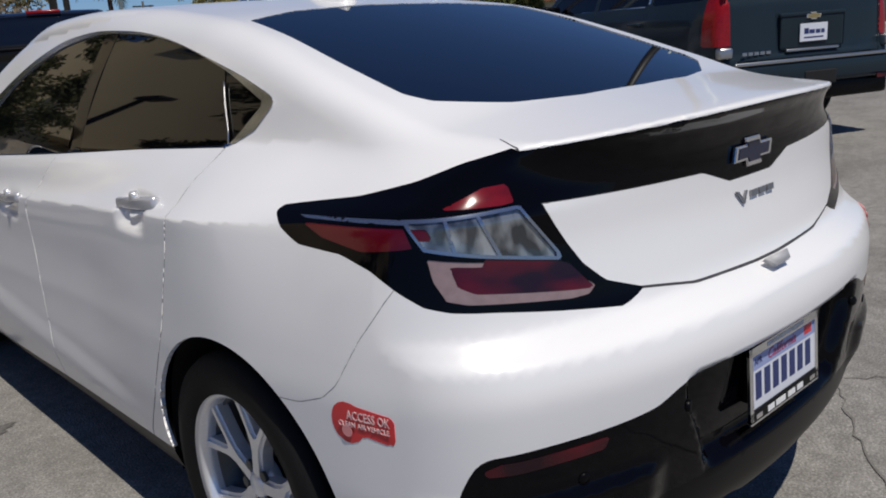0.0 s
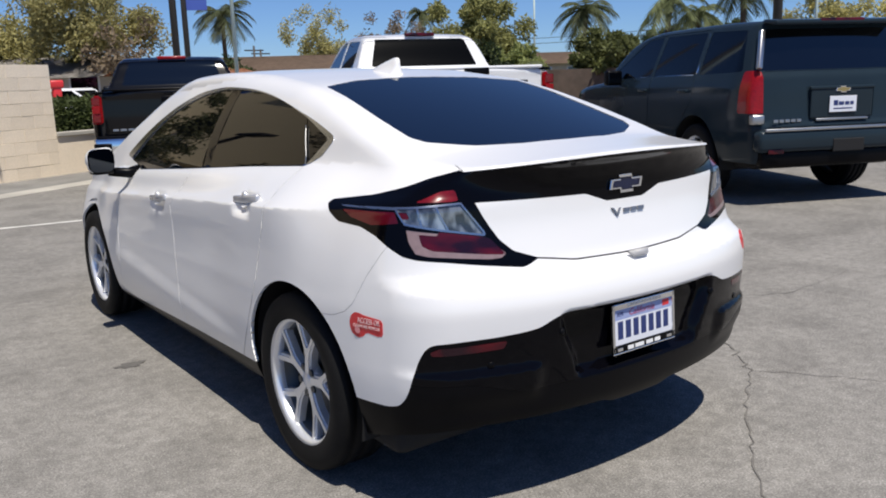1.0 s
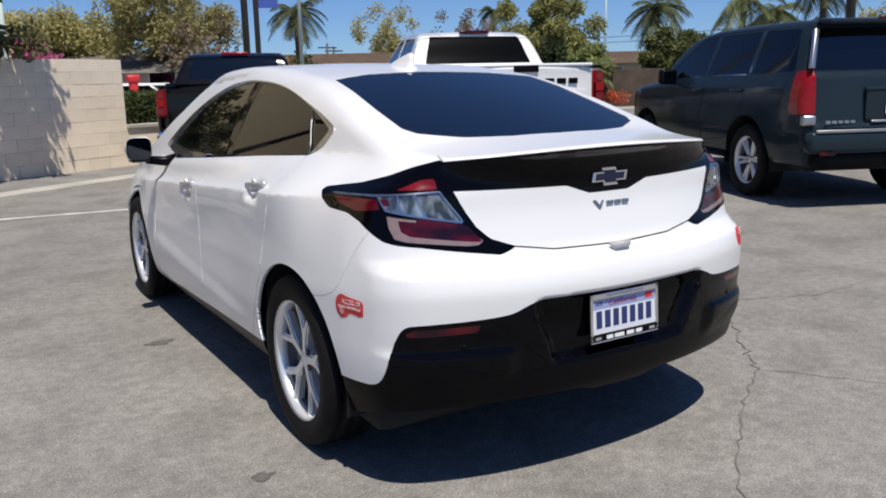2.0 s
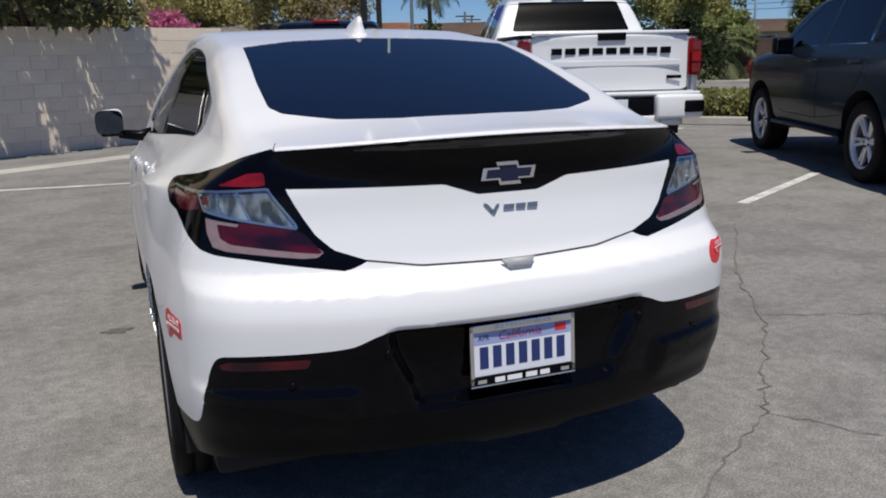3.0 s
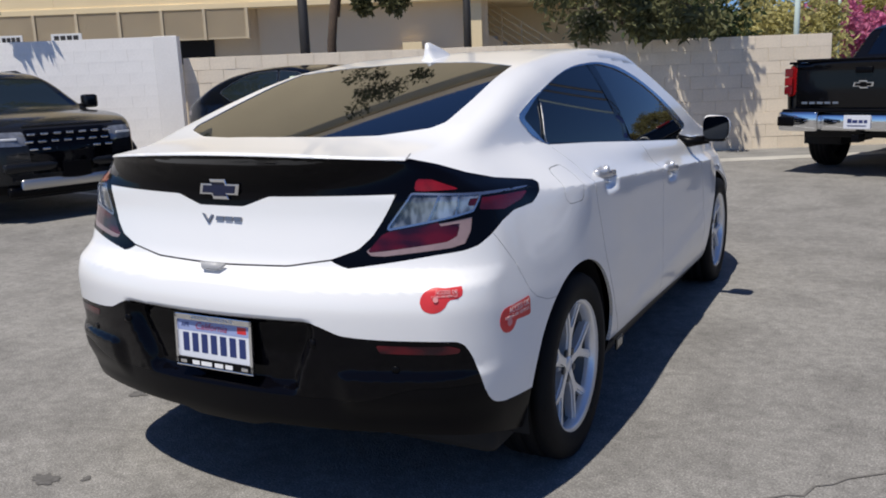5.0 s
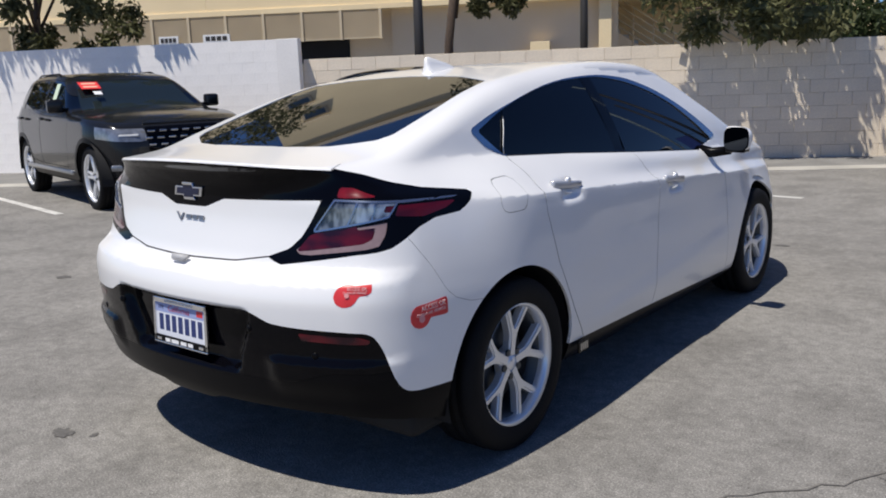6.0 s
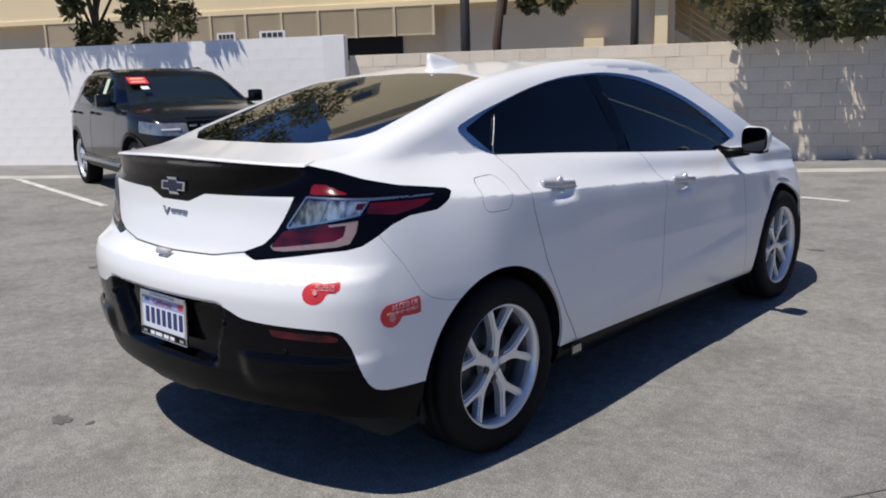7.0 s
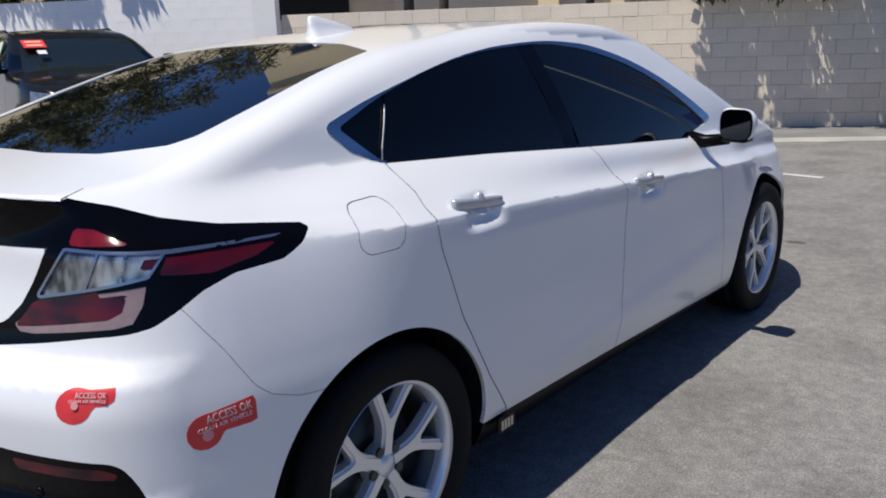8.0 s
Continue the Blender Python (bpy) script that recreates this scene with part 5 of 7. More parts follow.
# ---- the building behind the wall ----
def build_building():
    t = thing("apartment_building", WALL_AT @ pose(0, 11, 0), "tan stucco apartment building with lattice screens and outside stairs", "building")
    part("upper_wall", block((15.4, 8, 8.3), pose(-6.8, 4.0, 7.63)), STUCCO, t, "tan upper storeys", smooth=False)
    part("low_block", block((17, 8, 4.3), pose(-23.006, 4.0, 5.63)), STUCCO, t, "tan lower block of the building", smooth=False)
    part("fascia_beam", block((32.4, 0.14, 0.16), pose(-15.3, 0.03, 3.56), 0.01), STUCCO, t, "tan fascia beam", smooth=False)
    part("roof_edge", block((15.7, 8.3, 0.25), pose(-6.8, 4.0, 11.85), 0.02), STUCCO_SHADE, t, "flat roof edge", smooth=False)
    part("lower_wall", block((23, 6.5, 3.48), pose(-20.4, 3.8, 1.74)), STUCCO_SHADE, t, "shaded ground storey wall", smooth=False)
    part("side_wing", block((6.6, 7.0, 3.48), pose(-5.59, 3.9, 1.74)), STUCCO_SHADE, t, "ground storey in shade-toned stucco", smooth=False)
    # Near-black slab stands in for the shade inside the garage.
    part("garage_opening", block((2.6, 0.10, 0.66), pose(-11.54, 0.52, 2.35)), DARK, t, "near-black slab for the shaded garage opening", smooth=False)
    wing = part("stair_wall", block((8.2, 5.0, 11.0), pose(1.4, 6.0, 5.5)), STUCCO, t, "sunlit stair wall", smooth=False)
    for u, w, z in ((-8.33, 0.91, 2.10), (-5.94, 1.81, 2.23)):
        v = part("wall_vent", block((w, 0.06, 0.34), pose(u, 0.52, z), 0.006), VENT, t, "flat brown louvred vent", smooth=False)
        for k in range(7):
            part("slat", block((w - 0.06, 0.016, 0.030), pose(u, 0.488, z - 0.135 + 0.045 * k, 35)), VENT, v, smooth=False)
    # Built only as high as the sun reaches; the lit tone is in its colour.
    part("pilaster", block((0.55, 0.6, 2.36), pose(-4.49, 0.25, 1.18), 0.01), STUCCO, t, "stucco pilaster up to the height of its sunlit part", smooth=False)
    part("corner_post", block((0.35, 0.4, 3.48), pose(-2.66, 0.35, 1.74), 0.01), STUCCO, t, "stucco corner post", smooth=False)
    for k in range(12):
        u = -9.12 - 1.197 * k
        p = part("screen_post", block((0.08, 0.12, 0.86), pose(u, 0.0, 3.07), 0.004), LATTICE, t, "cream screen post", smooth=False)
    for k in range(11):
        u0 = -10.317 - 1.197 * k
        screen = part("lattice_screen", block((1.117, 0.03, 0.05), pose(u0 + 0.5985, 0.0, 2.68)), LATTICE, t, "cream lattice screen", smooth=False)
        bm = bmesh.new()
        n = 5
        for s in (-1, 1):
            for j in range(n + 20):
                x = -0.82 + (1.93 / (n + 19)) * j
                a, b = Vector((x, 0, 2.69)), Vector((x + 0.79, 0, 3.48))
                lo, hi = max(0.0, -x / 0.79), min(1.0, (1.117 - x) / 0.79)
                if hi - lo < 0.06:
                    continue
                p, q = a.lerp(b, lo), a.lerp(b, hi)
                if s < 0:
                    p.x, q.x = 1.117 - p.x, 1.117 - q.x
                c, l = (p + q) / 2, (q - p).length
                box(bm, (l, 0.012, 0.024), pose(u0 + 0.04 + c.x, 0.012 * s, c.z, 0, -45 * s, 0))
        tagged(part("lattice_mesh", bm, LATTICE, screen, "crossed lattice strips", smooth=False), kind="stuff")
    for k in range(12):
        part("stair_tread", block((0.30, 1.2, 0.17), pose(-2.36 + 0.27 * k, 1.9, 2.60 - 0.175 * k)), CONCRETE, t, "concrete stair tread", smooth=False)
    for s in (0, 1):
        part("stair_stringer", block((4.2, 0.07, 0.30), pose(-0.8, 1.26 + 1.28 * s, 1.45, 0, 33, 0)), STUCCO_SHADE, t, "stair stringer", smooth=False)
    for r in range(5):
        part("stair_rail", tube([(-2.5, 1.22, 3.70 - 0.2 * r), (0.7, 1.22, 1.62 - 0.2 * r)], 0.022, 8), LATTICE, t, "slim stair rail")
    for k in range(6):
        x = -2.4 + 0.58 * k
        part("rail_post", tube([(x, 1.22, 2.60 - 0.65 * (x + 2.5)), (x, 1.22, 3.70 - 0.65 * (x + 2.5))], 0.02, 6), LATTICE, t)
    for r in range(3):
        part("upper_rail", tube([(-1.2, 2.7, 4.3 - 0.22 * r), (2.2, 2.7, 2.0 - 0.22 * r)], 0.025, 8), LATTICE, t, "slim upper stair rail")
    for u, w in ((-15.75, 0.63), (-14.2, 0.86)):
        s = part("wall_sign", block((w, 0.05, 0.24), pose(u, -0.10, 2.84), 0.005), PRINT_WHITE, t, "small white sign with dark bars", smooth=False)
        for k in range(4):
            part("sign_bar", block((w * 0.16, 0.01, 0.13), pose(u - w * 0.32 + k * w * 0.21, -0.13, 2.84)), POLE_DARK, s, smooth=False)
    for u, z in ((-13.2, 7.8), (-12.9, 9.3), (-3.6, 9.8), (-1.0, 9.9)):
        win = part("window", block((0.95, 0.10, 0.70), pose(u, -0.02, z), 0.01), LATTICE, t, "upper window", smooth=False)
        part("pane", block((0.76, 0.04, 0.50), pose(u, -0.055, z)), WINDOW_BLUE, win, smooth=False)
        part("awning", block((1.0, 0.34, 0.04), pose(u, -0.20, z + 0.44, 35), 0.01), AWNING, win, "dark slanted awning", smooth=False)
    return t


build_building()


# ---- the other parked vehicles ----
PAINT_BLACK = mat("black_truck_paint", (0.004, 0.004, 0.005), 0.12, spec=0.2, coat=0.25, wear=0.1)
PAINT_SLATE = mat("slate_blue_paint", (0.017, 0.028, 0.038), 0.16, spec=0.12, coat=0.12, wear=0.08)
PAINT_NAVY = mat("dark_navy_paint", (0.003, 0.004, 0.007), 0.15, spec=0.18, coat=0.15, wear=0.1)
PAINT_GREY = mat("dark_grey_paint", (0.012, 0.0125, 0.014), 0.16, metal=0.1, spec=0.2, coat=0.3, wear=0.08)
LAMP_RED = mat("red_lamp_lens", (0.26, 0.007, 0.010), 0.2, spec=0.2, coat=0.25, grain=0.2, scale=40)
SMOKED_LAMP = mat("smoked_headlamp", (0.06, 0.065, 0.075), 0.08, metal=0.3, coat=1.0, grain=0.4, scale=18)
HEADLAMP = mat("headlamp_glass", (0.24, 0.25, 0.27), 0.1, metal=0.5, coat=1.0, grain=0.45, scale=14)
TINT_LIGHT = mat("lighter_glass", (0.012, 0.018, 0.020), 0.03, spec=0.7)
ALLOY_WORN = mat("dull_alloy", (0.30, 0.30, 0.31), 0.35, metal=0.7)
LENS_DARK = mat("dark_tail_lens", (0.05, 0.006, 0.008), 0.12, coat=0.6)
PAPER_GREEN = mat("pale_green_paper", (0.55, 0.66, 0.50), 0.7)
SIGN_RED = mat("red_window_sign", (0.75, 0.04, 0.04), 0.5)


def vehicle_shape(d):
    """The outer shape of a parked vehicle from its dimensions; the rear bumper's middle is at (0, 0), y runs forwards."""
    half, length = d["width"] / 2, d["length"]
    top = spline(*zip(*d["top"]))
    side = spline(*zip(*[(z, half + dx) for z, dx in d["side"]]))
    back = spline(*zip(*d["back"]))
    nose = spline(*zip(*d["nose"]))

    def shape(p):
        x, y, z = np.abs(p[..., 0]), p[..., 1], p[..., 2]
        taper = 0.05 * smoothstep(0.5, 0.0, y) + d.get("rear_taper", 0.0) * smoothstep(1.1, 0.0, y) ** 1.5 + d.get("front_taper", 0.16) * smoothstep(length - 0.9, length, y) ** 1.5
        body = smax(x - side(z) + taper, z - (top(y) - d.get("crown", 0.05) * x * x), d.get("soft", 0.07))
        body = smax(body, back(z) + d.get("back_bow", 0.06) * x * x + 0.06 * x ** 4 - y, 0.06)
        body = smax(body, y - (length + nose(z) - 0.18 * x * x - 0.10 * x ** 4), 0.10)
        return smax(body, d.get("low", 0.36) - z, 0.03)

    return shape


def vehicle(name, m, label, category, paint, d, group=""):
    """The body of a parked vehicle, cut into panels, with glass, lamps, wheels and mirrors."""
    t = thing(name, m, label, category, group)
    half, length, r = d["width"] / 2, d["length"], d["tyre"]
    sk = Skin(vehicle_shape(d), (-half - 0.03, -0.06, d.get("low", 0.36) - 0.02), (half + 0.03, length + 0.05, d["height"] + 0.03), 0.045, rounds=3)
    arch = d["arch"]
    for y0 in d["axles"]:
        sk.cut(lambda x, y, z: np.maximum(np.hypot(y - y0, z - r) - arch, half - 0.42 - np.abs(x)), "hole")
    sk.cut(lambda x, y, z: z - d.get("low", 0.36) - 0.03, "hole")
    if "bed" in d:
        y0, y1, w, z0 = d["bed"]
        sk.cut(lambda x, y, z: np.maximum(np.maximum(y0 - y, y - y1), np.maximum(np.abs(x) - w, z0 - z)), "hole")
    for lab, g in d["cuts"]:
        if lab in ("head", "tail"):
            for side, n in ((1, "_r"), (-1, "_l")):
                sk.cut(lambda x, y, z: np.maximum(g(x, y, z), -side * x), lab + n)
        else:
            sk.cut(g, lab)
    for side, n in ((1, "_r"), (-1, "_l")):
        for lab, poly in d["windows"]:
            sk.cut(lambda x, y, z: np.maximum(poly_dist(y, z, poly, 0.015), half * 0.45 - side * x), lab + n)
        if d.get("trim"):
            for lab, poly in d["windows"]:
                sk.cut(lambda x, y, z: np.maximum(poly_dist(y, z, poly, d.get("trim_width", 0.035)), half * 0.45 - side * x), "trim" + n)
        for k, poly in enumerate(d["doors"]):
            sk.cut(lambda x, y, z: np.maximum(poly_dist(y, z, poly, -0.004), half * 0.45 - side * x), f"door{k}{n}")
            sk.cut(lambda x, y, z: np.maximum(poly_dist(y, z, poly, 0.004), half * 0.45 - side * x), "seam")
    have = set(sk.L.tolist())
    sk.emit("body_shell", "body", paint, t)
    for lab, (part_name, material, text) in d["looks"].items():
        for n in ("", "_r", "_l"):
            if lab + n in have:
                sk.emit(part_name, lab + n, material, t, text, lift=d.get("lift", {}).get(lab, -0.004))
    for n in ("_r", "_l"):
        for lab, _ in d["windows"]:
            sk.emit("side_window", lab + n, d.get("side_glass", TINT), t, "tinted side window", lift=-0.004)
        if "trim" + n in have:
            sk.emit("window_trim", "trim" + n, d["trim"], t, "window surround", lift=0.002)
        for k in range(len(d["doors"])):
            if f"door{k}{n}" in have:
                sk.emit("door", f"door{k}{n}", paint, t)
    if "seam" in have:
        tagged(sk.emit("panel_gap", "seam", DARK, t, "dark door gaps", lift=-0.008, edge=0), kind="stuff")
    part("underbody", block((d["width"] * 0.80, length * 0.90, 0.30), pose(0, length / 2, d.get("low", 0.36) + 0.10), 0.04), DARK, t, "black underbody")
    for k, y0 in enumerate(d["axles"]):
        for s in (-1, 1):
            bm = bmesh.new()
            n = 16
            rows = [[bm.verts.new((s * x, y0 + (arch + 0.03) * math.cos(a), r + (arch + 0.03) * math.sin(a))) for a in (math.pi * (j / n * 1.1 - 0.05) for j in range(n + 1))] for x in (half * 0.5, half - 0.03)]
            for j in range(n):
                bm.faces.new((rows[0][j], rows[0][j + 1], rows[1][j + 1], rows[1][j]))
            bm.faces.new(rows[0])
            part("wheel_liner", bm, DARK, t, "black wheel arch liner")
            wheel(t, s * (half - 0.155), y0, r, 0.27 if r > 0.37 else 0.23, d["rim"], s, face=d.get("wheel_face", ALLOY), kind=d.get("wheel_kind", "plain"), spokes=d.get("spokes", 6), turn=0.4 * k + 0.1)
    mx, my, mz, ms = d["mirror"]
    for s in (-1, 1):
        bm = block((0.20 * ms, 0.12, 0.17 * ms), pose(s * (mx + 0.10), my, mz, 0, 0, s * -8), 0.035)
        mir = part("door_mirror", bm, d.get("mirror_paint", paint), t, "door mirror")
        part("mirror_glass", block((0.16 * ms, 0.01, 0.125 * ms), pose(s * (mx + 0.10), my - 0.06, mz, 0, 0, s * -8), 0.004), CHROME if d.get("mirror_bright") else TINT, mir, "mirror glass", smooth=False)
        part("mirror_arm", block((0.16, 0.05, 0.05), pose(s * mx, my + 0.01, mz - 0.05), 0.015), SATIN_BLACK, mir, "black mirror arm")
    for s in (-1, 1):
        for y0, z0, x0 in d.get("handles", ()):
            part("door_handle", block((0.05, 0.20, 0.035), pose(s * x0, y0, z0), 0.010), d.get("handle_paint", paint), t, "door handle")
    return t, sk


def view_fitted(t, k, long, tall):
    """Scales and stretches a vehicle to fit the camera's view; its wheels stay round."""
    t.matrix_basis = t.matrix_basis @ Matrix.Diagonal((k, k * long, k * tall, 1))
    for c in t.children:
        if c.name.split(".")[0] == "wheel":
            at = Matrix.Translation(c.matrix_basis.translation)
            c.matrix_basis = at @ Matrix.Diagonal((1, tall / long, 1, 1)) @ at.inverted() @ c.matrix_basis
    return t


def rear_plate(t, y, z, tilt=0):
    m = Matrix.Translation((0, y, z)) @ FACE_BACK @ pose(0, 0, 0, tilt)
    p = part("dealer_plate", block((0.31, 0.16, 0.006), m, 0.002), PLATE_WHITE, t, "white dealer plate with dark bars", smooth=False)
    for x, w, yy, h in ((-0.085, 0.05, 0.012, 0.05), (-0.022, 0.06, 0.006, 0.035), (0.045, 0.05, 0.006, 0.035), (0.10, 0.04, 0.006, 0.035), (0.0, 0.22, -0.045, 0.012)):
        part("plate_bar", block((w, h, 0.002), m @ pose(x, yy, 0.004), 0.0005), PLATE_BLUE, p, smooth=False)
    return p


def bow_tie(t, y, z, size, material, rim=CHROME):
    tie = [(-0.5, -0.10), (-0.19, -0.10), (-0.16, -0.19), (0.23, -0.19), (0.19, -0.10), (0.455, -0.10), (0.5, 0.10), (0.19, 0.10), (0.16, 0.19), (-0.23, 0.19), (-0.19, 0.10), (-0.455, 0.10)]
    m = Matrix.Translation((0, y, z)) @ FACE_BACK
    e = part("emblem", plate_of([(a * size, b * size) for a, b in tie], 0.012, m, 0.002), rim, t, "bright-rimmed emblem", smooth=False)
    part("emblem_field", plate_of([(a * size * 0.84, b * size * 0.68) for a, b in tie], 0.014, m, 0.001), material, e, "emblem field", smooth=False)


def pickup(m, label, paint, bumper_paint, white):
    d = dict(width=2.04, length=5.85, height=1.90, tyre=0.40, arch=0.475, axles=(1.20, 4.90), rim=0.27, low=0.50, soft=0.06, crown=0.03, back_bow=0.02,
             top=((0.0, 1.395), (1.70, 1.375), (1.84, 1.40), (1.93, 1.50), (2.16, 1.83), (2.45, 1.885), (3.0, 1.89), (3.35, 1.85), (4.15, 1.30), (4.9, 1.235), (5.5, 1.16), (5.85, 1.0)),
             side=((0.4, -0.10), (0.55, -0.03), (0.80, -0.005), (1.0, 0.0), (1.18, -0.01), (1.33, -0.035), (1.45, -0.085), (1.86, -0.27), (1.95, -0.33)),
             back=((0.4, 0.10), (0.60, 0.07), (1.0, 0.055), (1.30, 0.06), (1.42, 0.03)), nose=((0.4, -0.10), (0.7, 0.0), (1.0, -0.03), (1.25, -0.12)),
             bed=(0.16, 1.80, 0.86, 1.30),
             cuts=[("tail", lambda x, y, z: np.maximum(np.maximum(0.845 - np.abs(x), y - 0.22), np.abs(z - 1.150) - 0.185)),
                   ("gap", lambda x, y, z: np.maximum(np.maximum(np.abs(np.abs(x) - 0.835) - 0.006, y - 0.2), 0.80 - z)),
                   ("gate", lambda x, y, z: np.maximum(np.maximum(np.abs(x) - 0.83, y - 0.15), 0.83 - z)),
                   ("gap", lambda x, y, z: np.maximum(np.maximum(np.abs(x) - 0.90, y - 0.15), 0.815 - z)),
                   ("pane", lambda x, y, z: np.maximum(poly_dist(x, z, [(-0.73, 1.47), (0.73, 1.47), (0.62, 1.80), (-0.62, 1.80)], 0.01), np.maximum(y - 2.3, 1.85 - y))),
                   ("shield", lambda x, y, z: np.maximum(np.maximum(3.42 - y, y - 4.10), np.maximum(np.abs(x) - 0.70, 1.3 - z))),
                   ("head", lambda x, y, z: np.maximum(np.maximum(5.35 - y, np.abs(z - 1.0) - 0.10), 0.55 - np.abs(x))),
                   ("grille", lambda x, y, z: np.maximum(np.maximum(5.5 - y, np.abs(z - 0.92) - 0.22), np.abs(x) - 0.54))],
             windows=[("wina", [(2.22, 1.40), (2.30, 1.78), (2.95, 1.80), (2.98, 1.38)]), ("winb", [(3.07, 1.38), (3.05, 1.80), (3.28, 1.79), (3.82, 1.42), (3.80, 1.35)])],
             doors=[[(2.12, 1.84), (2.12, 1.0), (2.28, 0.60), (3.02, 0.60), (3.02, 1.84)], [(3.02, 1.84), (3.02, 0.60), (4.12, 0.60), (4.12, 1.25), (3.45, 1.80)]],
             looks={"tail": ("tail_lamp", LAMP_RED, "red tail lamp"), "gate": ("tailgate", paint, ""), "gap": ("tailgate_gap", mat("shaded_gap", (0.25, 0.25, 0.26), 0.6) if white else DARK, "tailgate gap"), "pane": ("rear_window", mat("dull_rear_pane", (0.0015, 0.002, 0.003), 0.3, spec=0.03) if white else TINT, "tinted rear window"),
                    "shield": ("windscreen", TINT, "tinted windscreen"), "head": ("headlamp", HEADLAMP, "clear headlamp"), "grille": ("grille", SATIN_BLACK, "black grille")},
             lift={"tail": 0.006, "gate": 0.004, "gap": -0.012}, mirror=(0.98, 3.68, 1.36, 1.25), mirror_paint=SATIN_BLACK, handles=((2.35, 1.16, 1.02), (3.18, 1.16, 1.02)),
             wheel_face=ALLOY if not white else ALLOY_DARK, trim=None, side_glass=TINT)
    t, sk = vehicle("pickup_truck", m, label, "truck", paint, d, "parked vehicles")
    # open bed
    for sx in (-1, 1):
        part("bed_side", block((0.05, 1.70, 0.52), pose(sx * 0.86, 0.98, 1.08), 0.01), paint, t, "bed side")
        part("bed_rail", block((0.13, 1.72, 0.03), pose(sx * 0.89, 0.98, 1.375), 0.012), SATIN_BLACK, t, "black bed rail cap")
        part("wheel_box", block((0.22, 0.85, 0.25), pose(sx * 0.75, 1.15, 0.98), 0.03), SATIN_BLACK, t, "wheel box in the bed")
    part("bed_floor", block((1.70, 1.74, 0.06), pose(0, 0.98, 0.82)), SATIN_BLACK, t, "black bed floor", smooth=False)
    part("bed_front", block((1.74, 0.05, 0.55), pose(0, 1.82, 1.08), 0.01), paint, t, "bed front panel", smooth=False)
    part("tailgate_top", block((1.66, 0.09, 0.035), pose(0, 0.10, 1.398), 0.014), paint if white else SATIN_BLACK, t, "tailgate top lip")
    # bumper in three pieces with steps in its corners
    for sx in (-1, 1):
        b = part("bumper_end", block((0.52, 0.26, 0.24), pose(sx * 0.70, 0.02, 0.665, 0, 0, sx * 6), 0.035), bumper_paint, t, "bumper end with a step")
        part("bumper_step", block((0.22, 0.10, 0.12), pose(sx * 0.86, -0.065, 0.665, 0, 0, sx * 6), 0.02), SATIN_BLACK, b, "black corner step")
        if white:
            part("exhaust_tip", block((0.24, 0.14, 0.075), pose(sx * 0.62, -0.03, 0.515), 0.02), STEEL, t, "bright exhaust tip")
    mid = part("bumper_middle", block((0.90, 0.20, 0.20), pose(0, 0.045, 0.655), 0.03), SATIN_BLACK if white else bumper_paint, t, "bumper middle")
    part("bumper_tread", block((1.86, 0.20, 0.035), pose(0, 0.03, 0.795), 0.012), SATIN_BLACK if not white else paint, t, "bumper top tread")
    if white:
        part("bumper_lower", block((1.30, 0.18, 0.07), pose(0, 0.03, 0.545), 0.02), bumper_paint, t, "white lower bumper bar")
    part("tow_hitch", block((0.09, 0.18, 0.09), pose(0, -0.02, 0.47), 0.01), SATIN_BLACK, t, "tow hitch receiver", smooth=False)
    rear_plate(t, -0.075, 0.665)
    part("tailgate_handle", block((0.30 if white else 0.20, 0.03, 0.075), pose(0, 0.045, 1.36 if white else 1.27), 0.012), SATIN_BLACK, t, "black tailgate handle")
    part("stop_lamp", block((0.42, 0.05, 0.05), pose(0, 2.14, 1.862), 0.015), LAMP_RED if not white else DARK_RED_LENS, t, "high red stop lamp")
    if white:
        part("tailgate_panel", block((1.50, 0.012, 0.055), pose(0, 0.052, 1.10), 0.005), paint, t, "pressed line across the tailgate", smooth=False)
        for k in range(9):
            part("nameplate_bar", block((0.112, 0.006, 0.062), pose(-0.58 + 0.145 * k, 0.051, 1.222), 0.002), SATIN_BLACK, t, "dark nameplate bar", smooth=False)
        for k in range(4):
            part("small_mark", block((0.06, 0.008, 0.026), pose(-0.72 + 0.075 * k, 0.050, 0.955), 0.003), SATIN_BLACK, t, "small dark mark", smooth=False)
        part("small_mark", block((0.16, 0.008, 0.034), pose(0.68, 0.050, 0.955), 0.003), SATIN_BLACK, t, "small dark mark", smooth=False)
    else:
        bow_tie(t, 0.052, 1.10, 0.24, GLOSS_BLACK)
        for k in range(5):
            part("small_mark", block((0.075, 0.008, 0.028), pose(-0.70 + 0.095 * k, 0.050, 0.885), 0.003), STEEL, t, "small bright mark", smooth=False)
    for s in (-1, 1):
        part("running_board", block((0.14, 1.85, 0.05), pose(s * 0.98, 3.15, 0.47), 0.02), SATIN_BLACK, t, "black running board")
        part("front_bumper", block((0.95, 0.20, 0.26), pose(s * 0.46, 5.72, 0.64, 0, 0, s * -8), 0.05), bumper_paint, t, "front bumper half")
        # The middle cell's brighter red paints the glint across the lens.
        for q in range(3):
            part("lamp_cell", block((0.10, 0.012, 0.10), pose(s * 0.915, 0.045, 1.04 + 0.11 * q), 0.01), RED_LENS if q != 1 else LAMP_RED, t, "tail lamp cell", smooth=False)
    return t


view_fitted(pickup(pose(4.038, 5.06, 0, 0, 0, -17.0), "white crew cab pickup truck with white tailgate parked nose in", PAINT_TRUCK, PAINT_TRUCK, True), 1.015, 1.0, 1.045)
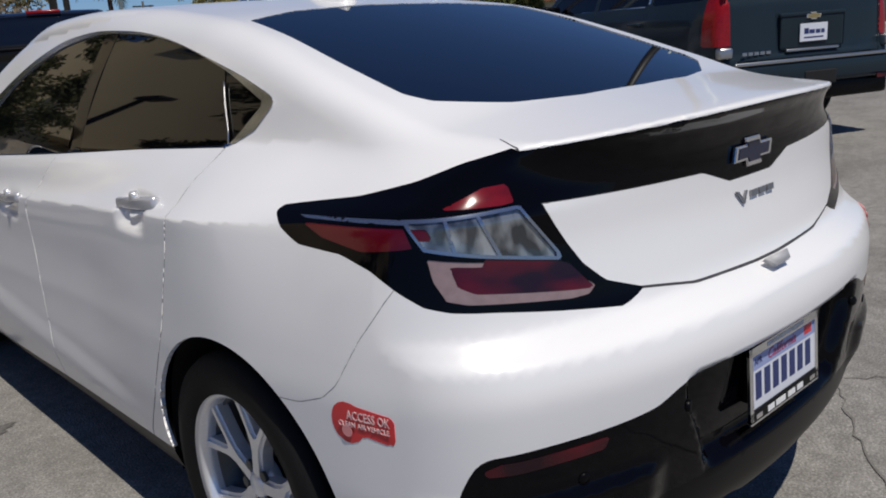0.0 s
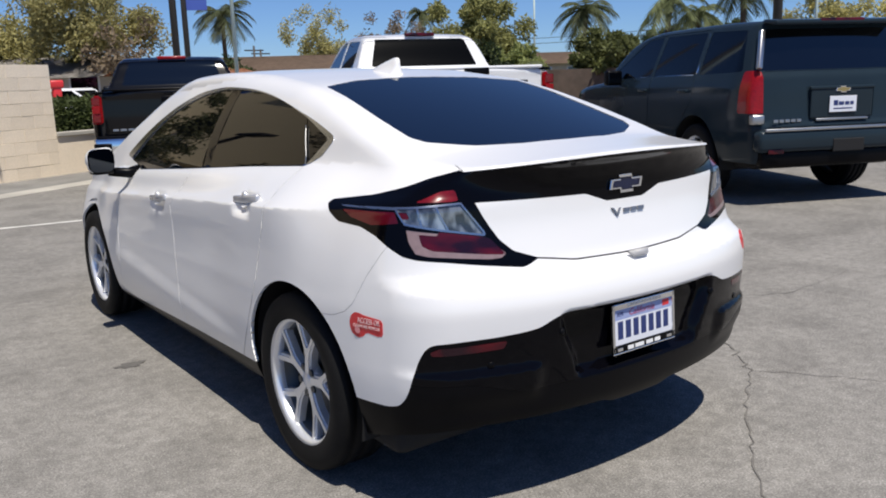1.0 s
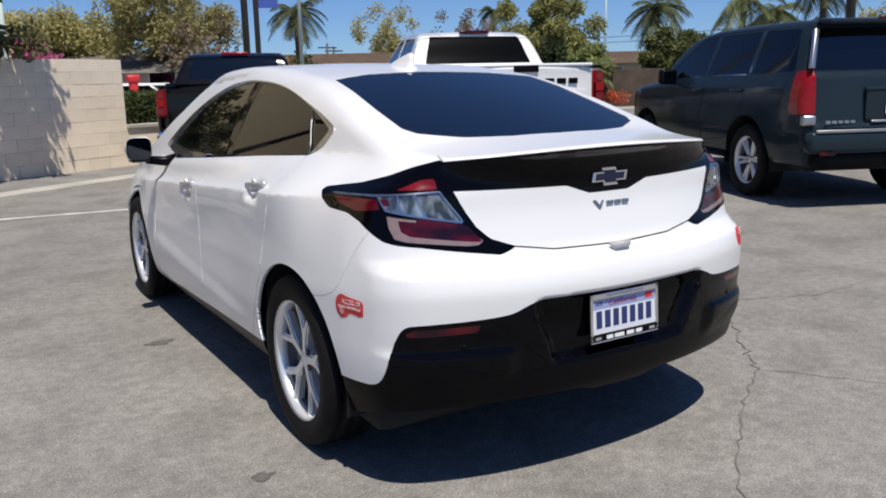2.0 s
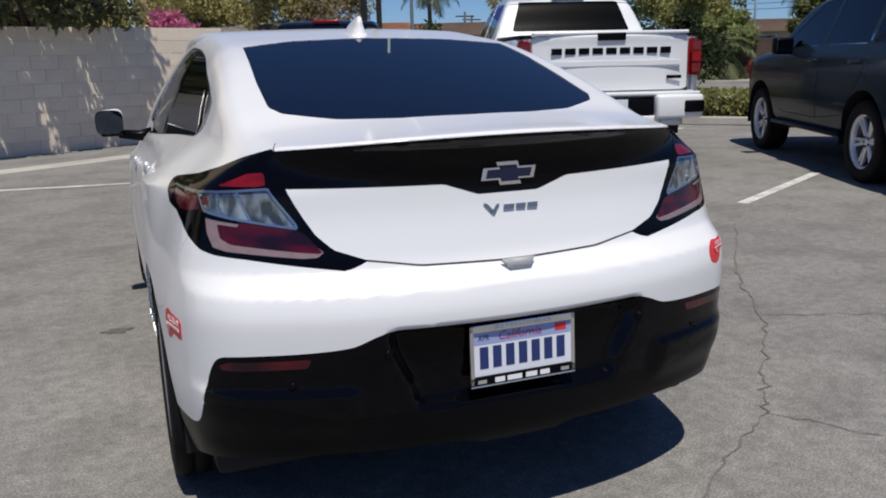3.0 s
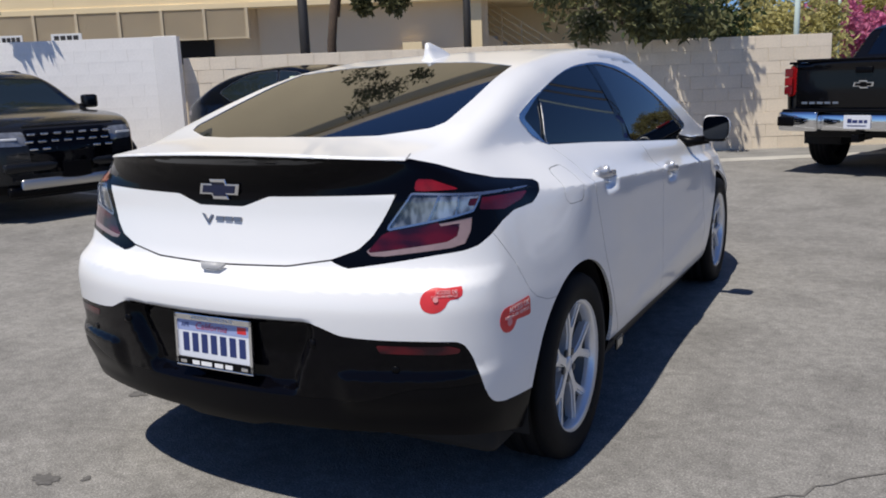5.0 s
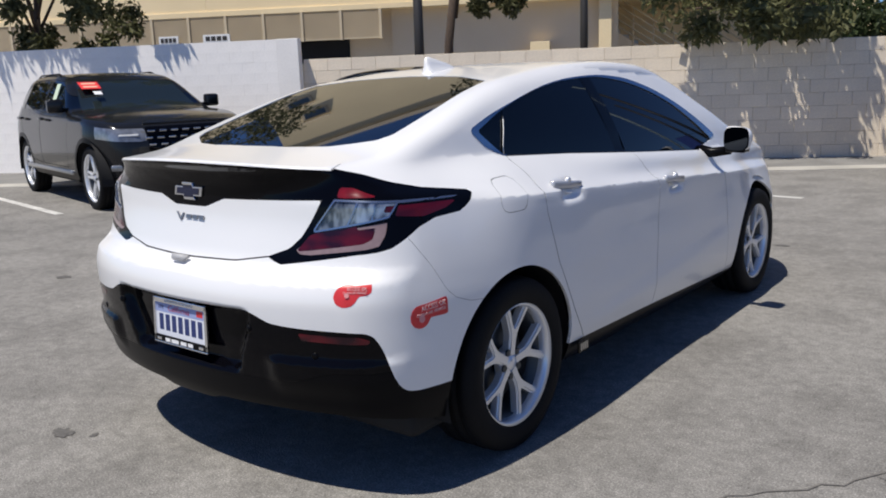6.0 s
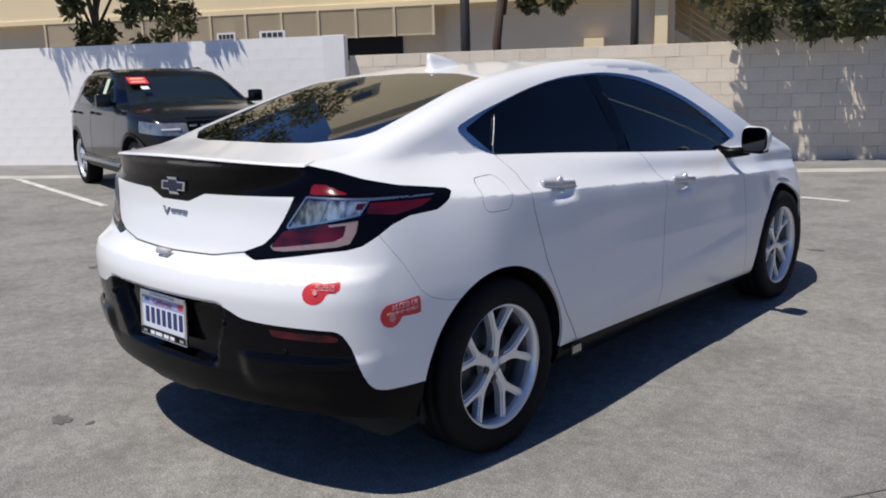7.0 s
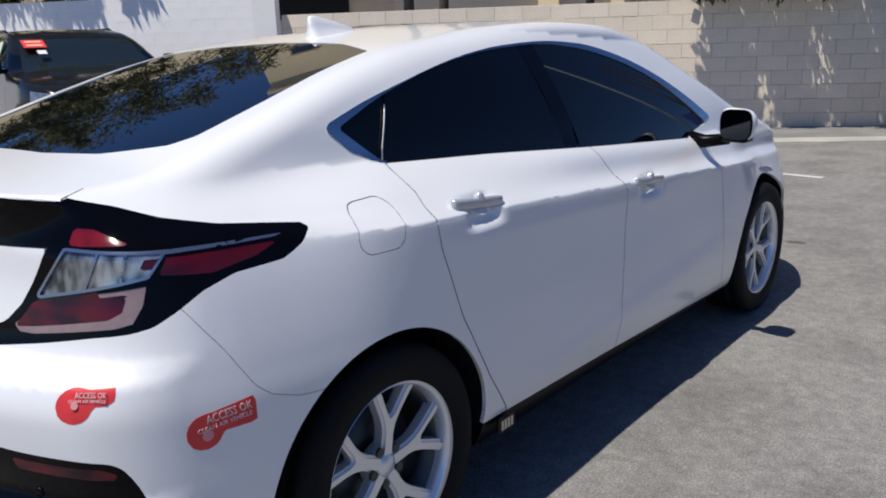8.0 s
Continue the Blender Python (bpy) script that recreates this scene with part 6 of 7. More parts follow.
view_fitted(pickup(pose(1.479, 8.177, 0, 0, 0, -20.8), "black crew cab pickup truck with chrome rear bumper", PAINT_BLACK, CHROME, False), 0.968, 1.0, 1.0)


def big_suv(m):
    d = dict(width=2.045, length=5.18, height=1.89, tyre=0.40, arch=0.495, axles=(1.16, 4.106), rim=0.255, low=0.40, soft=0.06, crown=0.03, back_bow=0.03,
             top=((0.05, 1.83), (0.35, 1.87), (1.2, 1.89), (2.4, 1.88), (2.9, 1.82), (3.2, 1.71), (3.80, 1.29), (4.3, 1.235), (4.9, 1.13), (5.18, 0.98)),
             side=((0.3, -0.10), (0.5, -0.03), (0.75, 0.0), (1.0, -0.002), (1.18, -0.02), (1.32, -0.06), (1.80, -0.24), (1.92, -0.30)),
             back=((0.3, 0.10), (0.5, 0.0), (0.80, 0.0), (0.86, 0.03), (1.28, 0.06), (1.36, 0.10), (1.80, 0.26), (1.92, 0.30)), nose=((0.3, -0.12), (0.6, 0.0), (0.95, -0.03), (1.2, -0.10)),
             cuts=[("tail", lambda x, y, z: np.maximum(np.maximum(0.85 - np.abs(x), y - 0.30), np.maximum(0.94 - z, z - 1.36))),
                   ("pane", lambda x, y, z: np.maximum(poly_dist(x, z, [(-0.86, 1.37), (0.86, 1.37), (0.73, 1.76), (-0.73, 1.76)], 0.01), y - 0.7)),
                   ("gap", lambda x, y, z: np.maximum(np.maximum(np.abs(np.abs(x) - 0.84) - 0.005, y - 0.25), np.maximum(0.80 - z, z - 1.36))),
                   ("gate", lambda x, y, z: np.maximum(np.maximum(np.abs(x) - 0.835, y - 0.3), np.maximum(0.80 - z, z - 1.355))),
                   ("gap", lambda x, y, z: np.maximum(np.maximum(np.abs(x) - 0.90, y - 0.3), np.abs(z - 0.79) - 0.012)),
                   ("shield", lambda x, y, z: np.maximum(np.maximum(2.98 - y, y - 3.74), np.maximum(np.abs(x) - 0.72, 1.3 - z))),
                   ("head", lambda x, y, z: np.maximum(np.maximum(4.75 - y, np.abs(z - 1.0) - 0.11), 0.55 - np.abs(x))),
                   ("grille", lambda x, y, z: np.maximum(np.maximum(4.9 - y, np.abs(z - 0.9) - 0.22), np.abs(x) - 0.54))],
             windows=[("wina", [(0.36, 1.37), (0.50, 1.76), (1.18, 1.78), (1.16, 1.35)]), ("winb", [(1.28, 1.35), (1.30, 1.78), (2.22, 1.78), (2.26, 1.34)]), ("winc", [(2.36, 1.34), (2.33, 1.78), (2.72, 1.76), (3.42, 1.36), (3.38, 1.31)])],
             doors=[[(1.24, 1.82), (1.24, 1.05), (1.66, 0.62), (2.30, 0.55), (2.30, 1.82)], [(2.31, 1.82), (2.31, 0.55), (3.42, 0.55), (3.50, 1.22), (2.80, 1.78)]],
             looks={"tail": ("tail_lamp", LAMP_RED, "tall red tail lamp"), "pane": ("rear_window", TINT, "dark tinted rear window"), "gate": ("tailgate", PAINT_SLATE, "slate tailgate"), "gap": ("tailgate_gap", DARK, "dark tailgate gap"),
                    "shield": ("windscreen", TINT_LIGHT, "windscreen"), "head": ("headlamp", HEADLAMP, "clear headlamp"), "grille": ("grille", SATIN_BLACK, "black grille")},
             lift={"tail": 0.008, "gap": -0.012}, mirror=(0.99, 3.20, 1.32, 1.15), mirror_paint=SATIN_BLACK, handles=((1.42, 1.16, 1.02), (2.45, 1.16, 1.02)), side_glass=TINT_DULL, spokes=6)
    t, sk = vehicle("sport_utility", m, "slate blue full-size sport utility with tall red tail lamps", "car", PAINT_SLATE, d, "parked vehicles")
    part("roof_spoiler", block((1.50, 0.24, 0.05), pose(0, 0.20, 1.835, 6), 0.02), PAINT_SLATE, t, "slate roof spoiler")
    part("stop_lamp", block((0.50, 0.03, 0.035), pose(0, 0.095, 1.845), 0.01), DARK_RED_LENS, t, "high red stop lamp")
    part("bumper", block((1.92, 0.16, 0.22), pose(0, 0.03, 0.66), 0.05), PAINT_SLATE, t, "slate rear bumper")
    part("bumper_lower", block((1.80, 0.14, 0.18), pose(0, 0.06, 0.48), 0.04), SATIN_BLACK, t, "dark lower bumper")
    part("bumper_strip", block((1.80, 0.02, 0.03), pose(0, -0.045, 0.775), 0.008), STEEL, t, "bright strip along the bumper")
    part("hitch_cover", block((0.36, 0.02, 0.13), pose(0.05, -0.05, 0.60), 0.01), DARK, t, "black hitch cover", smooth=False)
    part("plate_recess", block((0.72, 0.02, 0.30), pose(0, 0.028, 1.02), 0.02), PAINT_SLATE, t, "slate plate recess", smooth=False)
    part("gate_bar", block((0.74, 0.04, 0.04), pose(0, 0.03, 1.175), 0.014), PAINT_SLATE, t, "slate bar over the plate")
    part("gate_bar", block((0.60, 0.03, 0.025), pose(0, 0.015, 0.86), 0.008), STEEL, t, "thin bright bar under the plate")
    rear_plate(t, 0.005, 1.01)
    bow_tie(t, 0.02, 1.155, 0.17, mat("gold_emblem", (0.55, 0.40, 0.16), 0.3, metal=0.8))
    for k in range(5):
        part("small_mark", block((0.05, 0.008, 0.030), pose(-0.74 + 0.065 * k, 0.028, 0.86), 0.003), STEEL, t, "small bright mark", smooth=False)
    for s in (-1, 1):
        part("pillar_strip", block((0.012, 0.03, 0.46), pose(s * 0.865, 1.235, 1.57, 0, -s * 21, 0), 0.004), CHROME, t, "bright pillar strip", smooth=False)
        part("belt_strip", block((0.014, 2.05, 0.016), pose(s * 0.952, 2.33, 1.318, -0.8), 0.004), CHROME, t, "chrome belt strip", smooth=False)
        part("corner_strip", block((0.05, 0.05, 0.42), pose(s * 0.84, 0.19, 1.57, -20, -s * 16, 0), 0.012), STEEL, t, "bright rear window strip")
        part("running_board", block((0.14, 2.0, 0.05), pose(s * 0.97, 2.6, 0.42), 0.02), SATIN_BLACK, t, "black running board")
        part("reflector_patch", block((0.13, 0.10, 0.10), pose(s * 0.93, 0.07, 0.88, 0, 0, s * 12), 0.02), STEEL, t, "bright patch under the lamp")
        part("bumper_reflector", block((0.16, 0.012, 0.04), pose(s * 0.78, -0.055, 0.56, 0, 0, s * 8), 0.004), DARK_RED_LENS, t, "red bumper reflector", smooth=False)
    return t


view_fitted(big_suv(pose(6.179, 1.88, 0, 0, 0, -23.7)), 0.991, 1.0, 1.0)


def crossover(m, label, paint, d, hood, kind):
    t, sk = vehicle("crossover_car", m, label, "car", paint, d, "parked vehicles")
    half, length = d["width"] / 2, d["length"]
    for k in range(3 if kind == "bars" else 0):
        for j in range(7):
            part("grille_mark", block((0.085, 0.02, 0.020), pose(-0.42 + 0.14 * j + 0.035 * (k % 2), length - 0.035 - 0.01 * (2 - k), hood - 0.165 - 0.075 * k), 0.006), CHROME, t, "short chrome grille mark", smooth=False)
    for k in range(0 if kind == "bars" else 3):
        part("grille_bar", block((0.92, 0.03, 0.022), pose(0, length - 0.045, hood - 0.16 - 0.075 * k), 0.008), CHROME if kind == "bars" else SATIN_BLACK, t, "grille bar", smooth=False)
    part("front_plate", block((0.31, 0.012, 0.16), pose(0, length + 0.02, 0.52), 0.003), PLATE_WHITE if kind != "bars" else SATIN_BLACK, t, "front plate", smooth=False)
    if kind == "bars":
        part("skid_plate", block((1.20, 0.06, 0.11), pose(0, length - 0.03, 0.40), 0.03), STEEL, t, "silver skid plate under the grille")
        part("grille_rim", block((1.02, 0.03, 0.03), pose(0, length - 0.075, hood - 0.085), 0.01), paint, t, "painted rim over the grille", smooth=False)
        part("bumper_bar", block((1.50, 0.08, 0.10), pose(0, length - 0.055, 0.57), 0.03), paint, t, "front bumper bar")
        for s in (-1, 1):
            part("lamp_guide", block((0.22, 0.02, 0.022), pose(s * 0.66, length - 0.135, hood - 0.205, 0, 0, -s * 22), 0.006), PRINT_WHITE, t, "white lamp guide strip", smooth=False)
    part("front_lip", block((1.45, 0.10, 0.10), pose(0, length - 0.07, 0.33), 0.03), SATIN_BLACK, t, "black front lip")
    for s in (-1, 1):
        part("fog_lamp", block((0.20, 0.05, 0.07), pose(s * (half - 0.22), length - 0.19, 0.50, 0, 0, -s * 22), 0.02), HEADLAMP, t, "fog lamp")
        if kind == "bars":
            part("roof_rail", tube([(s * (half - 0.36), 0.95, d["height"] - 0.055), (s * (half - 0.36), 1.12, d["height"] - 0.015), (s * (half - 0.36), 2.0, d["height"] - 0.012), (s * (half - 0.36), 2.22, d["height"] - 0.06)], 0.012, 8), SATIN_BLACK, t, "black roof rail")
        part("sill_trim", block((0.04, 2.1, 0.05), pose(s * (half - 0.015), length * 0.49, 0.40), 0.012), STEEL if kind == "bars" else SATIN_BLACK, t, "sill trim")
    return t


def crossover_dims(width, length, height, axles, tyre, rim, hood, belt, wt, wc, rake, windows, doors, mirror, **more):
    half = width / 2
    d = dict(width=width, length=length, height=height, tyre=tyre, arch=tyre + 0.05, axles=axles, rim=rim, low=0.28, soft=0.07, crown=0.05, back_bow=0.08, front_taper=0.22,
             top=((0.05, height - 0.14), (0.4, height - 0.04), (length * 0.30, height), (length * 0.45, height - 0.015), (wt, height - 0.09), (wc, hood + 0.07 + more.get("cowl", 0.0)), (wc + 0.35, hood + 0.03 + more.get("cowl", 0.0) * 0.8), (length - 0.35, hood - 0.08), (length, hood - 0.26)),
             side=((0.2, -0.10), (0.4, -0.02), (0.65, 0.0), (0.85, -0.005), (belt - 0.10, -0.03), (belt, -0.07), (height - 0.12, -0.27), (height, -0.34)),
             back=((0.2, 0.12), (0.45, 0.0), (0.75, 0.0), (0.95, 0.06), (belt, 0.10), (height - 0.1, 0.10 + rake), (height, 0.15 + rake)),
             nose=((0.2, -0.14), (0.42, 0.0), (0.7, -0.01), (hood - 0.15, -0.05), (hood, -0.16)),
             cuts=[("clad", lambda x, y, z: np.minimum(z - 0.40, np.maximum(np.minimum(np.hypot(y - axles[0], z - tyre), np.hypot(y - axles[1], z - tyre)) - tyre - 0.05 - more.get("arch_clad", 0.0), 0.55 - np.abs(x)))),
                   ("tail", lambda x, y, z: np.maximum(np.maximum(0.5 - np.abs(x), y - 0.45), np.abs(z - belt + 0.12) - more.get("tail_half", 0.07))),
                   ("pane", lambda x, y, z: np.maximum(np.maximum(np.abs(x) - half + 0.30, y - 0.9), np.abs(z - (belt + height) / 2 + 0.02) - 0.20)),
                   ("shield", lambda x, y, z: np.maximum(np.maximum(wt + 0.05 - y, y - wc + 0.05), np.maximum(np.abs(x) - half + more.get("pillar", 0.16) + 0.35 * (z - belt), hood + 0.06 - z))),
                   ("head", lambda x, y, z: np.maximum(np.maximum(length - more.get("lamp_long", 0.62) - y, np.abs(z - hood + 0.21 - 0.10 * (length - y)) - more.get("lamp_half", 0.085)), 0.47 - np.abs(x))),
                   ("grille", lambda x, y, z: np.maximum(np.maximum(length - 0.25 - y, np.maximum(0.50 - z, z - hood + 0.11)), np.abs(x) - 0.46))],
             windows=windows, doors=doors, mirror=mirror,
             looks={"clad": ("lower_cladding", SATIN_BLACK, "black lower cladding"), "tail": ("tail_lamp", more.get("tail_glass", LAMP_RED), "tail lamp"), "pane": ("rear_window", TINT, "tinted rear window"),
                    "shield": ("windscreen", TINT_LIGHT, "windscreen"), "head": ("headlamp", more.get("head_glass", HEADLAMP), "headlamp"), "grille": ("grille", GLOSS_BLACK, "dark grille")},
             lift={"head": 0.004, "clad": 0.004})
    d.update(more)
    return d


lexus = crossover_dims(1.845, 4.37, 1.42, (1.00, 3.50), 0.325, 0.225, 0.98, 1.03, 2.62, 3.42, 0.52,
                       [("wina", [(1.08, 1.15), (1.22, 1.23), (1.42, 1.295), (1.66, 1.335), (2.02, 1.345), (2.20, 1.045), (1.34, 1.065)]), ("winb", [(2.28, 1.045), (2.09, 1.345), (2.42, 1.32), (2.82, 1.19), (3.14, 1.06), (3.12, 1.04)])],
                       [[(1.40, 1.36), (1.18, 1.10), (1.44, 0.80), (1.50, 0.45), (2.24, 0.42), (2.24, 1.04), (2.05, 1.38)], [(2.06, 1.38), (2.25, 1.04), (2.25, 0.42), (3.08, 0.42), (3.22, 1.02), (2.5, 1.33)]],
                       (0.88, 3.02, 1.10, 0.75), arch_clad=0.085, rear_taper=0.16, front_taper=0.32, spokes=5, wheel_kind="plain", wheel_face=ALLOY_WORN, trim=STEEL, trim_width=0.018, tail_half=0.030, tail_glass=LENS_DARK, head_glass=SMOKED_LAMP, side_glass=TINT_LIGHT,
                       top=((0.02, 0.93), (0.22, 1.00), (0.55, 1.13), (0.85, 1.270), (1.20, 1.355), (1.70, 1.405), (2.12, 1.42), (2.40, 1.395), (2.62, 1.345), (3.42, 1.03), (3.75, 0.955), (4.05, 0.87), (4.25, 0.78), (4.37, 0.66)),
                       back=((0.2, 0.32), (0.45, 0.20), (0.75, 0.20), (0.93, 0.13), (1.05, 0.26), (1.37, 0.70), (1.47, 0.9)), back_bow=0.20, handles=((1.50, 0.95, 0.93), (2.45, 0.93, 0.93)))
car_b = view_fitted(crossover(pose(-6.748, 6.672, 0, 0, 0, -103.1), "dark navy compact crossover parked with red windscreen sign", PAINT_NAVY, lexus, 0.98, "mesh"), 0.975, 1.06, 1.119)
explorer = crossover_dims(1.99, 4.68, 1.60, (1.08, 3.94), 0.365, 0.265, 1.05, 1.12, 2.62, 3.38, 0.16,
                          [("wina", [(0.58, 1.19), (0.74, 1.38), (0.98, 1.455), (1.00, 1.17)]), ("winb", [(1.06, 1.17), (1.08, 1.48), (1.90, 1.495), (1.97, 1.155)]), ("winc", [(2.09, 1.15), (2.04, 1.495), (2.50, 1.46), (3.20, 1.19), (3.18, 1.14)])],
                          [[(1.01, 1.51), (0.98, 1.1), (1.43, 0.50), (2.03, 0.46), (2.03, 1.52)], [(2.04, 1.52), (2.04, 0.46), (3.19, 0.46), (3.31, 1.12), (2.55, 1.48)]],
                          (0.94, 3.10, 1.19, 0.95), spokes=5, wheel_kind="plain", wheel_face=ALLOY, trim=None, lamp_half=0.066, lamp_long=0.50, arch_clad=0.05, cowl=0.06, pillar=0.23, rear_taper=0.22, back_bow=0.22, tail_half=0.10,
                          back=((0.2, 0.14), (0.45, 0.0), (0.75, 0.0), (0.95, 0.06), (1.12, 0.12), (1.30, 0.30), (1.50, 0.52), (1.60, 0.62)),
                          top=((0.05, 1.30), (0.40, 1.46), (0.80, 1.555), (1.40, 1.60), (2.00, 1.595), (2.40, 1.56), (2.62, 1.505), (3.38, 1.135), (3.75, 1.115), (4.15, 1.065), (4.42, 1.0), (4.68, 0.84)), handles=((1.19, 1.03, 1.01), (2.25, 1.03, 1.01)))
car_c = view_fitted(crossover(pose(-10.358, 4.424, 0, 0, 0, -102.5), "dark grey family crossover parked against the white wall", PAINT_GREY, explorer, 1.06, "bars"), 0.975, 1.0, 1.045)


def window_cards(t, hood, wt, wc, height, x, w, lift=0.03):
    """A red sign and a paper slip behind the windscreen."""
    slope = math.degrees(math.atan2(height - 0.09 - hood - 0.07, wc - wt))
    mid = Matrix.Translation((x, wt + 0.32 * (wc - wt), height - 0.09 - 0.32 * (height - 0.16 - hood) + lift)) @ pose(0, 0, 0, -slope) @ pose(0, 0, 0, 0, 0, 180)
    s = part("windscreen_sign", block((w, 0.20, 0.004), mid, 0.001), SIGN_RED, t, "red price sign with pale bars", smooth=False)
    for k in (-1, 1):
        part("sign_bar", block((w * 0.72, 0.035, 0.002), mid @ pose(0, 0.045 * k, 0.004)), mat("sign_glow_bar", (0.8, 0.55, 0.4), 0.5), s, smooth=False)
    part("window_slip", block((0.10, 0.09, 0.003), mid @ pose(w * 0.15, -0.22, 0.0)), PRINT_WHITE, t, "small white slip", smooth=False)


window_cards(car_b, 0.98, 2.62, 3.42, 1.435, 0.45, 0.42)
window_cards(car_c, 1.08, 2.62, 3.38, 1.60, 0.52, 0.25)
part("window_paper", block((0.010, 0.16, 0.27), pose(0.785, 2.47, 1.17, 0, -26, 0), 0.001), PAPER_GREEN, car_b, "pale green price paper in the side window", smooth=False)
part("window_paper", block((0.010, 0.16, 0.30), pose(0.83, 2.45, 1.32, 0, -24, 0), 0.001), PAPER_GREEN, car_c, "pale green price paper in the side window", smooth=False)


# ---- hedges, street and what lies beyond it ----
def hedge(name, a, b, height, width, seed, label, per=9000, size=0.05, material=LEAF, z0=0.0):
    a, b = Vector((*a, 0)), Vector((*b, 0))
    l = (b - a).length
    ang = math.degrees(math.atan2((b - a).y, (b - a).x))
    t = thing(name, pose(a.x, a.y, z0, 0, 0, ang), label, "hedge")
    # Solid dark box behind the leaves; its colour gives the inner shade.
    part("stems", block((l * 0.98, width * 0.62, height * 0.82), pose(l / 2, 0, height * 0.41), 0.06), LEAF_DARK, t, "solid dark box for the hedge's shaded inside")
    rng = np.random.default_rng(seed)
    n = per
    face = rng.random(n)
    u = rng.random(n) * l
    v = np.where(face < 0.4, rng.uniform(-0.5, 0.5, n) * width, np.where(face < 0.9, -0.5, 0.5) * width * rng.uniform(0.85, 1.06, n))
    w = np.where(face < 0.4, height * rng.uniform(0.93, 1.06, n), rng.random(n) * height)
    leaves("foliage", np.stack([u, v, w], 1).tolist(), 1, 0.04, size, material, t, seed, "clipped green foliage", droop=0.1)
    return t


hedge("hedge", (5.04, 13.31), (12.79, 6.01), 0.52, 0.75, 51, "low clipped green hedge along the lot's edge", per=14000, size=0.06, material=LEAF_BRIGHT)
hp, hq = on_wall(2.5, 0.75), on_wall(4.9, 0.75)
hedge("hedge", (hp.x, hp.y), (hq.x, hq.y), 0.62, 0.9, 52, "green hedge above the low planter wall", per=3500, size=0.07, material=LEAF, z0=0.55)
k1 = part("kerb_east", block((13.6, 0.16, 0.14), pose(8.19, 9.56, 0.07, 0, 0, -43.3), 0.02), CONCRETE, None, smooth=False)
tagged(k1, "pale concrete kerb before the hedge", "kerb", kind="structure")

# street side: pavement strip, far bank, garden wall
STREET = pose(9.5, 12.0, 0, 0, 0, -37.9)  # x runs along the street, y across it
verge = part("pavement", block((140, 2.2, 0.10), STREET @ pose(0, 4.6, 0.05)), mat("pale_pavement", (0.40, 0.385, 0.355), 0.9, grain=0.1, scale=30, wear=0.12), None, smooth=False)
tagged(verge, "pale concrete pavement along the street", "pavement", kind="structure")
far_walk = part("pavement_far", block((140, 2.0, 0.12), STREET @ pose(0, 14.4, 0.06)), mat("far_pavement", (0.36, 0.34, 0.31), 0.9, grain=0.1, scale=30, wear=0.12), None, smooth=False)
tagged(far_walk, "pale concrete pavement across the street", "pavement", kind="structure")
lawn = part("verge", block((140, 40, 0.10), STREET @ pose(0, 35.6, 0.05)), mat("dry_verge", (0.13, 0.115, 0.06), 0.95, grain=0.3, scale=8, wear=0.3, wear_scale=0.3), None, smooth=False)
tagged(lawn, "dry grass verge across the street", "verge", kind="structure")
STONE = mat("red_brown_stone", (0.22, 0.13, 0.10), 0.9, grain=0.3, scale=6, wear=0.2, bump=0.02)
stone_wall = part("garden_wall", block((18, 0.5, 0.55), STREET @ pose(-9.5, 15.9, 0.27), 0.05), STONE, None, smooth=False)
tagged(stone_wall, "low red brown stone garden wall", "wall", kind="structure")
fence = part("garden_fence", block((50, 0.12, 1.60), STREET @ pose(25, 17.0, 0.8)), mat("brown_fence", (0.085, 0.062, 0.048), 0.9, grain=0.2, scale=4, wear=0.2), None, smooth=False)
tagged(fence, "dark brown garden fence", "fence", kind="structure")

for k, (x, y) in enumerate(((5.9, 17.7), (6.85, 19.0))):
    t = thing("bollard", pose(x, y, 0), "white painted bollard by the street", "bollard", "bollards by the street")
    part("post", tube([(0, 0, 0), (0, 0, 1.02)], 0.055, 12), PRINT_WHITE, t, "white round post")
    part("collar", lathe([(0, 0.06), (0.12, 0.06), (0.13, 0.0), (0, 0)], 16, "z"), CONCRETE, t, "concrete collar")


def eye_way(px, far, cam=(-2.07, -2.79), az=33.63):
    """A place set to fit the camera's view: on the line through picture column px, far metres out."""
    a = radians(az) + math.atan((px - 784) / 1474)
    return cam[0] + far * math.sin(a), cam[1] + far * math.cos(a)


ROOF_TILE = mat("clay_roof_tile", (0.36, 0.16, 0.085), 0.9, grain=0.25, scale=6, wear=0.15)
ROOF_GREY = mat("grey_roof", (0.30, 0.28, 0.26), 0.9, grain=0.2, scale=5, wear=0.1)
ROOF_BROWN = mat("brown_roof", (0.20, 0.14, 0.10), 0.9, grain=0.2, scale=5, wear=0.1)
HOUSE_WALL = mat("cream_house_wall", (0.60, 0.55, 0.46), 0.9, grain=0.05, wear=0.08)


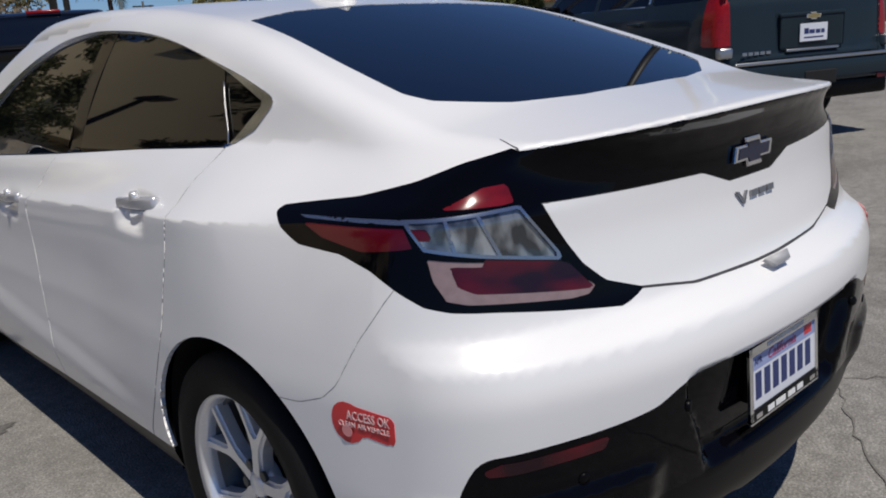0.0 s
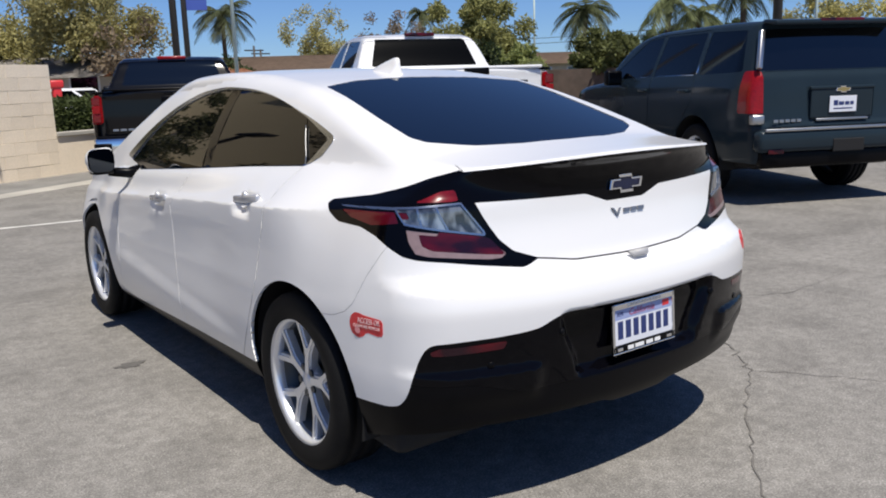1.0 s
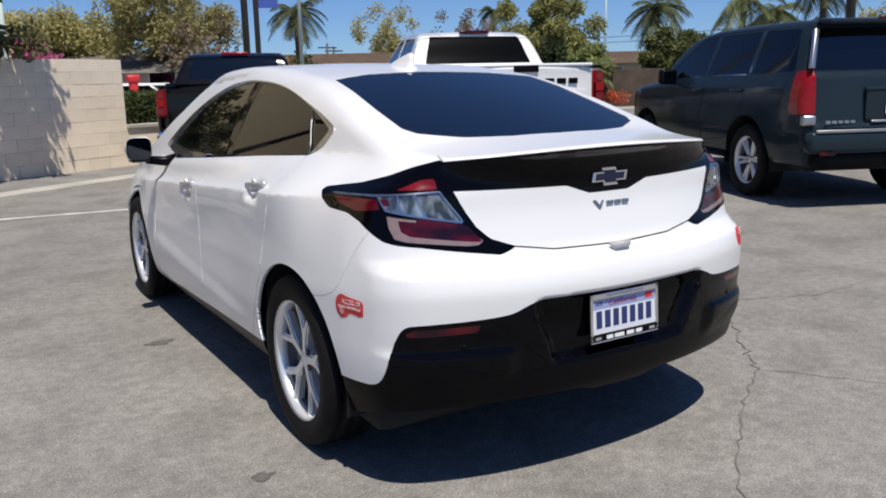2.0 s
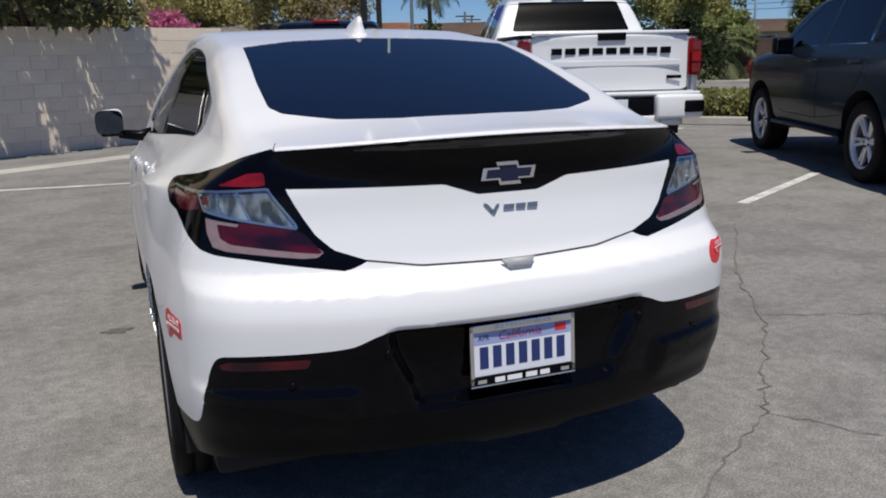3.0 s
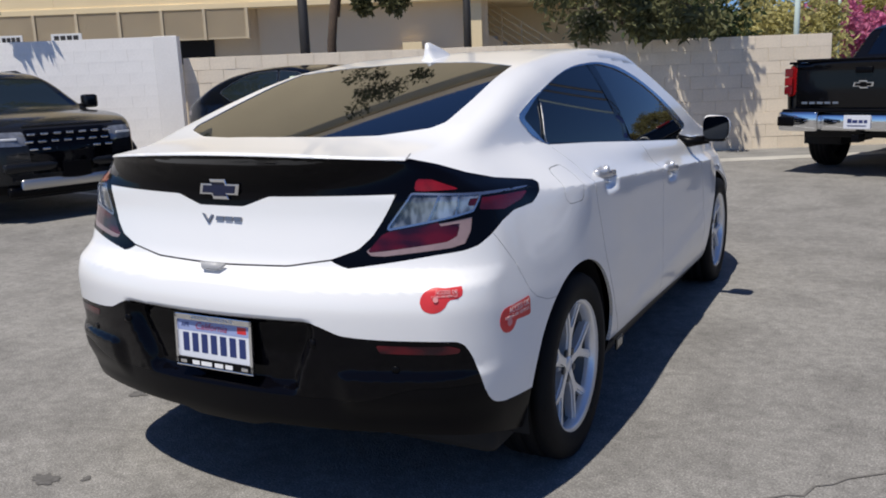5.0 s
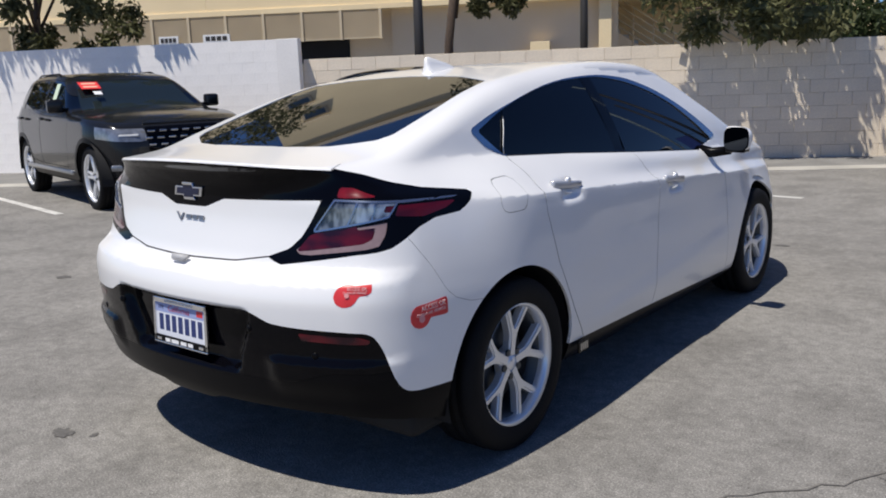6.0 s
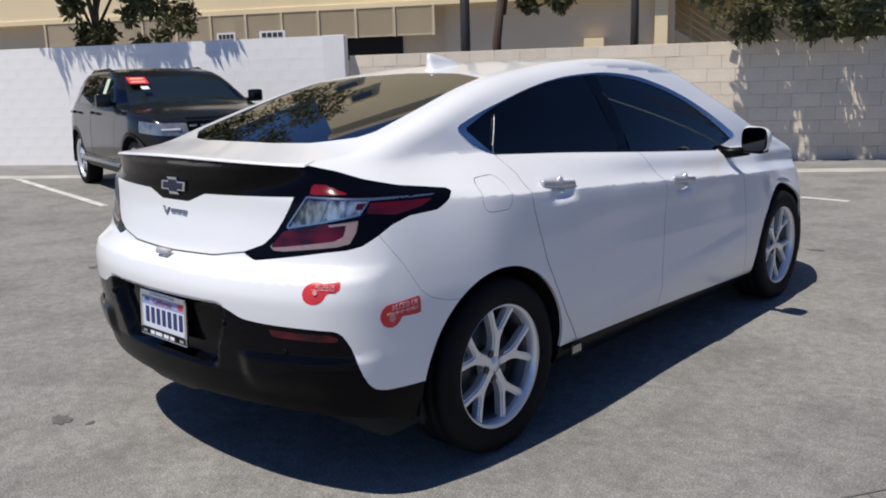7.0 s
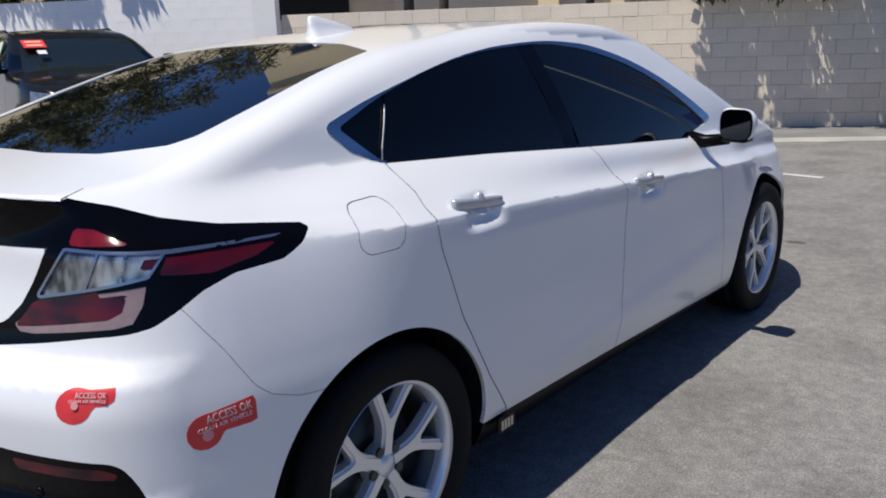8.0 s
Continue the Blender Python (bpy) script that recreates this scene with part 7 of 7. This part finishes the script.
def house(x, y, turn, w, depth, eaves, ridge, roof_mat, label):
    t = thing("house", pose(x, y, 0, 0, 0, turn), label, "house", "houses across the street")
    part("wall", block((w, depth, eaves), pose(0, 0, eaves / 2)), HOUSE_WALL, t, "cream house wall", smooth=False)
    bm = bmesh.new()
    o = 0.5
    vs = [bm.verts.new(v) for v in ((-w / 2 - o, -depth / 2 - o, eaves), (w / 2 + o, -depth / 2 - o, eaves), (w / 2 + o, depth / 2 + o, eaves), (-w / 2 - o, depth / 2 + o, eaves),
                                    (-w / 2 + 1.2, 0, ridge), (w / 2 - 1.2, 0, ridge))]
    for f in ((0, 1, 5, 4), (1, 2, 5), (2, 3, 4, 5), (3, 0, 4), (3, 2, 1, 0)):
        bm.faces.new([vs[k] for k in f])
    bmesh.ops.solidify(bm, geom=bm.faces[:], thickness=0.12)
    part("roof", bm, roof_mat, t, "hipped roof", smooth=False)
    for k in (-1, 0, 1):
        f = part("window", block((w * 0.16, 0.10, 1.0), pose(k * w * 0.3, -depth / 2 - 0.02, 1.5), 0.01), PRINT_WHITE, t, "white framed window", smooth=False)
        part("pane", block((w * 0.14, 0.04, 0.86), pose(k * w * 0.3, -depth / 2 - 0.06, 1.5)), TINT, f, smooth=False)
    return t


for px, far, w, eaves, ridge, rm, label in ((190, 44, 8, 1.9, 2.9, ROOF_GREY, "cream bungalow with a grey hipped roof"), (575, 52, 11, 2.0, 3.0, ROOF_BROWN, "cream bungalow with a brown hipped roof"),
                                             (0, 60, 8, 2.3, 3.3, ROOF_TILE, "cream house with a clay tile roof"),
                                             (1290, 60, 7, 2.2, 3.4, ROOF_TILE, "cream house with a clay tile roof"), (1060, 66, 8, 2.2, 3.1, ROOF_BROWN, "cream bungalow with a brown hipped roof")):
    x, y = eye_way(px, far)
    house(x, y, -30, w, 7, eaves, ridge, rm, label)
for px, far, w, eaves, ridge, rm, label in ((1362, 42, 5.5, 1.9, 2.75, ROOF_TILE, "cream house with a clay tile roof"), (1120, 52, 9, 2.0, 3.0, ROOF_BROWN, "cream bungalow with a brown hipped roof")):
    x, y = eye_way(px, far, (0.485, -2.84), -6.17)
    house(x, y, -12, w, 7, eaves, ridge, rm, label)

FAR = "far trees beyond the street"
for k, (px, far, h, sp, ma, per, label) in enumerate((
        (75, 46, 5.0, 3.6, LEAF_OLIVE, 230, "olive green broad tree beyond the street"), (268, 42, 5.9, 3.9, LEAF_OLIVE, 230, "tall olive brown tree beyond the street"), (-80, 48, 5.5, 3.0, LEAF_OLIVE, 180, "olive green broad tree beyond the street"),
        (640, 56, 6.4, 2.6, LEAF_OLIVE, 70, "thin-leaved tree beyond the street"), (765, 58, 6.2, 2.2, LEAF_BROWN, 70, "half bare brown tree beyond the street"), (905, 40, 5.2, 2.7, LEAF_BRIGHT, 260, "dense yellow green tree beyond the street"),
        (1130, 37, 3.4, 1.5, LEAF_MID, 260, "round green bush tree beyond the street"), (1520, 52, 6.2, 2.6, LEAF_OLIVE, 150, "olive green broad tree beyond the street"), (975, 36, 2.6, 1.5, LEAF_MID, 200, "low green shrub beyond the street"),
        (1240, 60, 4.4, 2.2, LEAF_DARK, 150, "dark green tree beyond the street"), (1330, 58, 4.6, 2.4, LEAF, 150, "green tree beyond the street"),
        (1680, 45, 5.0, 2.8, LEAF_OLIVE, 150, "olive green broad tree beyond the street"))):
    x, y = eye_way(px, far)
    tree("street_tree", x, y, h, sp, ma, 70 + k, per=int(per * 1.6), size=0.13, label=label, clear=0.52 if k < 3 else 0.42, lumps=44, group=FAR, lump=0.24, flat=0.75, girth=0.6)
for k, (px, far, h, sp, ma, per, label) in enumerate((
        (960, 34, 4.3, 2.0, LEAF_PINK, 260, "pink blossoming tree beyond the wall"), (1040, 46, 4.6, 2.6, LEAF_BROWN, 90, "half bare brown tree beyond the wall"), (1160, 44, 4.2, 2.4, LEAF_OLIVE, 150, "olive green tree beyond the wall"), (860, 30, 4.8, 2.6, LEAF_OLIVE, 150, "olive green tree beyond the wall"),
        (1270, 38, 4.6, 1.8, LEAF_BROWN, 40, "nearly bare brown tree by the street"), (1480, 40, 2.7, 2.0, LEAF_DARK, 160, "dark green tree across the street"), (700, 26, 5.0, 2.4, LEAF_DARK, 150, "dark green tree beyond the wall"), (780, 40, 5.4, 3.0, LEAF_OLIVE, 150, "olive green tree beyond the wall"))):
    x, y = eye_way(px, far, (0.485, -2.84), -6.17)
    tree("far_tree", x, y, h, sp, ma, 90 + k, per=per, size=0.16, label=label, clear=0.34, lumps=28, group=FAR, lump=0.32)
for k, (px, far, h, reach) in enumerate(((481, 46, 5.4, 1.8), (1095, 41, 4.7, 1.7), (1236, 40, 4.9, 1.8), (1300, 46, 4.7, 1.6), (1372, 40, 5.3, 1.8), (818, 70, 7.0, 1.6))):
    x, y = eye_way(px, far)
    palm(x, y, h - 0.4, reach, 40 + k)
x, y = eye_way(960, 34)
palm(x, y, 1.3, 1.7, 61, 34, label="short palm with dense fronds by the street")
x, y = eye_way(1400, 30, (-0.233, -2.789), 8.71)
tree("street_tree", x, y, 3.2, 2.4, LEAF_DARK, 120, per=220, size=0.14, label="dark dense shrub tree across the street", clear=0.15, lumps=30, group=FAR)
x, y = eye_way(1500, 27, (-0.233, -2.789), 8.71)
tree("street_tree", x, y, 3.1, 2.5, LEAF_DARK, 121, per=220, size=0.14, label="dark dense shrub tree across the street", clear=0.15, lumps=26, group=FAR)

# shrubs and flowers on the far bank
bank = []
rng = random.Random(8)
for k in range(110):
    p = STREET @ Vector((rng.uniform(-22, 2), rng.uniform(16.4, 18.6), 0))
    bank.append((p.x, p.y, rng.uniform(0.3, 1.15), rng.uniform(0.35, 0.65)))
tagged(leaves("bank_shrubs", bank, 170, 0.5, 0.10, LEAF_BROWN, None, 131, "brown and green shrubs on the far bank"), category="shrubs", kind="stuff")
flowers = []
for k in range(22):
    p = STREET @ Vector((rng.uniform(1, 11), rng.uniform(15.9, 16.7), 0))
    flowers.append((p.x, p.y, rng.uniform(0.2, 0.55), 0.28))
tagged(leaves("flower_bed", flowers, 130, 0.3, 0.07, FLOWER, None, 132, "orange red flowers along the garden wall"), category="flowers", kind="stuff")

# street poles
for px, far, h, r, ma, label in ((396, 24, 9.0, 0.10, POLE_DARK, "tall dark lamp pole by the street"), (415, 27, 9.0, 0.09, POLE_DARK, "tall dark lamp pole by the street"), (493, 20, 9.0, 0.045, POLE_PALE, "thin pale flag pole by the lot"),
                                 (1423, 19, 8.0, 0.10, POLE_DARK, "tall dark lamp pole behind the cars"), (1500, 40, 9.0, 0.07, POLE_PALE, "pale pole beyond the street"), (1009, 50, 8.0, 0.06, POLE_PALE, "pale pole beyond the street"),
                                 (530, 70, 4.4, 0.10, POLE_DARK, "wooden utility pole beyond the street"), (541, 72, 4.2, 0.10, POLE_DARK, "wooden utility pole beyond the street")):
    x, y = eye_way(px, far)
    t = thing("street_pole", pose(x, y, 0), label, "pole", "street poles")
    part("shaft", tube([(0, 0, 0), (0, 0, h)], [r, r * 0.8], 12), ma, t, "round shaft")
    part("foot", lathe([(0, 0.4), (r * 2, 0.4), (r * 2.1, 0), (0, 0)], 14, "z"), CONCRETE, t, "concrete foot")
    if h < 5:
        part("crossarm", block((1.6, 0.1, 0.1), pose(0, 0, h - 0.35)), POLE_DARK, t, "wooden crossarm", smooth=False)
for px, far, r, h in ((893, 22, 0.07, 4.6), (930, 30, 0.05, 5.0)):
    x, y = eye_way(px, far, (0.485, -2.84), -6.17)
    t = thing("street_pole", pose(x, y, 0), "thin pale pole beyond the wall", "pole", "street poles")
    part("shaft", tube([(0, 0, 0), (0, 0, h)], [r, r * 0.8], 12), POLE_PALE, t, "round shaft")
    part("foot", lathe([(0, 0.4), (r * 2, 0.4), (r * 2.1, 0), (0, 0)], 14, "z"), CONCRETE, t, "concrete foot")

# a banner and the overhead wires
x, y = eye_way(432, 27)
t = thing("banner", pose(x, y, 4.0, 0, 0, -25), "blue street banner on the lamp pole", "banner")
part("cloth", block((0.75, 0.02, 1.3), pose(0.0, 0, 0.25), 0.004), mat("blue_banner", (0.05, 0.10, 0.42), 0.7), t, "blue banner cloth", smooth=False)
part("arm", tube([(-0.75, 0, 0.92), (0.4, 0, 0.92)], 0.015, 6), POLE_DARK, t, "banner arm")
a, b = eye_way(800, 62), eye_way(1300, 58)
for k in range(2):
    pts = [Vector((*a, 3.7 + 0.35 * k)).lerp(Vector((*b, 3.9 + 0.35 * k)), s / 10) - Vector((0, 0, 0.25 * math.sin(math.pi * s / 10))) for s in range(11)]
    w = thing("overhead_wire", pose(0, 0, 0), "thin dark overhead wire beyond the street", "wire", "overhead wires")
    part("strand", tube(pts, 0.018, 5), POLE_DARK, w, "dark strand")


# parked cars far beyond the low wall, and a red pump pillar
def far_car(x, y, turn, paint, label):
    t = thing("far_car", pose(x, y, 0, 0, 0, turn), label, "car", "cars across the street")
    bm = plate_of([(-2.2, 0.35), (-2.2, 0.85), (-1.7, 0.98), (-0.9, 1.45), (0.7, 1.45), (1.35, 1.0), (2.15, 0.85), (2.2, 0.35)], 1.7, pose(0, 0.85, 0, 90), 0.0)
    bmesh.ops.bevel(bm, geom=bm.edges[:], offset=0.08, segments=2, affect="EDGES")
    part("body_shell", bm, paint, t, "car body")
    for s in (-1, 1):
        part("side_window", plate_of([(-1.45, 1.0), (-0.85, 1.36), (0.62, 1.36), (1.1, 1.0)], 0.02, pose(0, s * 0.86, 0, 90), 0.0), TINT, t, "dark side window", smooth=False)
        for wy in (-1.35, 1.35):
            part("tyre", lathe([(0.18, 0.1), (0.32, 0.1), (0.32, -0.1), (0.18, -0.1)], 20, "x"), RUBBER, t).matrix_basis = pose(wy, s * 0.80, 0.32, 0, 0, 90)
    return t


for px, far, paint, turn in ((205, 36, PAINT_TRUCK, 35), (165, 34, PAINT_TRUCK, 20), (600, 46, PAINT_TRUCK, 30)):
    x, y = eye_way(px, far)
    far_car(x, y, turn, paint, "white car parked far beyond the hedge")
x, y = eye_way(190, 26)
t = thing("hydrant_pillar", pose(x, y, 0), "red standing pillar beyond the hedge", "pillar")
part("post", block((0.24, 0.24, 1.5), pose(0, 0, 0.75), 0.05), STICKER_RED, t, "red square post")
part("cap", block((0.36, 0.30, 0.22), pose(0, 0, 1.55), 0.05), STICKER_RED, t, "red cap")

# ---- wall blocks, piece by piece ----
rng = random.Random(11)
ends = []
for row in range(9):
    z = 0.100 + 0.198 * row
    u = -7.85
    if row % 2:
        ob = new("block", half)
        ob.parent, ob.matrix_basis = wall_core, WALL_AT @ pose(u + 0.10, 0.09 + rng.uniform(-0.003, 0.003), z)
        u += 0.205
    while u + 0.40 < 2.34:
        ob = new("block", full)
        ob.parent, ob.matrix_basis = wall_core, WALL_AT @ pose(u + 0.203, 0.09 + rng.uniform(-0.003, 0.003), z, 0, 0, rng.uniform(-0.3, 0.3))
        u += 0.4085
    if row < 2:
        ends.append(block_mesh("end_block", 2.338 - u, 0.1945))
    ob = new("block", ends[row % 2])
    ob.parent, ob.matrix_basis = wall_core, WALL_AT @ pose((u + 2.338) / 2, 0.09, z)

def painted(width):
    me = bpy.data.meshes.new("painted_block")
    b = block((width, 0.17, 0.1750), Matrix(), 0.0010)
    b.to_mesh(me)
    b.free()
    me.materials.append(WALL_PAINT)
    return me


white_block, white_half = painted(0.4088), painted(0.2038)
for row in range(12):
    for col in range(36):
        u = -22.36 + 0.41 * col + (0.205 if row % 2 else 0)
        if -16.9 <= u < -8.4:
            ob = new("painted_block", white_block)
            ob.parent, ob.matrix_basis = white_wall, WALL_AT @ pose(u, -0.155 + rng.uniform(-0.0008, 0.0008), 0.088 + 0.1758 * row)
    if row % 2:
        ob = new("painted_block", white_half)
        ob.parent, ob.matrix_basis = white_wall, WALL_AT @ pose(-8.3175, -0.155, 0.088 + 0.1758 * row)
